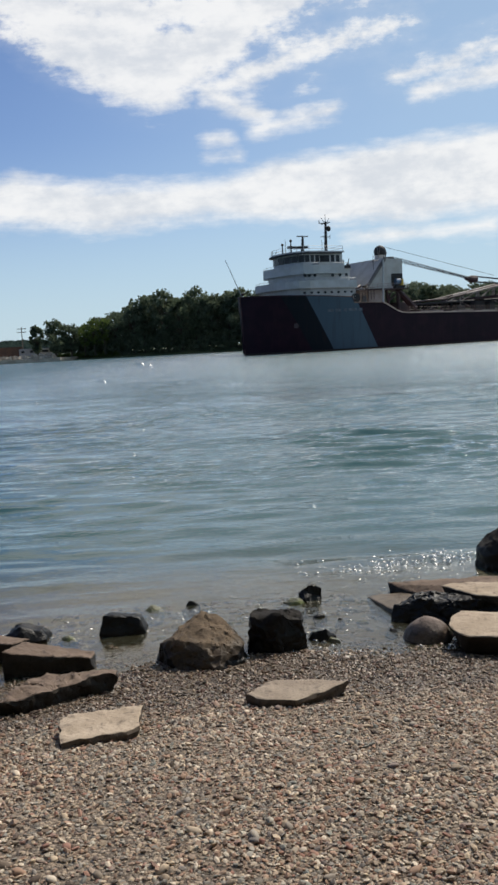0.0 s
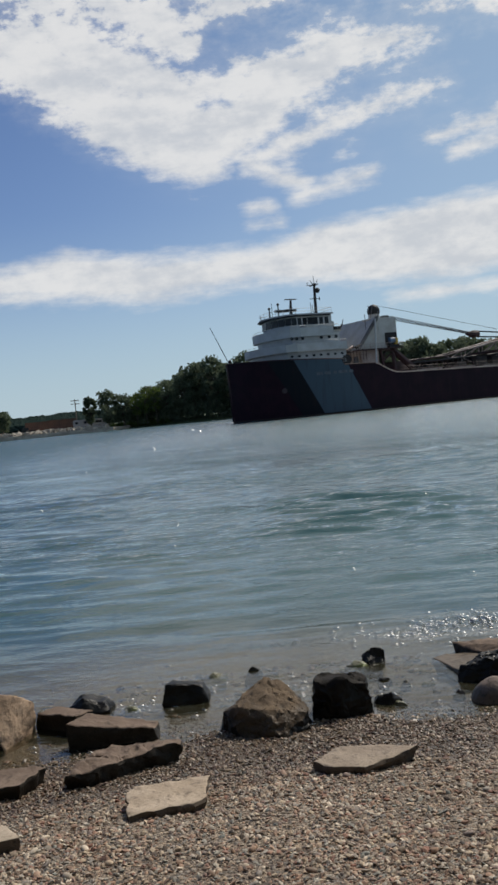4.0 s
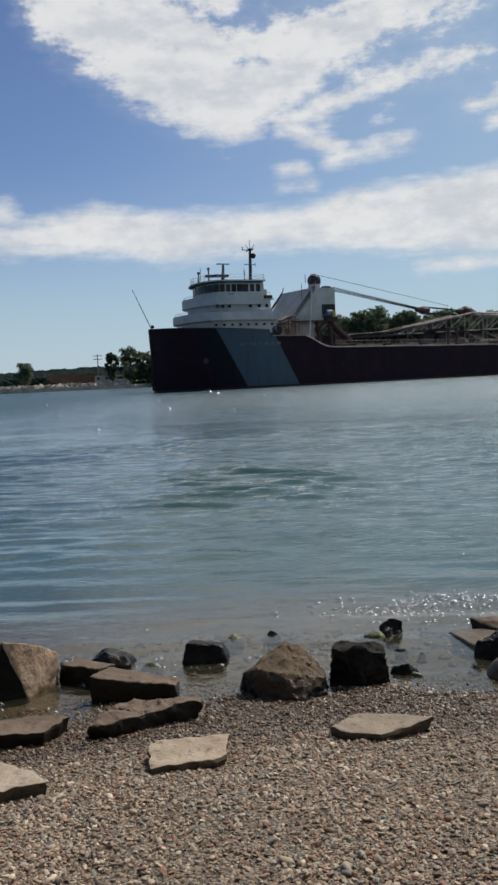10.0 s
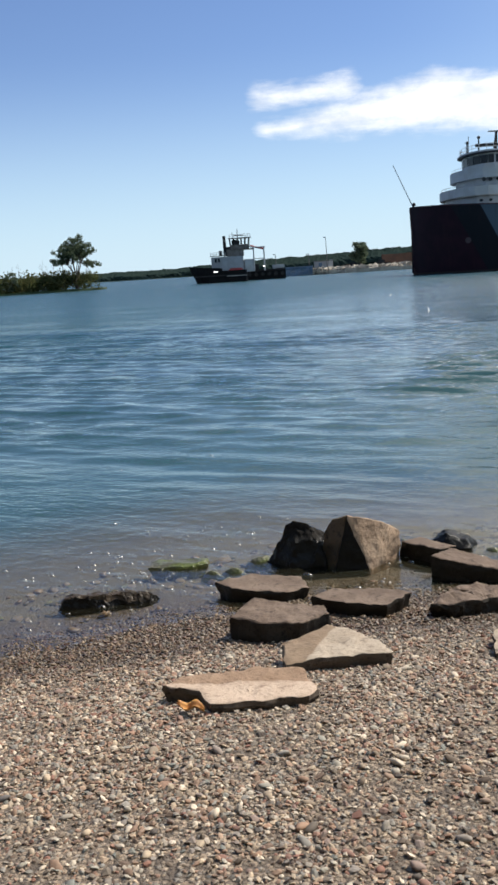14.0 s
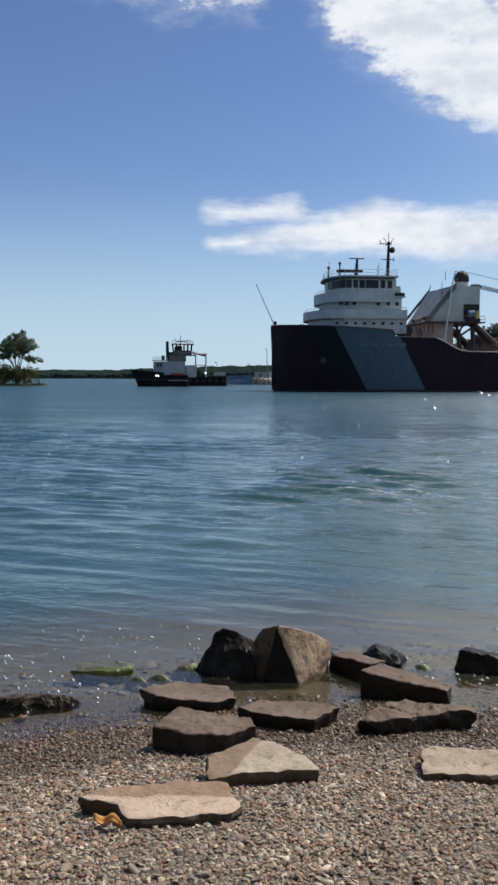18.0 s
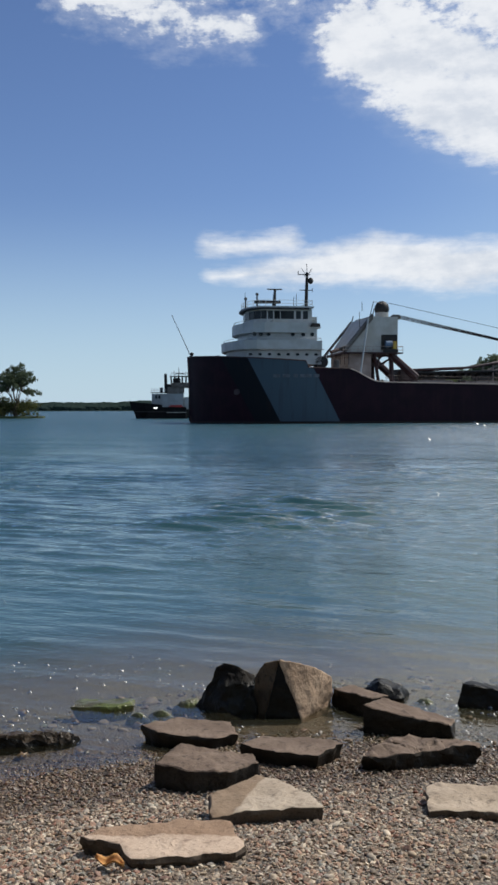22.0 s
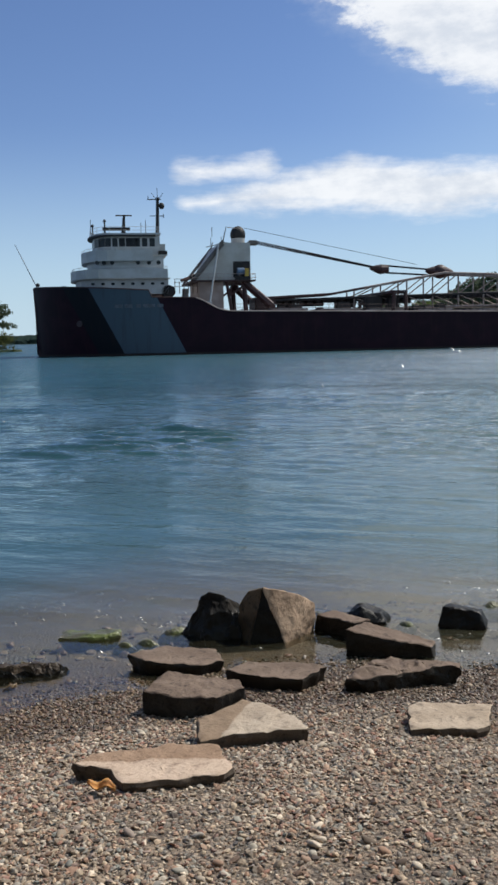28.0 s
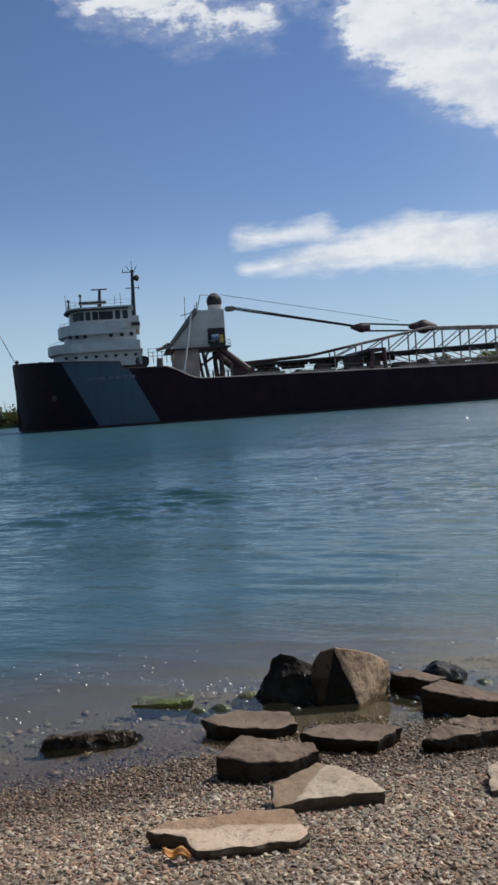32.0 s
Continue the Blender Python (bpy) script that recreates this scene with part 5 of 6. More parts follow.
# rubble bank, yard and dock on the point
def rubble(name, label, yaw0, yaw1, dist, count, seed, lo=0.4, hi=1.0):
    rng = np.random.default_rng(seed)
    verts, faces = [], []
    for k in range(count):
        yaw = yaw0 + (yaw1 - yaw0) * k / count + rng.uniform(-0.1, 0.1)
        x, y, _ = place(yaw, dist + rng.uniform(-2.0, 2.0))
        s = rng.uniform(lo, hi, 3) * (1.2, 1.0, 0.8)
        m = Euler(rng.uniform(-0.5, 0.5, 3) + np.array((0, 0, yaw))).to_matrix()
        b = len(verts)
        for sx, sy, sz in ((-1, -1, -1), (1, -1, -1), (1, 1, -1), (-1, 1, -1), (-1, -1, 1), (1, -1, 1), (1, 1, 1), (-1, 1, 1)):
            p = m @ Vector((sx * s[0] * rng.uniform(0.6, 1), sy * s[1] * rng.uniform(0.6, 1), sz * s[2] * rng.uniform(0.6, 1)))
            verts.append((x + p.x, y + p.y, 0.5 + rng.uniform(-0.2, 0.7) + p.z))
        faces += [(b, b + 3, b + 2, b + 1), (b + 4, b + 5, b + 6, b + 7), (b, b + 1, b + 5, b + 4), (b + 1, b + 2, b + 6, b + 5), (b + 2, b + 3, b + 7, b + 6), (b + 3, b, b + 4, b + 7)]
    return tagged(mesh_obj(name, verts, faces, MAT["pale"], False), label, "rock bank", kind="stuff")


rubble("rubble_bank", "pale broken rock heaped along the point", 20.9, 11.6, 247, 620, 4)
bm = bmesh.new()
pts = [place(21.4, 246), place(11.2, 243), place(9.0, 262), place(15.0, 300), place(22.0, 300)]
wall(bm, [(p[0], p[1]) for p in pts], -1.0, 0.9)
tagged(obj("point_land", bm, MAT["pale"]), "gravelly flat land of the point", "shore", kind="structure")

PX = 0.03464                       # degrees across per step of the dock's layout


def dock_at(u, dist=246.0, z=0.0):
    """A spot on the dock front, u counted along it from the tug's bow."""
    return pose(*place(27.9 - (u - 197) * PX, dist, z), 0, 0, 27.9 - (u - 197) * PX)


def yard():
    for u, w, hgt in ((528, 8.5, 3.2), (566, 8.0, 3.3), (588, 4.0, 3.0)):
        c = thing("freight_car", "rust-brown freight car parked on the point", "rail car")
        c.matrix_world = dock_at(u, 262, 1.0)
        part("body", box(bmesh.new(), 0, w, 0, 2.8, 0.8, hgt, 0.08), MAT["brown"], c)
        part("underframe", box(bmesh.new(), 0.3, w - 0.3, 0.3, 2.5, 0.55, 0.8), MAT["black"], c)
        for x in (0.9, 1.9, w - 1.9, w - 0.9):
            part("wheel", rod(bmesh.new(), (x, 0.2, 0.45), (x, 0.35, 0.45), 0.45, n=14), MAT["black"], c)
    for u, w in ((610, 5.8), (634, 4.6), (650, 3.6)):
        c = thing("parked_trailer", "white and grey trailer parked by the trees", "trailer")
        c.matrix_world = dock_at(u, 256, 1.0)
        part("body", box(bmesh.new(), 0, w, 0, 2.3, 0.6, 2.6, 0.15), MAT["grey" if w > 5 else "white"], c)
        for x in (0.6, w / 2, w - 1.4):
            part("window_pane", box(bmesh.new(), x, x + 0.8, -0.03, 0.02, 1.5, 2.1), MAT["glass"], c)
        for x in (1.0, w - 1.0):
            part("wheel", rod(bmesh.new(), (x, -0.02, 0.38), (x, 0.2, 0.38), 0.38, n=14), MAT["black"], c)
    for u, dz in ((463, 1.6), (513, 1.9)):
        c = thing("parked_pickup", "dark pickup truck parked on the point", "truck")
        c.matrix_world = dock_at(u, 254, 0.95)
        part("body", box(bmesh.new(), 0, 4.8, 0, 1.8, 0.5, 1.15, 0.12), MAT["black"], c)
        part("cab", box(bmesh.new(), 1.4, 3.2, 0.1, 1.7, 1.1, dz, 0.15), MAT["glass"], c)
        for x in (0.9, 3.9):
            part("wheel", rod(bmesh.new(), (x, -0.02, 0.38), (x, 0.2, 0.38), 0.38, n=14), MAT["black"], c)
    s = thing("dock_shed", "grey sheet-metal shed with a pale end wall", "shed")
    s.matrix_world = dock_at(411, 250, 0.9)
    part("wall", box(bmesh.new(), 0, 4.9, 0, 6, 0, 2.4, 0.03), MAT["grey"], s)
    part("end_wall", box(bmesh.new(), 4.0, 4.95, -0.1, 0.2, 0, 2.7, 0.02), MAT["white"], s)
    part("roof", box(bmesh.new(), -0.2, 5.1, -0.2, 6.2, 2.4, 2.6, 0.05), MAT["steel"], s)
    part("door", box(bmesh.new(), 1.2, 2.1, -0.04, 0.02, 0, 2.05), MAT["blue"], s)
    for u, hgt in ((434, 8.6), (403, 4.6), (345, 5.0)):
        p = thing("lamp_post", "slim steel lamp post on the dock", "lamp post")
        p.matrix_world = dock_at(u, 248, 0.8)
        part("pole", rod(bmesh.new(), (0, 0, 0), (-0.15, 0, hgt), 0.12, 0.07, 8), MAT["steel"], p)
        part("lamp_head", box(bmesh.new(), -0.8, -0.1, -0.15, 0.15, hgt - 0.1, hgt + 0.1, 0.04), MAT["white"], p)
    p = thing("utility_pole", "wooden utility pole with two crossarms", "utility pole")
    p.matrix_world = pose(*place(13.35, 258, 1.0), 0, 0, 13)
    part("pole", rod(bmesh.new(), (0, 0, 0), (0, 0, 8.4), 0.17, 0.11, 8), MAT["wood"], p)
    for z in (7.9, 7.0):
        part("crossarm", box(bmesh.new(), -1.2, 1.2, -0.08, 0.08, z, z + 0.18), MAT["wood"], p)
    d = thing("sheet_pile_dock", "blue-grey sheet-pile dock wall", "dock")
    d.matrix_world = dock_at(360, 244)
    part("deck_slab", box(bmesh.new(), 0, 7.2, 0.5, 9, 2.0, 2.35, 0.03), MAT["grey"], d)
    for k in range(14):
        part("sheet_pile", box(bmesh.new(), k * 0.51, k * 0.51 + 0.44, 0.0 + 0.15 * (k % 2), 0.6, -1.0, 2.3, 0.04), MAT["blue"], d)
    d2 = thing("low_dock", "low timber dock at the shed", "dock")
    d2.matrix_world = dock_at(397, 245)
    part("deck_slab", box(bmesh.new(), 0, 2.6, 0, 5, 0.9, 1.2, 0.03), MAT["wood"], d2)
    for x in (0.3, 1.3, 2.3):
        part("post", rod(bmesh.new(), (x, 0.2, -1), (x, 0.2, 1.5), 0.15, n=8), MAT["wood"], d2)


yard()


def tug():
    t = thing("tugboat", "black-hulled tug with a white house moored at the dock", "tugboat")
    t.matrix_world = dock_at(197, 195) @ Matrix.Scale(0.83, 4)
    bm = bmesh.new()
    wall(bm, [(0.2, 2.6), (1.6, 0.4), (4.0, -0.4), (13.4, -0.4), (14.0, 2.6), (13.4, 5.6), (4.0, 5.6), (1.6, 4.8)], -0.6, 2.2)
    for q in bm.verts:                           # raked stem
        if q.co.z < 0 and q.co.x < 3:
            q.co.x += 1.1
    part("hull", bm, MAT["tar"], t)
    bm = bmesh.new()
    wall(bm, [(-0.2, 2.6), (1.4, 0.2), (3.4, -0.5), (7.5, -0.5), (7.5, 5.7), (3.4, 5.7), (1.4, 5.0)], 2.2, 3.5)
    for q in bm.verts:                           # sheer rises to the stem
        if q.co.z > 3:
            q.co.z += 0.10 * (7.5 - q.co.x)
            q.co.x -= 0.06 * (7.5 - q.co.x)
    part("bow_bulwark", bm, MAT["tar"], t)
    part("side_bulwark", box(bmesh.new(), 7.5, 13.6, -0.42, -0.3, 2.2, 2.9, 0.03), MAT["tar"], t)
    part("fender_strip", box(bmesh.new(), 0.4, 13.8, -0.55, -0.35, 1.6, 1.9, 0.05), MAT["black"], t)
    part("name_bar", box(bmesh.new(), 8.6, 13.6, -0.46, -0.41, 1.45, 1.65), MAT["cream"], t, "pale bar of illegible lettering")
    h = part("deckhouse", box(bmesh.new(), 5.0, 13.0, 0.8, 4.4, 2.6, 6.3, 0.1), MAT["grey"], t)
    for x in (5.8, 6.6):
        part("window_pane", box(bmesh.new(), x, x + 0.5, 0.74, 0.82, 5.0, 5.9), MAT["glass"], h)
    part("house_top", box(bmesh.new(), 4.7, 8.6, 0.5, 4.7, 6.5, 6.65, 0.04), MAT["steel"], t)
    part("stack", rod(bmesh.new(), (8.6, 2.4, 6.4), (8.5, 2.4, 11.4), 0.42, 0.36, 12), MAT["black"], t)
    part("stack_casing", box(bmesh.new(), 8.8, 10.3, 1.4, 3.4, 6.4, 8.7, 0.1), MAT["black"], t)
    part("wheelhouse_tower", box(bmesh.new(), 8.9, 13.2, 1.2, 4.0, 6.3, 8.0, 0.1), MAT["steel"], t)
    w = part("wheelhouse", box(bmesh.new(), 9.9, 14.7, 1.0, 4.2, 8.0, 9.1, 0.12), MAT["steel"], t)
    for k in range(6):
        for y in (1.08, 4.12):
            x = 10.0 + k * 0.92
            part("mullion", rod(bmesh.new(), (x, y, 9.0), (x + (k - 2.5) * 0.06, y, 10.65), 0.13, n=5), MAT["black"], w)
    part("console", box(bmesh.new(), 10.4, 12.3, 1.6, 3.6, 9.0, 10.3, 0.2), MAT["black"], w)
    bm = bmesh.new()
    for x0, x1, y, z in ((4.8, 8.5, 0.6, 6.65), (13.2, 15.4, 1.1, 8.0), (9.8, 15.0, 0.8, 10.8)):
        for q in np.arange(x0, x1 + 0.1, (x1 - x0) / 5):
            rod(bm, (q, y, z), (q, y, z + 0.8), 0.05, n=4)
        for dz in (0.4, 0.8):
            rod(bm, (x0, y, z + dz), (x1, y, z + dz), 0.04, n=4)
    part("guard_rail", bm, MAT["white"], t)
    part("bridge_wing", box(bmesh.new(), 13.2, 15.8, 0.9, 4.3, 7.75, 8.0, 0.05), MAT["steel"], t)
    part("ventilator", rod(bmesh.new(), (7.4, 1.6, 6.6), (7.4, 1.6, 7.8), 0.35, 0.45, 9), MAT["black"], t)
    part("wheelhouse_roof", box(bmesh.new(), 9.6, 15.2, 0.7, 4.5, 10.6, 10.8, 0.05), MAT["steel"], t)
    part("mast", rod(bmesh.new(), (11.9, 2.6, 10.8), (11.9, 2.6, 13.0), 0.12, 0.06, 7), MAT["steel"], t)
    part("radar_scanner", box(bmesh.new(), 11.0, 13.4, 2.5, 2.7, 11.3, 11.5, 0.03), MAT["steel"], t)
    for x, z in ((10.6, 12.2), (13.6, 11.9), (14.4, 11.7)):
        part("aerial", rod(bmesh.new(), (x, 2.0, 10.8), (x, 2.0, z), 0.05, n=5), MAT["steel"], t)
    bm = bmesh.new()
    for x in (15.6, 18.2):
        rod(bm, (x, 0.6, 2.4), (x, 0.6, 8.3), 0.18, n=7)
    rod(bm, (15.2, 0.6, 8.2), (18.5, 0.6, 8.2), 0.16, n=7)
    rod(bm, (15.6, 0.6, 5.4), (18.2, 0.6, 5.4), 0.12, n=7)
    part("tow_frame", bm, MAT["white"], t)
    part("engine_casing", box(bmesh.new(), 13.2, 15.6, 0.8, 4.2, 2.3, 5.4, 0.1), MAT["white"], t)
    bm = rod(bmesh.new(), (14.9, 2.6, 8.6), (18.2, 2.6, 7.8), 0.25, n=7)
    part("boat_davit", bm, MAT["red"], t)
    part("red_workboat", box(bmesh.new(), 9.2, 12.8, -0.3, 0.5, 2.5, 3.4, 0.3), MAT["red"], t, "red workboat on the side deck")
    for x in (5.6, 6.1, 18.0):
        part("floodlight", ball(bmesh.new(), (x, -0.55, 2.7 if x < 10 else 3.4), 0.2), MAT["deck_lamp"], t, "bright lit floodlight")
    b = thing("work_barge", "low dark work barge lying behind the tug", "barge")
    b.matrix_world = dock_at(291, 205) @ Matrix.Scale(0.85, 4)
    part("hull", box(bmesh.new(), 0, 10.2, 0, 7, -0.6, 2.6, 0.1), MAT["tar"], b)
    part("rub_rail", box(bmesh.new(), 0, 10.2, -0.12, 0.0, 2.2, 2.5, 0.03), MAT["black"], b)
    for k in range(6):
        part("tyre_fender", rod(bmesh.new(), (0.9 + k * 1.7, -0.25, 1.4), (0.9 + k * 1.7, -0.02, 1.4), 0.5, n=14), MAT["black"], b)
    part("deck_cover", box(bmesh.new(), 7.0, 10.0, 1, 5, 2.6, 3.6, 0.15), MAT["white"], b)
    part("deck_box", box(bmesh.new(), 1.6, 3.4, 1, 3, 2.6, 4.0, 0.1), MAT["black"], b)


tug()


def vase_tree(height, reach):
    """Several stems that fan out from one foot and carry loose tufts on a broad open crown."""
    rng = np.random.default_rng(64)
    ob = thing("open_tree", "open-crowned tree with fanning stems on the reedy islet", "tree")
    blobs = []
    for k in range(7):
        a = 6.283 * k / 7 + rng.uniform(-0.3, 0.3)
        out = reach * rng.uniform(0.12, 0.34)
        knee = Vector((math.cos(a) * out * 0.5, math.sin(a) * out * 0.5, height * rng.uniform(0.30, 0.38)))
        fork = Vector((math.cos(a) * out, math.sin(a) * out, height * rng.uniform(0.46, 0.58)))
        bm = rod(bmesh.new(), (0.15 * math.cos(a), 0.15 * math.sin(a), -0.4), knee, 0.17, 0.12, 7)
        rod(bm, knee, fork, 0.12, 0.08, 6)
        for j in range(9):
            b = a + rng.uniform(-0.9, 0.9)
            rise = rng.uniform(-0.05, 1.5)
            far = rng.uniform(0.62, 1.0)
            tip = Vector((math.cos(b) * math.cos(rise) * reach * far, math.sin(b) * math.cos(rise) * reach * far, height * (0.46 + 0.56 * math.sin(rise) * far)))
            mid = fork.lerp(tip, 0.6) + Vector((0, 0, 0.25))
            rod(bm, fork, mid, 0.07, 0.04, 5)
            rod(bm, mid, tip, 0.04, 0.015, 5)
            blobs.append((*tip, rng.uniform(0.4, 0.85)))
            blobs.append((mid.x, mid.y, mid.z, rng.uniform(0.3, 0.75)))
        part("stem", bm, MAT["bark"], ob)
    v, f = leaves(rng, blobs, 5200, 0.24, 0.85)
    mesh_obj("crown", v, f, MAT["leafy"], False, ob)
    return ob


def islet():
    """Low reedy islet with one open tree."""
    g = bmesh.new()
    pts = []
    for k in range(28):
        a = 6.283 * k / 28
        pts.append((20 + 28 * math.cos(a) * (1 + 0.05 * math.sin(5 * a)), 6 * math.sin(a)))
    o = thing("reedy_islet", "low islet overgrown with reeds and brush", "islet", kind="stuff")
    o.matrix_world = pose(*place(33.25, 205), 0, 0, 33.25) @ pose(-48.0, 7, 0)
    part("bank", wall(g, pts, -1.0, 0.45), MAT["ground"], o)
    rng = np.random.default_rng(12)
    spots = [(-6 + 53.5 * rng.uniform(0, 1) ** 0.9, rng.uniform(-5.0, 5.0), rng.uniform(0.4, 3.3), rng.uniform(0.9, 1.6)) for k in range(330)]
    spots += [(rng.uniform(-7.5, 7.0), rng.uniform(-4.5, 1.0), rng.uniform(0.6, 3.0), rng.uniform(0.8, 1.4)) for k in range(90)]
    spots = [s for s in spots if ((s[0] - 20) / 27.6) ** 2 + (s[1] / 6) ** 2 < 1]
    v, f = leaves(rng, spots, 24000, 0.28, 1.1)
    mesh_obj("reeds", v, f, MAT["reed"], False, o)
    bm = bmesh.new()
    for k in range(26):
        x, y = rng.uniform(0, 46), rng.uniform(-3, 3)
        h = rng.uniform(3.0, 7.0)
        rod(bm, (x, y, 0.3), (x + rng.uniform(-0.5, 0.5), y, h), 0.06, 0.015, 5)
        for j in range(4):
            z = h * (0.45 + 0.13 * j)
            rod(bm, (x, y, z), (x + rng.uniform(-0.8, 0.8), y + rng.uniform(-0.4, 0.4), z + 0.8), 0.03, 0.01, 4)
    part("bare_sapling", bm, MAT["bark"], o)
    t = vase_tree(11.2, 5.5)
    t.matrix_basis = pose(*place(34.85, 211, 0.4), 0, 0, 30)
    for yaw, h, r in ((39.6, 5.6, 1.3), (38.6, 4.4, 1.6), (41.5, 6.0, 2.2), (43.2, 7.5, 2.6)):
        t = tree("small_tree", "small bushy tree on the reedy islet", h, r, int(yaw * 9), 500, 0.26, 0.1, "leafy", 8, 0.15)
        t.matrix_basis = pose(*place(yaw, 209, 0.4), 0, 0, yaw * 50)


islet()

# ---- stones at the water's edge ----


def roughen(bm, amount, scale, seed):
    """Broken, pitted relief at three scales."""
    q = Vector((seed * 3.7, seed * 1.3, 0))
    for v in bm.verts:
        p = v.co * scale + q
        d = Vector((noise.noise(p), noise.noise(p + Vector((31, 0, 0))), noise.noise(p + Vector((0, 47, 0)))))
        e = noise.noise_vector(p * 3.1)
        f = noise.noise_vector(p * 8.3)
        v.co += (d + 0.45 * e + 0.22 * f) * amount


def refine(bm, cell, turns=6):
    bmesh.ops.triangulate(bm, faces=bm.faces)
    for _ in range(turns):
        long = [e for e in bm.edges if e.calc_length() > cell]
        if not long:
            break
        bmesh.ops.subdivide_edges(bm, edges=long, cuts=1)
        bmesh.ops.triangulate(bm, faces=[f for f in bm.faces if len(f.verts) > 3])
    bmesh.ops.recalc_face_normals(bm, faces=bm.faces)


def crisp(ob, angle=40):
    md = ob.modifiers.new("edges", "EDGE_SPLIT")
    md.split_angle = radians(angle)
    return ob


def slab(name, top, size, turn, material, label, corners, tilt=(0, 0), rough=0.010, seed=None, cell=0.04):
    """A broken slab: a jagged outline on a box of the given size, undercut sides; top is the middle of its upper face."""
    L, W, T = size
    seed = seed if seed is not None else int(abs(top[0] * 91 + top[1] * 37))
    rng = random.Random(seed)
    pts = []
    for (ax, ay), (bx, by) in zip(corners, corners[1:] + corners[:1]):
        a, b = Vector((ax * L / 2, ay * W / 2)), Vector((bx * L / 2, by * W / 2))
        k = max(int((b - a).length / 0.055), 1)
        out = Vector((b.y - a.y, a.x - b.x)).normalized()
        for i in range(k):
            p = a.lerp(b, (i + (rng.uniform(-0.3, 0.3) if i else 0)) / k)
            if i:
                p += out * rng.uniform(-0.011, 0.007)
            pts.append(p)
    bm = bmesh.new()
    n = len(pts)
    rings = []
    for z, grow, loose in ((-T - 0.08, -0.035, 0.01), (-T * 0.6, -0.018, 0.014), (-0.022, 0.0, 0.007), (-0.003, -0.003, 0.002), (0.0, -0.012, 0.0)):
        ring = []
        for p in pts:
            d = max(p.length, 1e-3)
            g = grow + rng.uniform(-loose, loose)
            ring.append(bm.verts.new((p.x * (1 + g / d), p.y * (1 + g / d), z)))
        rings.append(ring)
    bm.faces.new(rings[0][::-1])
    bm.faces.new(rings[-1])
    for lo, hi in zip(rings[:-1], rings[1:]):
        for i in range(n):
            bm.faces.new((lo[i], lo[(i + 1) % n], hi[(i + 1) % n], hi[i]))
    refine(bm, cell)
    for f in bm.faces:                           # sides take a darker material: their shade is put into the colour
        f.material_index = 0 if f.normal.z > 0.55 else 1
    roughen(bm, rough, 11.0, seed)
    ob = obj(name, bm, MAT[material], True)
    ob.data.materials.append(MAT["side_shade" if material == "slab_dark" else "edge"])
    ob.matrix_world = pose(*top, tilt[0], tilt[1], turn)
    return tagged(crisp(ob, 34), label, "stone", "stones at the water edge")


def rock(name, at, size, turn, material, label, seed, cuts=5, rough=0.03, lean=(0, 0), sharp=40, deep=0.25, top=None):
    """A boulder: a ball struck flat by a few planes, then roughened; at is the middle of its foot."""
    rng = np.random.default_rng(seed)
    bm = bmesh.new()
    bmesh.ops.create_icosphere(bm, subdivisions=5 if size[0] > 0.3 else 4, radius=1.0)
    planes = [(Vector((*rng.normal(size=2), rng.uniform(-0.3, 0.8))).normalized(), rng.uniform(0.55, 0.8)) for _ in range(cuts)]
    planes += top or []
    for v in bm.verts:
        for n, d in planes:
            k = v.co.dot(n)
            if k > d:
                v.co -= n * (k - d)
    for v in bm.verts:
        v.co = Vector((v.co.x * size[0] / 2, v.co.y * size[1] / 2, v.co.z * (size[2] + deep) / 2 + (size[2] - deep) / 2))
    for v in bm.verts:                           # undercut below the water
        if v.co.z < 0:
            k = max(1 + 2.6 * v.co.z, 0.4)
            v.co.x, v.co.y = v.co.x * k, v.co.y * k
    roughen(bm, rough, 8.0, seed)
    ob = obj(name, bm, MAT[material], True)
    ob.matrix_world = pose(*at, lean[0], lean[1], turn)
    return tagged(crisp(ob, sharp), label, "stone", "stones at the water edge")


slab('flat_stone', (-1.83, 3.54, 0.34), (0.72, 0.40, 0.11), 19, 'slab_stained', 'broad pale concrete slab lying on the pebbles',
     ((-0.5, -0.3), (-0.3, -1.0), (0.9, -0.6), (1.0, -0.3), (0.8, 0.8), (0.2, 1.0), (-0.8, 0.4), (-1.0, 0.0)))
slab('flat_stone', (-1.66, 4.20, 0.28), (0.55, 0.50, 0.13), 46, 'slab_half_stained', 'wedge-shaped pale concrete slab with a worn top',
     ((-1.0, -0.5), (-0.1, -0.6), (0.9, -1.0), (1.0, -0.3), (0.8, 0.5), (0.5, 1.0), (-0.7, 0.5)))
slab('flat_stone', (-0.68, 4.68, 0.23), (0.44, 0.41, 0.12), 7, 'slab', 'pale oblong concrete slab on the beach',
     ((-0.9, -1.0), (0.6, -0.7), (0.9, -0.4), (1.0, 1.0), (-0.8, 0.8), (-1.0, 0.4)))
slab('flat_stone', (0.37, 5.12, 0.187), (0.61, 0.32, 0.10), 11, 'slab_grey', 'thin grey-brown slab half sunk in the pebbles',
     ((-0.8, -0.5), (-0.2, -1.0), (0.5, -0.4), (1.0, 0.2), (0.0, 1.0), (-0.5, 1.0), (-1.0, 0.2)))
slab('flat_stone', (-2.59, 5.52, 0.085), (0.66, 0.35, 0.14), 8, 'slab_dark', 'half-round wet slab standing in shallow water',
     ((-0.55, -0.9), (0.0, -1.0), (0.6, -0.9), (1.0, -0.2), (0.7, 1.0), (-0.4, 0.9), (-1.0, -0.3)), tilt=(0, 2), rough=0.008)
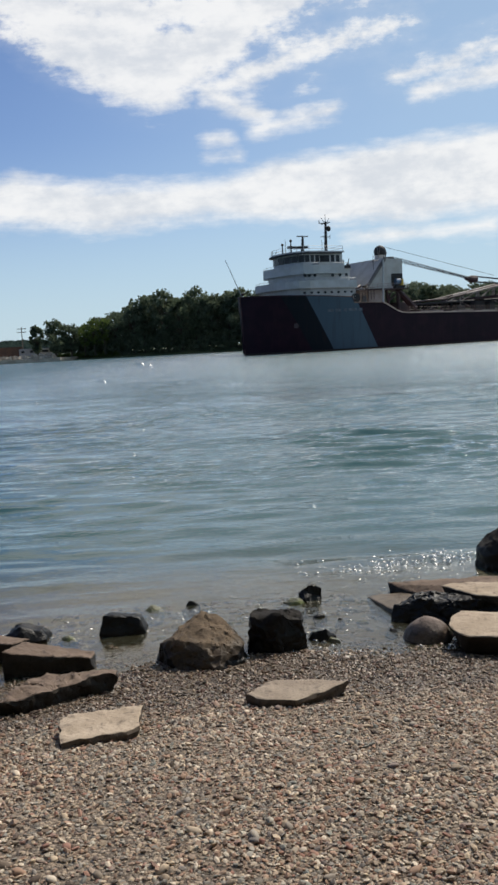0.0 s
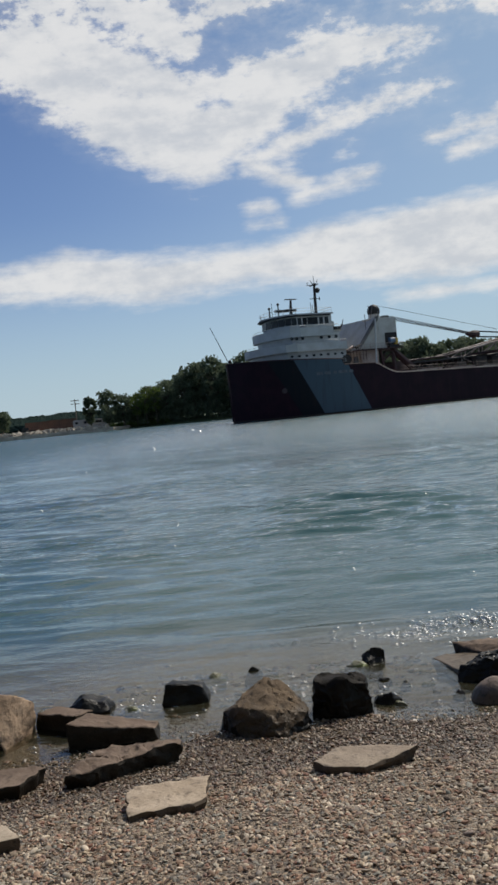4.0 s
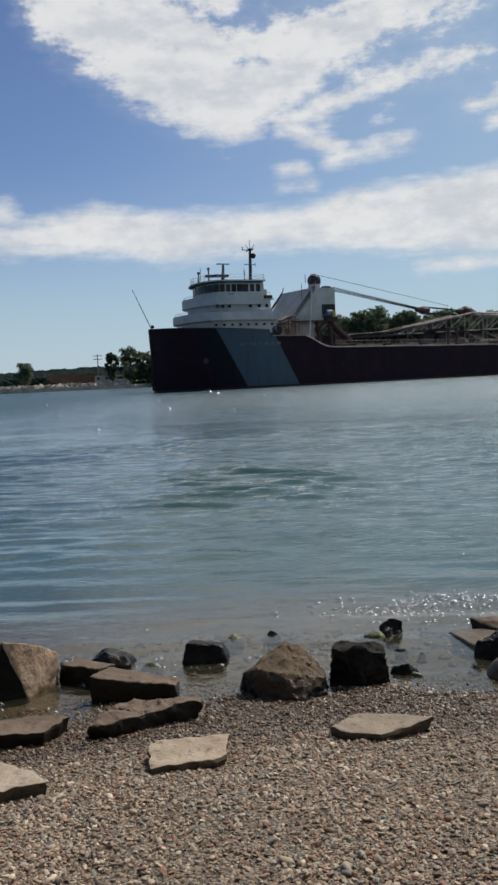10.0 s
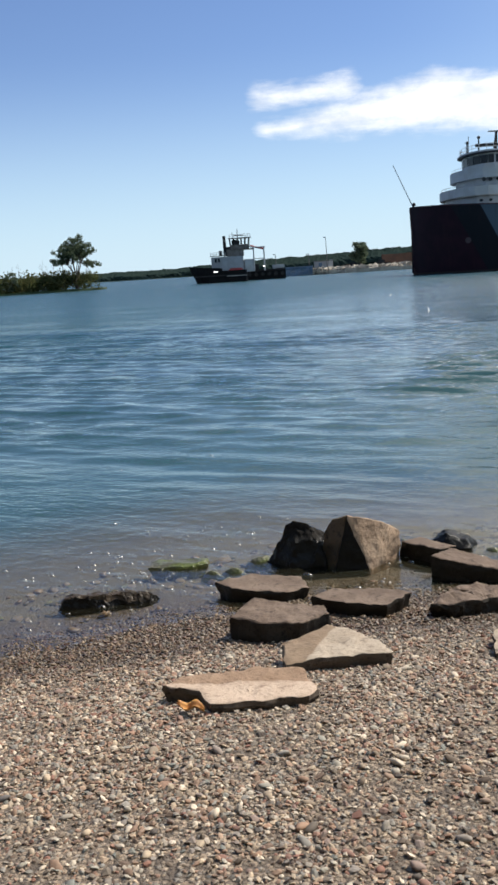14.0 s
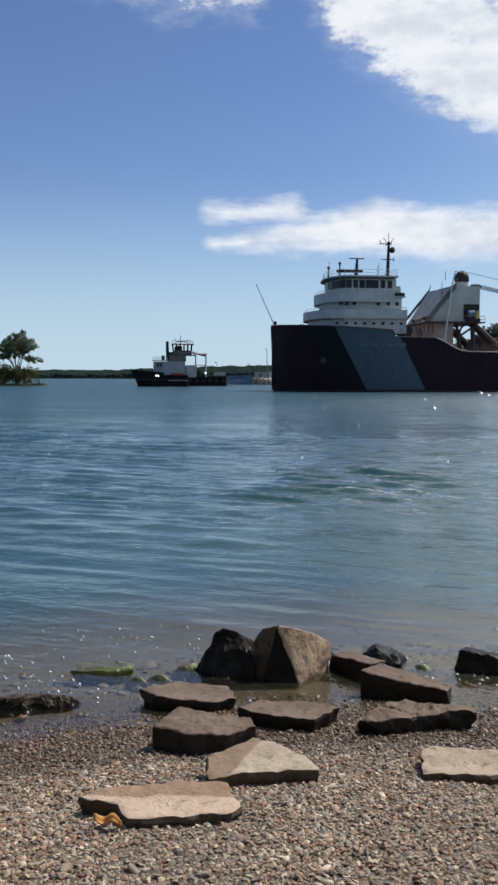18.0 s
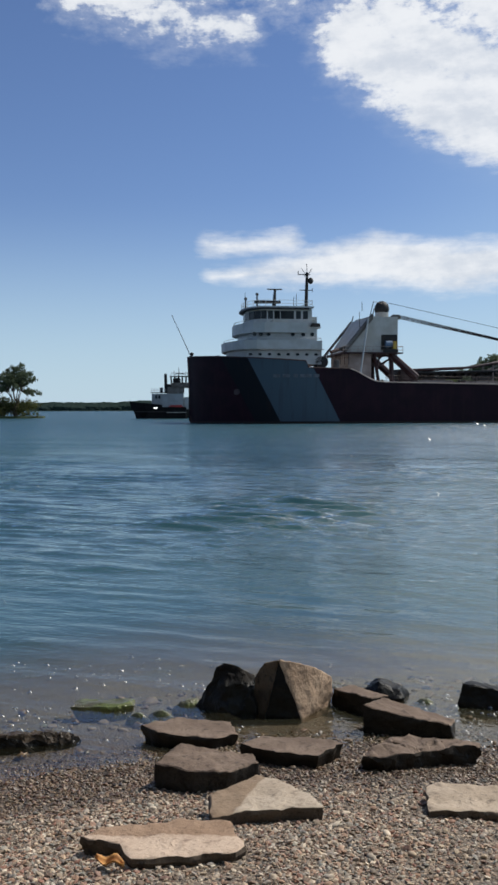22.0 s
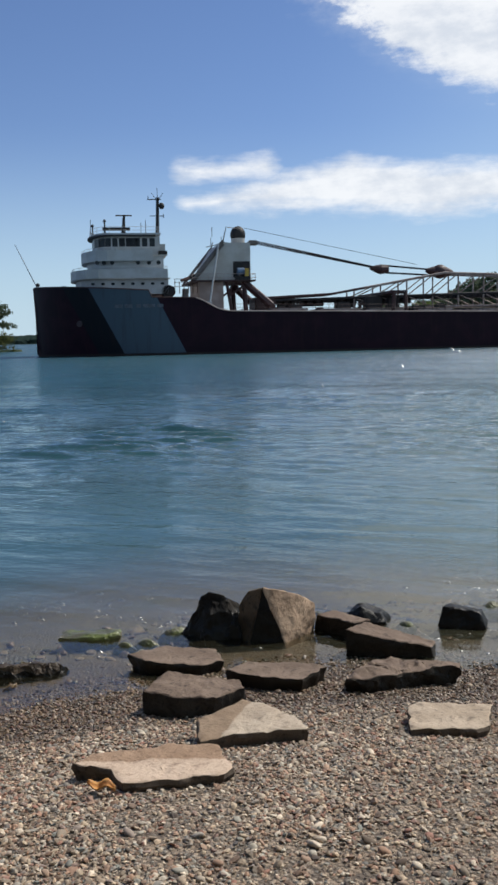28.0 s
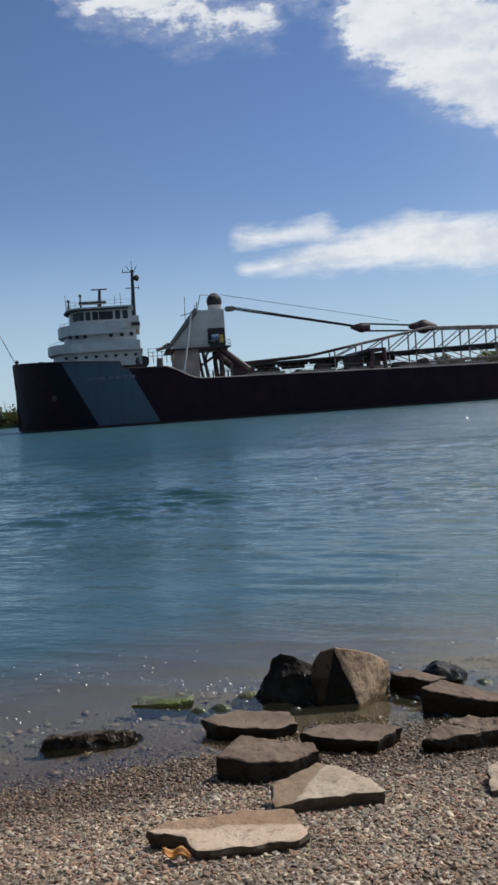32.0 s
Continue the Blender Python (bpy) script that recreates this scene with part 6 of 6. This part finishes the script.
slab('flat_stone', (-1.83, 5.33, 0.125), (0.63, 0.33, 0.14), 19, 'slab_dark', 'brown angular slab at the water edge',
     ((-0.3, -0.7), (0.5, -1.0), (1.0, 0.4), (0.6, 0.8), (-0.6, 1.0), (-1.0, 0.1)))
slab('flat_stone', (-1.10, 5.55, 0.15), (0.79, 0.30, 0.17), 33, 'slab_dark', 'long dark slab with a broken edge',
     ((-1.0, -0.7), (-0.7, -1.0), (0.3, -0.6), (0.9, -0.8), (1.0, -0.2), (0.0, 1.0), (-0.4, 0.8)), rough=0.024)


def hewn(name, foot, crown, material, label, seed, rough=0.02, cell=0.026, sharp=36, grain=9.0):
    """An angular rock between a foot outline on the bed and a crown of as many corners (x, y, z)."""
    cx, cy = sum(q[0] for q in foot) / len(foot), sum(q[1] for q in foot) / len(foot)
    bm = bmesh.new()
    n = len(foot)
    lo = [bm.verts.new(((x - cx) * 0.75, (y - cy) * 0.75, -0.15)) for x, y in foot]
    mid = [bm.verts.new((x - cx, y - cy, 0.02)) for x, y in foot]
    hi = [bm.verts.new((x - cx, y - cy, z)) for x, y, z in crown]
    bm.faces.new(lo[::-1])
    bm.faces.new(hi)
    for a, b in ((lo, mid), (mid, hi)):
        for i in range(n):
            bm.faces.new((a[i], a[(i + 1) % n], b[(i + 1) % n], b[i]))
    bmesh.ops.triangulate(bm, faces=bm.faces)
    bmesh.ops.bevel(bm, geom=[e for e in bm.edges if e.calc_face_angle(0) > 0.5], offset=0.007, segments=1, affect="EDGES")
    refine(bm, cell)
    roughen(bm, rough, grain, seed)
    ob = obj(name, bm, MAT[material], True)
    ob.matrix_world = pose(cx, cy, 0)
    return tagged(crisp(ob, sharp), label, "stone", "stones at the water edge")


hewn("wet_rock", [(-1.04, 6.82), (-0.70, 6.84), (-0.69, 7.06), (-1.01, 7.06)], [(-1.01, 6.87, 0.15), (-0.74, 6.88, 0.13), (-0.73, 7.02, 0.11), (-0.99, 7.02, 0.15)], "rock_dark", "small black rock awash in the shallows", 7, 0.016)


def broken(name, corners, material, label, seed, rough=0.012, cell=0.024, sharp=32, grain=10.0, bevel=0.006, side=None):
    """A block of broken rock: the hull round its corners, edges chipped, faces pitted."""
    c = sum((Vector(q) for q in corners), Vector()) / len(corners)
    c.z = 0.0
    bm = bmesh.new()
    for q in corners:
        bm.verts.new(Vector(q) - c)
        if q[2] < 0.01:                          # goes on down into the bed
            bm.verts.new((Vector(q) - c) * 0.85 + Vector((0, 0, -0.16)))
    r = bmesh.ops.convex_hull(bm, input=bm.verts)
    bmesh.ops.delete(bm, geom=[v for v in bm.verts if not v.link_faces], context="VERTS")
    bmesh.ops.dissolve_limit(bm, angle_limit=radians(7), verts=bm.verts, edges=bm.edges)
    bmesh.ops.bevel(bm, geom=[e for e in bm.edges if e.calc_face_angle(0) > 0.4], offset=bevel, segments=1, affect="EDGES")
    refine(bm, cell)
    roughen(bm, rough, grain, seed)
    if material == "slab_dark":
        side = ("side_shade", Vector((0, 0, 1)), 0.5)
    if side:                                     # painted shade: darker material on the faces that don't look along a direction
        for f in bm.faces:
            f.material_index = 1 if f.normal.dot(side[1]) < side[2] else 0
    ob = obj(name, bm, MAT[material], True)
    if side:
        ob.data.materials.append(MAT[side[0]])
    ob.matrix_world = pose(*c)
    return tagged(crisp(ob, sharp), label, "stone", "stones at the water edge")


# steep faces get the dark rock colour as painted shade
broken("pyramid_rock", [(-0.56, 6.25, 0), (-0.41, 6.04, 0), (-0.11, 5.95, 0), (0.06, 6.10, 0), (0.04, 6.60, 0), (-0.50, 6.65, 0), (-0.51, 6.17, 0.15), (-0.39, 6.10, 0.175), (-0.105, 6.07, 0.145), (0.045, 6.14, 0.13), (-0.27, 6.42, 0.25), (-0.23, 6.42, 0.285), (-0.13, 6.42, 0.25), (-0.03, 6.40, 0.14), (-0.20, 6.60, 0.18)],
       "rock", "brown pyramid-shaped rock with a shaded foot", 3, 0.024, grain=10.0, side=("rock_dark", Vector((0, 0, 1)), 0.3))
broken("square_rock", [(0.07, 6.33, 0), (0.28, 6.24, 0), (0.48, 6.31, 0), (0.49, 6.60, 0), (0.10, 6.60, 0), (0.115, 6.34, 0.255), (0.29, 6.30, 0.26), (0.455, 6.33, 0.225), (0.46, 6.52, 0.22), (0.14, 6.54, 0.24)],
       "rock_dark", "dark square block of wet rock", 5, 0.034, grain=8.0)
broken("wet_rock", [(0.50, 6.50, 0), (0.66, 6.46, 0), (0.72, 6.56, 0), (0.54, 6.62, 0), (0.54, 6.53, 0.06), (0.64, 6.50, 0.075), (0.67, 6.55, 0.05)], "rock_dark", "small knobbly wet rock beside the square block", 6, 0.014, grain=18.0)
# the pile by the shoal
# slab sides here carry their shade in a darker material
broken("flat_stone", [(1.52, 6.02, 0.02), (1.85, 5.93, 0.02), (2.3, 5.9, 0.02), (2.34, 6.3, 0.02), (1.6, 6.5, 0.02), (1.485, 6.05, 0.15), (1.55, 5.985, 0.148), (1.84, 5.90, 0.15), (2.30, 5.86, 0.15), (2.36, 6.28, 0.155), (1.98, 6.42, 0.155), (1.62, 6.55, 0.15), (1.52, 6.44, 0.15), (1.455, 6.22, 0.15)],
       "slab", "round-cornered pale slab on the pile of riverside stones", 51, 0.006, sharp=40, side=("side_shade", Vector((0, 0, 1)), 0.5))
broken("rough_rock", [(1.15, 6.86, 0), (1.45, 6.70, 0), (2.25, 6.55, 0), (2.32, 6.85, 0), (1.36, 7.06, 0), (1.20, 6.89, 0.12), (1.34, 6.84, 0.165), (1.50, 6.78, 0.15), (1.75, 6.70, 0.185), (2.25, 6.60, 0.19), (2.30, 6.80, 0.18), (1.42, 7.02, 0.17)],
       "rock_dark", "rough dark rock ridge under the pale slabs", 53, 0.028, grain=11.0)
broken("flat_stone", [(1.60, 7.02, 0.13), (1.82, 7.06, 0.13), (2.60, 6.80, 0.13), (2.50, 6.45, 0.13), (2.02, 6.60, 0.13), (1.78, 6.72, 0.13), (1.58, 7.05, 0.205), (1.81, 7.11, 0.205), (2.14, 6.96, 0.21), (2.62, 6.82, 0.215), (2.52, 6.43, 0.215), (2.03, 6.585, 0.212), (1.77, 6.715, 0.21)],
       "slab", "pale flat slab propped on a dark rock", 55, 0.008, side=("side_shade", Vector((0, 0, 1)), 0.5))
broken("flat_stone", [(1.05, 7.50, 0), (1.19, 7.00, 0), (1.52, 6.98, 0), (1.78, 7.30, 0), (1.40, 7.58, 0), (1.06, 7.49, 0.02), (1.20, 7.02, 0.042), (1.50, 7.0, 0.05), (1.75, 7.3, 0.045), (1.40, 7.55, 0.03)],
       "slab_grey", "thin grey slab awash at the stone pile", 57, 0.006, side=("side_shade", Vector((0, 0, 1)), 0.5))
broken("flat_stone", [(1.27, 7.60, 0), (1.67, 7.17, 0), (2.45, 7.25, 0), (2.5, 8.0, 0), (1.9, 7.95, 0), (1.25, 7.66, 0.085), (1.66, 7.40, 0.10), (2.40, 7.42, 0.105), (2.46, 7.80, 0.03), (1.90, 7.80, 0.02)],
       "slab_dark", "low slab washed by ripples", 59, 0.012, side=("side_shade", Vector((0, 0, 1)), 0.6))

broken("dark_crag", [(-2.86, 6.17, 0), (-2.62, 6.08, 0), (-2.36, 6.15, 0), (-2.72, 6.45, 0), (-2.42, 6.46, 0), (-2.695, 6.22, 0.28), (-2.625, 6.23, 0.325), (-2.53, 6.24, 0.295), (-2.45, 6.25, 0.20), (-2.62, 6.40, 0.22), (-2.45, 6.38, 0.19)],
       "rock_dark", "jagged dark crag at the water edge", 9, 0.026, grain=9.0)
broken("split_rock", [(-2.42, 6.20, 0), (-2.30, 6.15, 0), (-2.42, 6.27, 0.225), (-2.345, 6.28, 0.345), (-2.232, 6.25, 0.378), (-2.275, 6.21, 0.23), (-2.24, 6.18, 0.0), (-2.36, 6.5, 0), (-2.28, 6.46, 0.30)],
       "rock", "narrow brown rock leaning on a split boulder", 11, 0.010)
# faces turned from the sun are painted dark to stand for their shade
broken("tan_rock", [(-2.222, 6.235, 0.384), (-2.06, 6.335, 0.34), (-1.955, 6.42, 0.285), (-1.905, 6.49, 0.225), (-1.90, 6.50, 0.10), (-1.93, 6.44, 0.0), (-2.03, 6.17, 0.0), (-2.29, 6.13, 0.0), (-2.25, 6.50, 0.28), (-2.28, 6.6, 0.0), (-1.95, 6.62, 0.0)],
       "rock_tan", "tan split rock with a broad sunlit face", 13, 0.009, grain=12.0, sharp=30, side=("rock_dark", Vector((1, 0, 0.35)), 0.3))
broken("stone_wedge", [(-1.555, 6.05, 0), (-0.97, 6.15, 0), (-1.52, 6.42, 0), (-1.0, 6.40, 0), (-1.56, 6.055, 0.182), (-0.985, 6.145, 0.082), (-1.51, 6.37, 0.152), (-0.99, 6.34, 0.06)],
       "slab_dark", "tilted wedge of broken concrete in the shallows", 14, 0.012)
broken("stone_bar", [(-1.93, 6.56, 0), (-1.60, 6.40, 0), (-1.82, 6.72, 0), (-1.48, 6.54, 0), (-1.90, 6.535, 0.12), (-1.585, 6.385, 0.13), (-1.80, 6.69, 0.118), (-1.49, 6.52, 0.12)],
       "slab_dark", "squared stone bar lying in the shallows", 12, 0.009)
broken("stone_block", [(-2.40, 4.58, 0.03), (-2.16, 4.54, 0.03), (-1.98, 4.66, 0.03), (-1.87, 4.88, 0.03), (-1.95, 5.0, 0.03), (-2.37, 4.95, 0.03), (-2.39, 4.59, 0.215), (-2.16, 4.57, 0.208), (-1.97, 4.62, 0.205), (-1.855, 4.82, 0.198), (-1.94, 4.93, 0.195), (-2.17, 4.90, 0.205), (-2.37, 4.87, 0.225)],
       "slab_dark", "rough brown concrete block at the water edge", 8, 0.014)
hewn("wet_rock", [(-1.84, 6.78), (-1.62, 6.72), (-1.42, 6.78), (-1.42, 6.98), (-1.72, 7.0)], [(-1.77, 6.82, 0.045), (-1.62, 6.80, 0.13), (-1.46, 6.83, 0.075), (-1.46, 6.94, 0.07), (-1.66, 6.94, 0.12)], "rock_dark",
     "low dark wedge of rock behind the stone bar", 15, 0.02)
# its sides are shaded by the dark rock colour
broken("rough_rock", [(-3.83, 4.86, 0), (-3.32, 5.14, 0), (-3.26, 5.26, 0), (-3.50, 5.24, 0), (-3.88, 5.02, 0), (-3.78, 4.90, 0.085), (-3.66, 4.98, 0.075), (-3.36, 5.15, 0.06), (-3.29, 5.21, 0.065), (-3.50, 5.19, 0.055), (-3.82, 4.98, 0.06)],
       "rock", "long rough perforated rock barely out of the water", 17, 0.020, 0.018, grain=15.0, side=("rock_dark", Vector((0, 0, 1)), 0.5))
hewn("mossy_stone", [(-3.68, 5.78), (-3.34, 5.86), (-3.24, 5.96), (-3.30, 6.08), (-3.66, 5.98)], [(-3.66, 5.81, 0.004), (-3.36, 5.87, 0.03), (-3.27, 5.96, 0.045), (-3.31, 6.05, 0.04), (-3.62, 5.95, 0.012)], "algae",
     "flat tilted stone furred with green algae", 19, 0.009, grain=14.0)
rock("mossy_stone", (-3.14, 5.82, -0.02), (0.22, 0.09, 0.045), 14, "algae", "low stone furred with green algae", 21, 1, 0.01)
rock("mossy_stone", (-2.90, 6.20, -0.02), (0.34, 0.16, 0.055), 32, "algae", "algae-covered stone beside the crag", 23, 2, 0.012)
rock("mossy_stone", (-3.00, 5.90, -0.02), (0.26, 0.10, 0.05), 12, "algae", "thin algae-covered stone awash", 25, 2, 0.008)
rock("mossy_stone", (-1.28, 6.84, -0.03), (0.20, 0.14, 0.06), 0, "algae", "glistening algae-covered stone awash", 27, 2, 0.01)
rock("wet_rock", (-0.40, 7.56, 0), (0.22, 0.16, 0.045), -10, "rock_dark", "small black stone just out of the water", 29, 2, 0.01)
rock("mossy_stone", (-0.72, 7.50, -0.03), (0.28, 0.14, 0.07), 6, "algae", "green stone at the water surface", 31, 2, 0.01)
rock("wet_rock", (0.61, 7.50, 0), (0.21, 0.16, 0.135), -10, "rock_dark", "upright lumpy stone in the shallows", 33, 3, 0.045)
rock("mossy_stone", (0.46, 7.44, -0.01), (0.26, 0.17, 0.07), 0, "algae", "yellow-green stone glistening in the sun", 35, 2, 0.03)
rock("wet_rock", (0.78, 6.95, -0.04), (0.13, 0.08, 0.06), 0, "rock_dark", "dark pebble at the water surface", 36, 2, 0.008)
rock("dark_boulder", (2.57, 8.32, 0), (0.80, 0.6, 0.36), -15, "rock_dark", "large dark boulder out in the shallows", 37, 3, 0.03)
rock("dark_boulder", (2.58, 7.85, 0), (0.60, 0.4, 0.26), 10, "rock_dark", "dark boulder behind the stone pile", 39, 3, 0.03)
rock("round_boulder", (1.355, 6.44, 0.0), (0.36, 0.30, 0.15), -10, "boulder", "rounded grey-pink boulder beside the slabs", 41, 0, 0.008)

rng = np.random.default_rng(91)
for k in range(14):
    x = float(rng.uniform(-3.4, 1.6))
    y = shore(x) + float(rng.uniform(0.05, 1.5))
    w = float(rng.uniform(0.06, 0.15))
    rock("wet_stone", (x, y, -0.02), (w, w * 0.75, float(rng.uniform(0.03, 0.06))), float(rng.uniform(0, 180)), "algae" if k % 3 == 0 else "rock_dark",
         "small algae-green stone in the shallows" if k % 3 == 0 else "small dark wet stone in the shallows", 100 + k, 3, 0.012, deep=0.06)

def bed_stones():
    """Cobbles that lie half sunk in the silt of the shallows."""
    rng = np.random.default_rng(73)
    bm = bmesh.new()
    for k in range(900):
        x = float(rng.uniform(-5.6, 2.4))
        y = shore(x) + 0.12 + 2.3 * float(rng.random()) ** 1.2
        r = float(rng.uniform(0.016, 0.05)) * (1.0 if k % 9 else 1.8)
        z = ground_height(x, y) + 0.1 * r
        if z > -0.03 - 0.4 * r:
            continue
        m = pose(x, y, z, 0, 0, float(rng.uniform(0, 180))) @ Matrix.Diagonal((1.0, float(rng.uniform(0.5, 0.9)), float(rng.uniform(0.25, 0.5)), 1.0))
        for q in bmesh.ops.create_icosphere(bm, subdivisions=2, radius=r, matrix=m)["verts"]:
            q.co += 0.35 * r * noise.noise_vector(q.co * (0.7 / r) + Vector((k, 0, 0)))
    ob = obj("bed_stones", bm, MAT["bed_stone"], True)
    tagged(ob, "brown and olive cobbles on the river bed under clear water", "cobbles", kind="stuff")


bed_stones()

# a curled dry leaf by the broad slab
lf = bmesh.new()
bmesh.ops.create_grid(lf, x_segments=10, y_segments=6, size=0.5)
for q in lf.verts:
    u, w = q.co.x, q.co.y
    q.co = Vector((u * 0.12, w * 0.055 * (1 - (2 * u) ** 2 * 0.75), 0.02 * (2 * w) ** 2 + 0.012 * math.sin(u * 9)))
bmesh.ops.solidify(lf, geom=lf.faces[:], thickness=0.002)
leaf_ob = obj("dry_leaf", lf, plain("dry_orange_leaf", (0.56, 0.28, 0.07), (0.38, 0.17, 0.05), 0.7, scale=20.0, fine=80.0), True)
leaf_ob.matrix_world = pose(-1.95, 3.29, beach(-1.95, 3.29) + 0.03, 8, 4, 15)
tagged(leaf_ob, "curled orange dry leaf lying on the pebbles", "leaf")


# ---- pebbles ----


def pebble_field(name, count, lo, hi, seed, sub, area, label, outer=False):
    rng = np.random.default_rng(seed)
    ico = bmesh.new()
    if sub:
        bmesh.ops.create_icosphere(ico, subdivisions=sub, radius=1.0)
    else:                                        # plain eight-sided chips
        tip = [ico.verts.new(q) for q in ((0.9, 0, 0), (0, 0.9, 0), (-0.9, 0, 0), (0, -0.9, 0), (0.2, 0.1, 0.9), (0, 0, -0.9))]
        for i in range(4):
            ico.faces.new((tip[i], tip[(i + 1) % 4], tip[4]))
            ico.faces.new((tip[(i + 1) % 4], tip[i], tip[5]))
    ico.verts.index_update()
    iv = np.array([v.co[:] for v in ico.verts])
    fi = np.array([[v.index for v in f.verts] for f in ico.faces])
    ico.free()
    x0, x1, back, ahead = area
    P = []
    while len(P) < count:
        x = rng.uniform(x0, x1)
        y = shore(x) + ahead - (ahead + back) * rng.uniform(0, 1)
        w = rng.normal(0, 0.15)
        inside = y > 1.8 + w and -0.86 * y - 0.3 + w < x < 0.32 * y + 0.4 + w
        if inside == outer or y < -2.2:
            continue
        if lo < 0.01 and noise.noise(Vector((x * 1.1, y * 1.6, 11))) > 0.02 and rng.random() < 0.6:
            continue                             # sandier patches
        P.append((x, y, ground_height(x, y)))
    P = np.array(P)
    n = len(P)
    s = lo + (hi - lo) * rng.power(0.55, size=n) ** 1.6
    sc = np.stack([s * rng.uniform(0.85, 1.45, n), s * rng.uniform(0.7, 1.05, n), s * rng.uniform(0.36, 0.72, n)], 1)
    a = rng.uniform(0, 6.283, n)
    V = iv[None] * sc[:, None] * (1 + 0.16 * rng.normal(size=(n, len(iv), 1)))
    t = rng.normal(0, 0.28, (n, 2))
    V[:, :, 2] += V[:, :, 0] * t[:, :1] + V[:, :, 1] * t[:, 1:]
    c, q = np.cos(a)[:, None], np.sin(a)[:, None]
    xx, yy = V[:, :, 0] * c - V[:, :, 1] * q, V[:, :, 0] * q + V[:, :, 1] * c
    V[:, :, 0], V[:, :, 1] = xx + P[:, :1], yy + P[:, 1:2]
    V[:, :, 2] += P[:, 2:] + sc[:, 2:] * rng.uniform(0.2, 1.0, (n, 1))
    F = fi[None] + (np.arange(n) * len(iv))[:, None, None]
    me = bpy.data.meshes.new(name)
    V, F = V.reshape(-1, 3), F.reshape(-1, 3)
    me.vertices.add(len(V))
    me.vertices.foreach_set("co", V.ravel())
    me.loops.add(F.size)
    me.loops.foreach_set("vertex_index", F.ravel().astype(np.int32))
    me.polygons.add(len(F))
    me.polygons.foreach_set("loop_start", np.arange(0, F.size, 3, dtype=np.int32))
    me.polygons.foreach_set("use_smooth", np.full(len(F), sub > 1))
    me.materials.append(MAT["pebbles"])
    me.update(calc_edges=True)
    return tagged(new(name, me), label, "pebbles", kind="stuff")


pebble_field("pebbles", 84000, 0.0056, 0.0148, 1, 1, (-4.7, 2.9, 4.4, 0.4), "small water-worn brown and grey pebbles of the beach")
pebble_field("pebbles", 3000, 0.010, 0.018, 2, 1, (-4.7, 2.9, 4.4, 0.5), "larger water-worn pebbles among the small ones")
pebble_field("pebbles", 52000, 0.008, 0.019, 6, 0, (-6.2, 4.6, 7.4, 0.2), "pebbles of the rest of the beach", True)
pebble_field("pebbles", 240, 0.013, 0.024, 9, 2, (-4.7, 2.9, 4.4, -2.1), "fist-sized rounded pebbles high on the beach")
pebble_field("river_cobbles", 420, 0.012, 0.036, 3, 2, (-5.5, 3.5, -0.3, 2.4), "rounded stones on the shallow river bed")


def loose_pebbles():
    """The larger pebbles that can be picked up one by one."""
    rng = np.random.default_rng(77)
    shapes = []
    for k in range(6):
        bm = bmesh.new()
        bmesh.ops.create_icosphere(bm, subdivisions=2, radius=1.0)
        for q in bm.verts:
            q.co = Vector((q.co.x * (1.1 + 0.1 * k % 3), q.co.y * 0.85, q.co.z * 0.55)) * (1 + 0.32 * noise.noise(q.co * 1.4 + Vector((k * 7, 0, 0))))
        me = bpy.data.meshes.new("pebble")
        bm.to_mesh(me)
        bm.free()
        me.polygons.foreach_set("use_smooth", [True] * len(me.polygons))
        me.materials.append(MAT["pebble"])
        shapes.append(me)
    for k in range(300):
        x = rng.uniform(-3.6, 2.2)
        y = shore(x) - rng.uniform(0.15, 3.6)
        r = rng.uniform(0.011, 0.021)
        ob = new("pebble", shapes[k % 6])
        ob.parent = ground
        ob.matrix_basis = pose(x, y, ground_height(x, y) + r * 0.4, rng.uniform(-20, 20), rng.uniform(-20, 20), rng.uniform(0, 360)) @ Matrix.Scale(r, 4)


loose_pebbles()
motions()
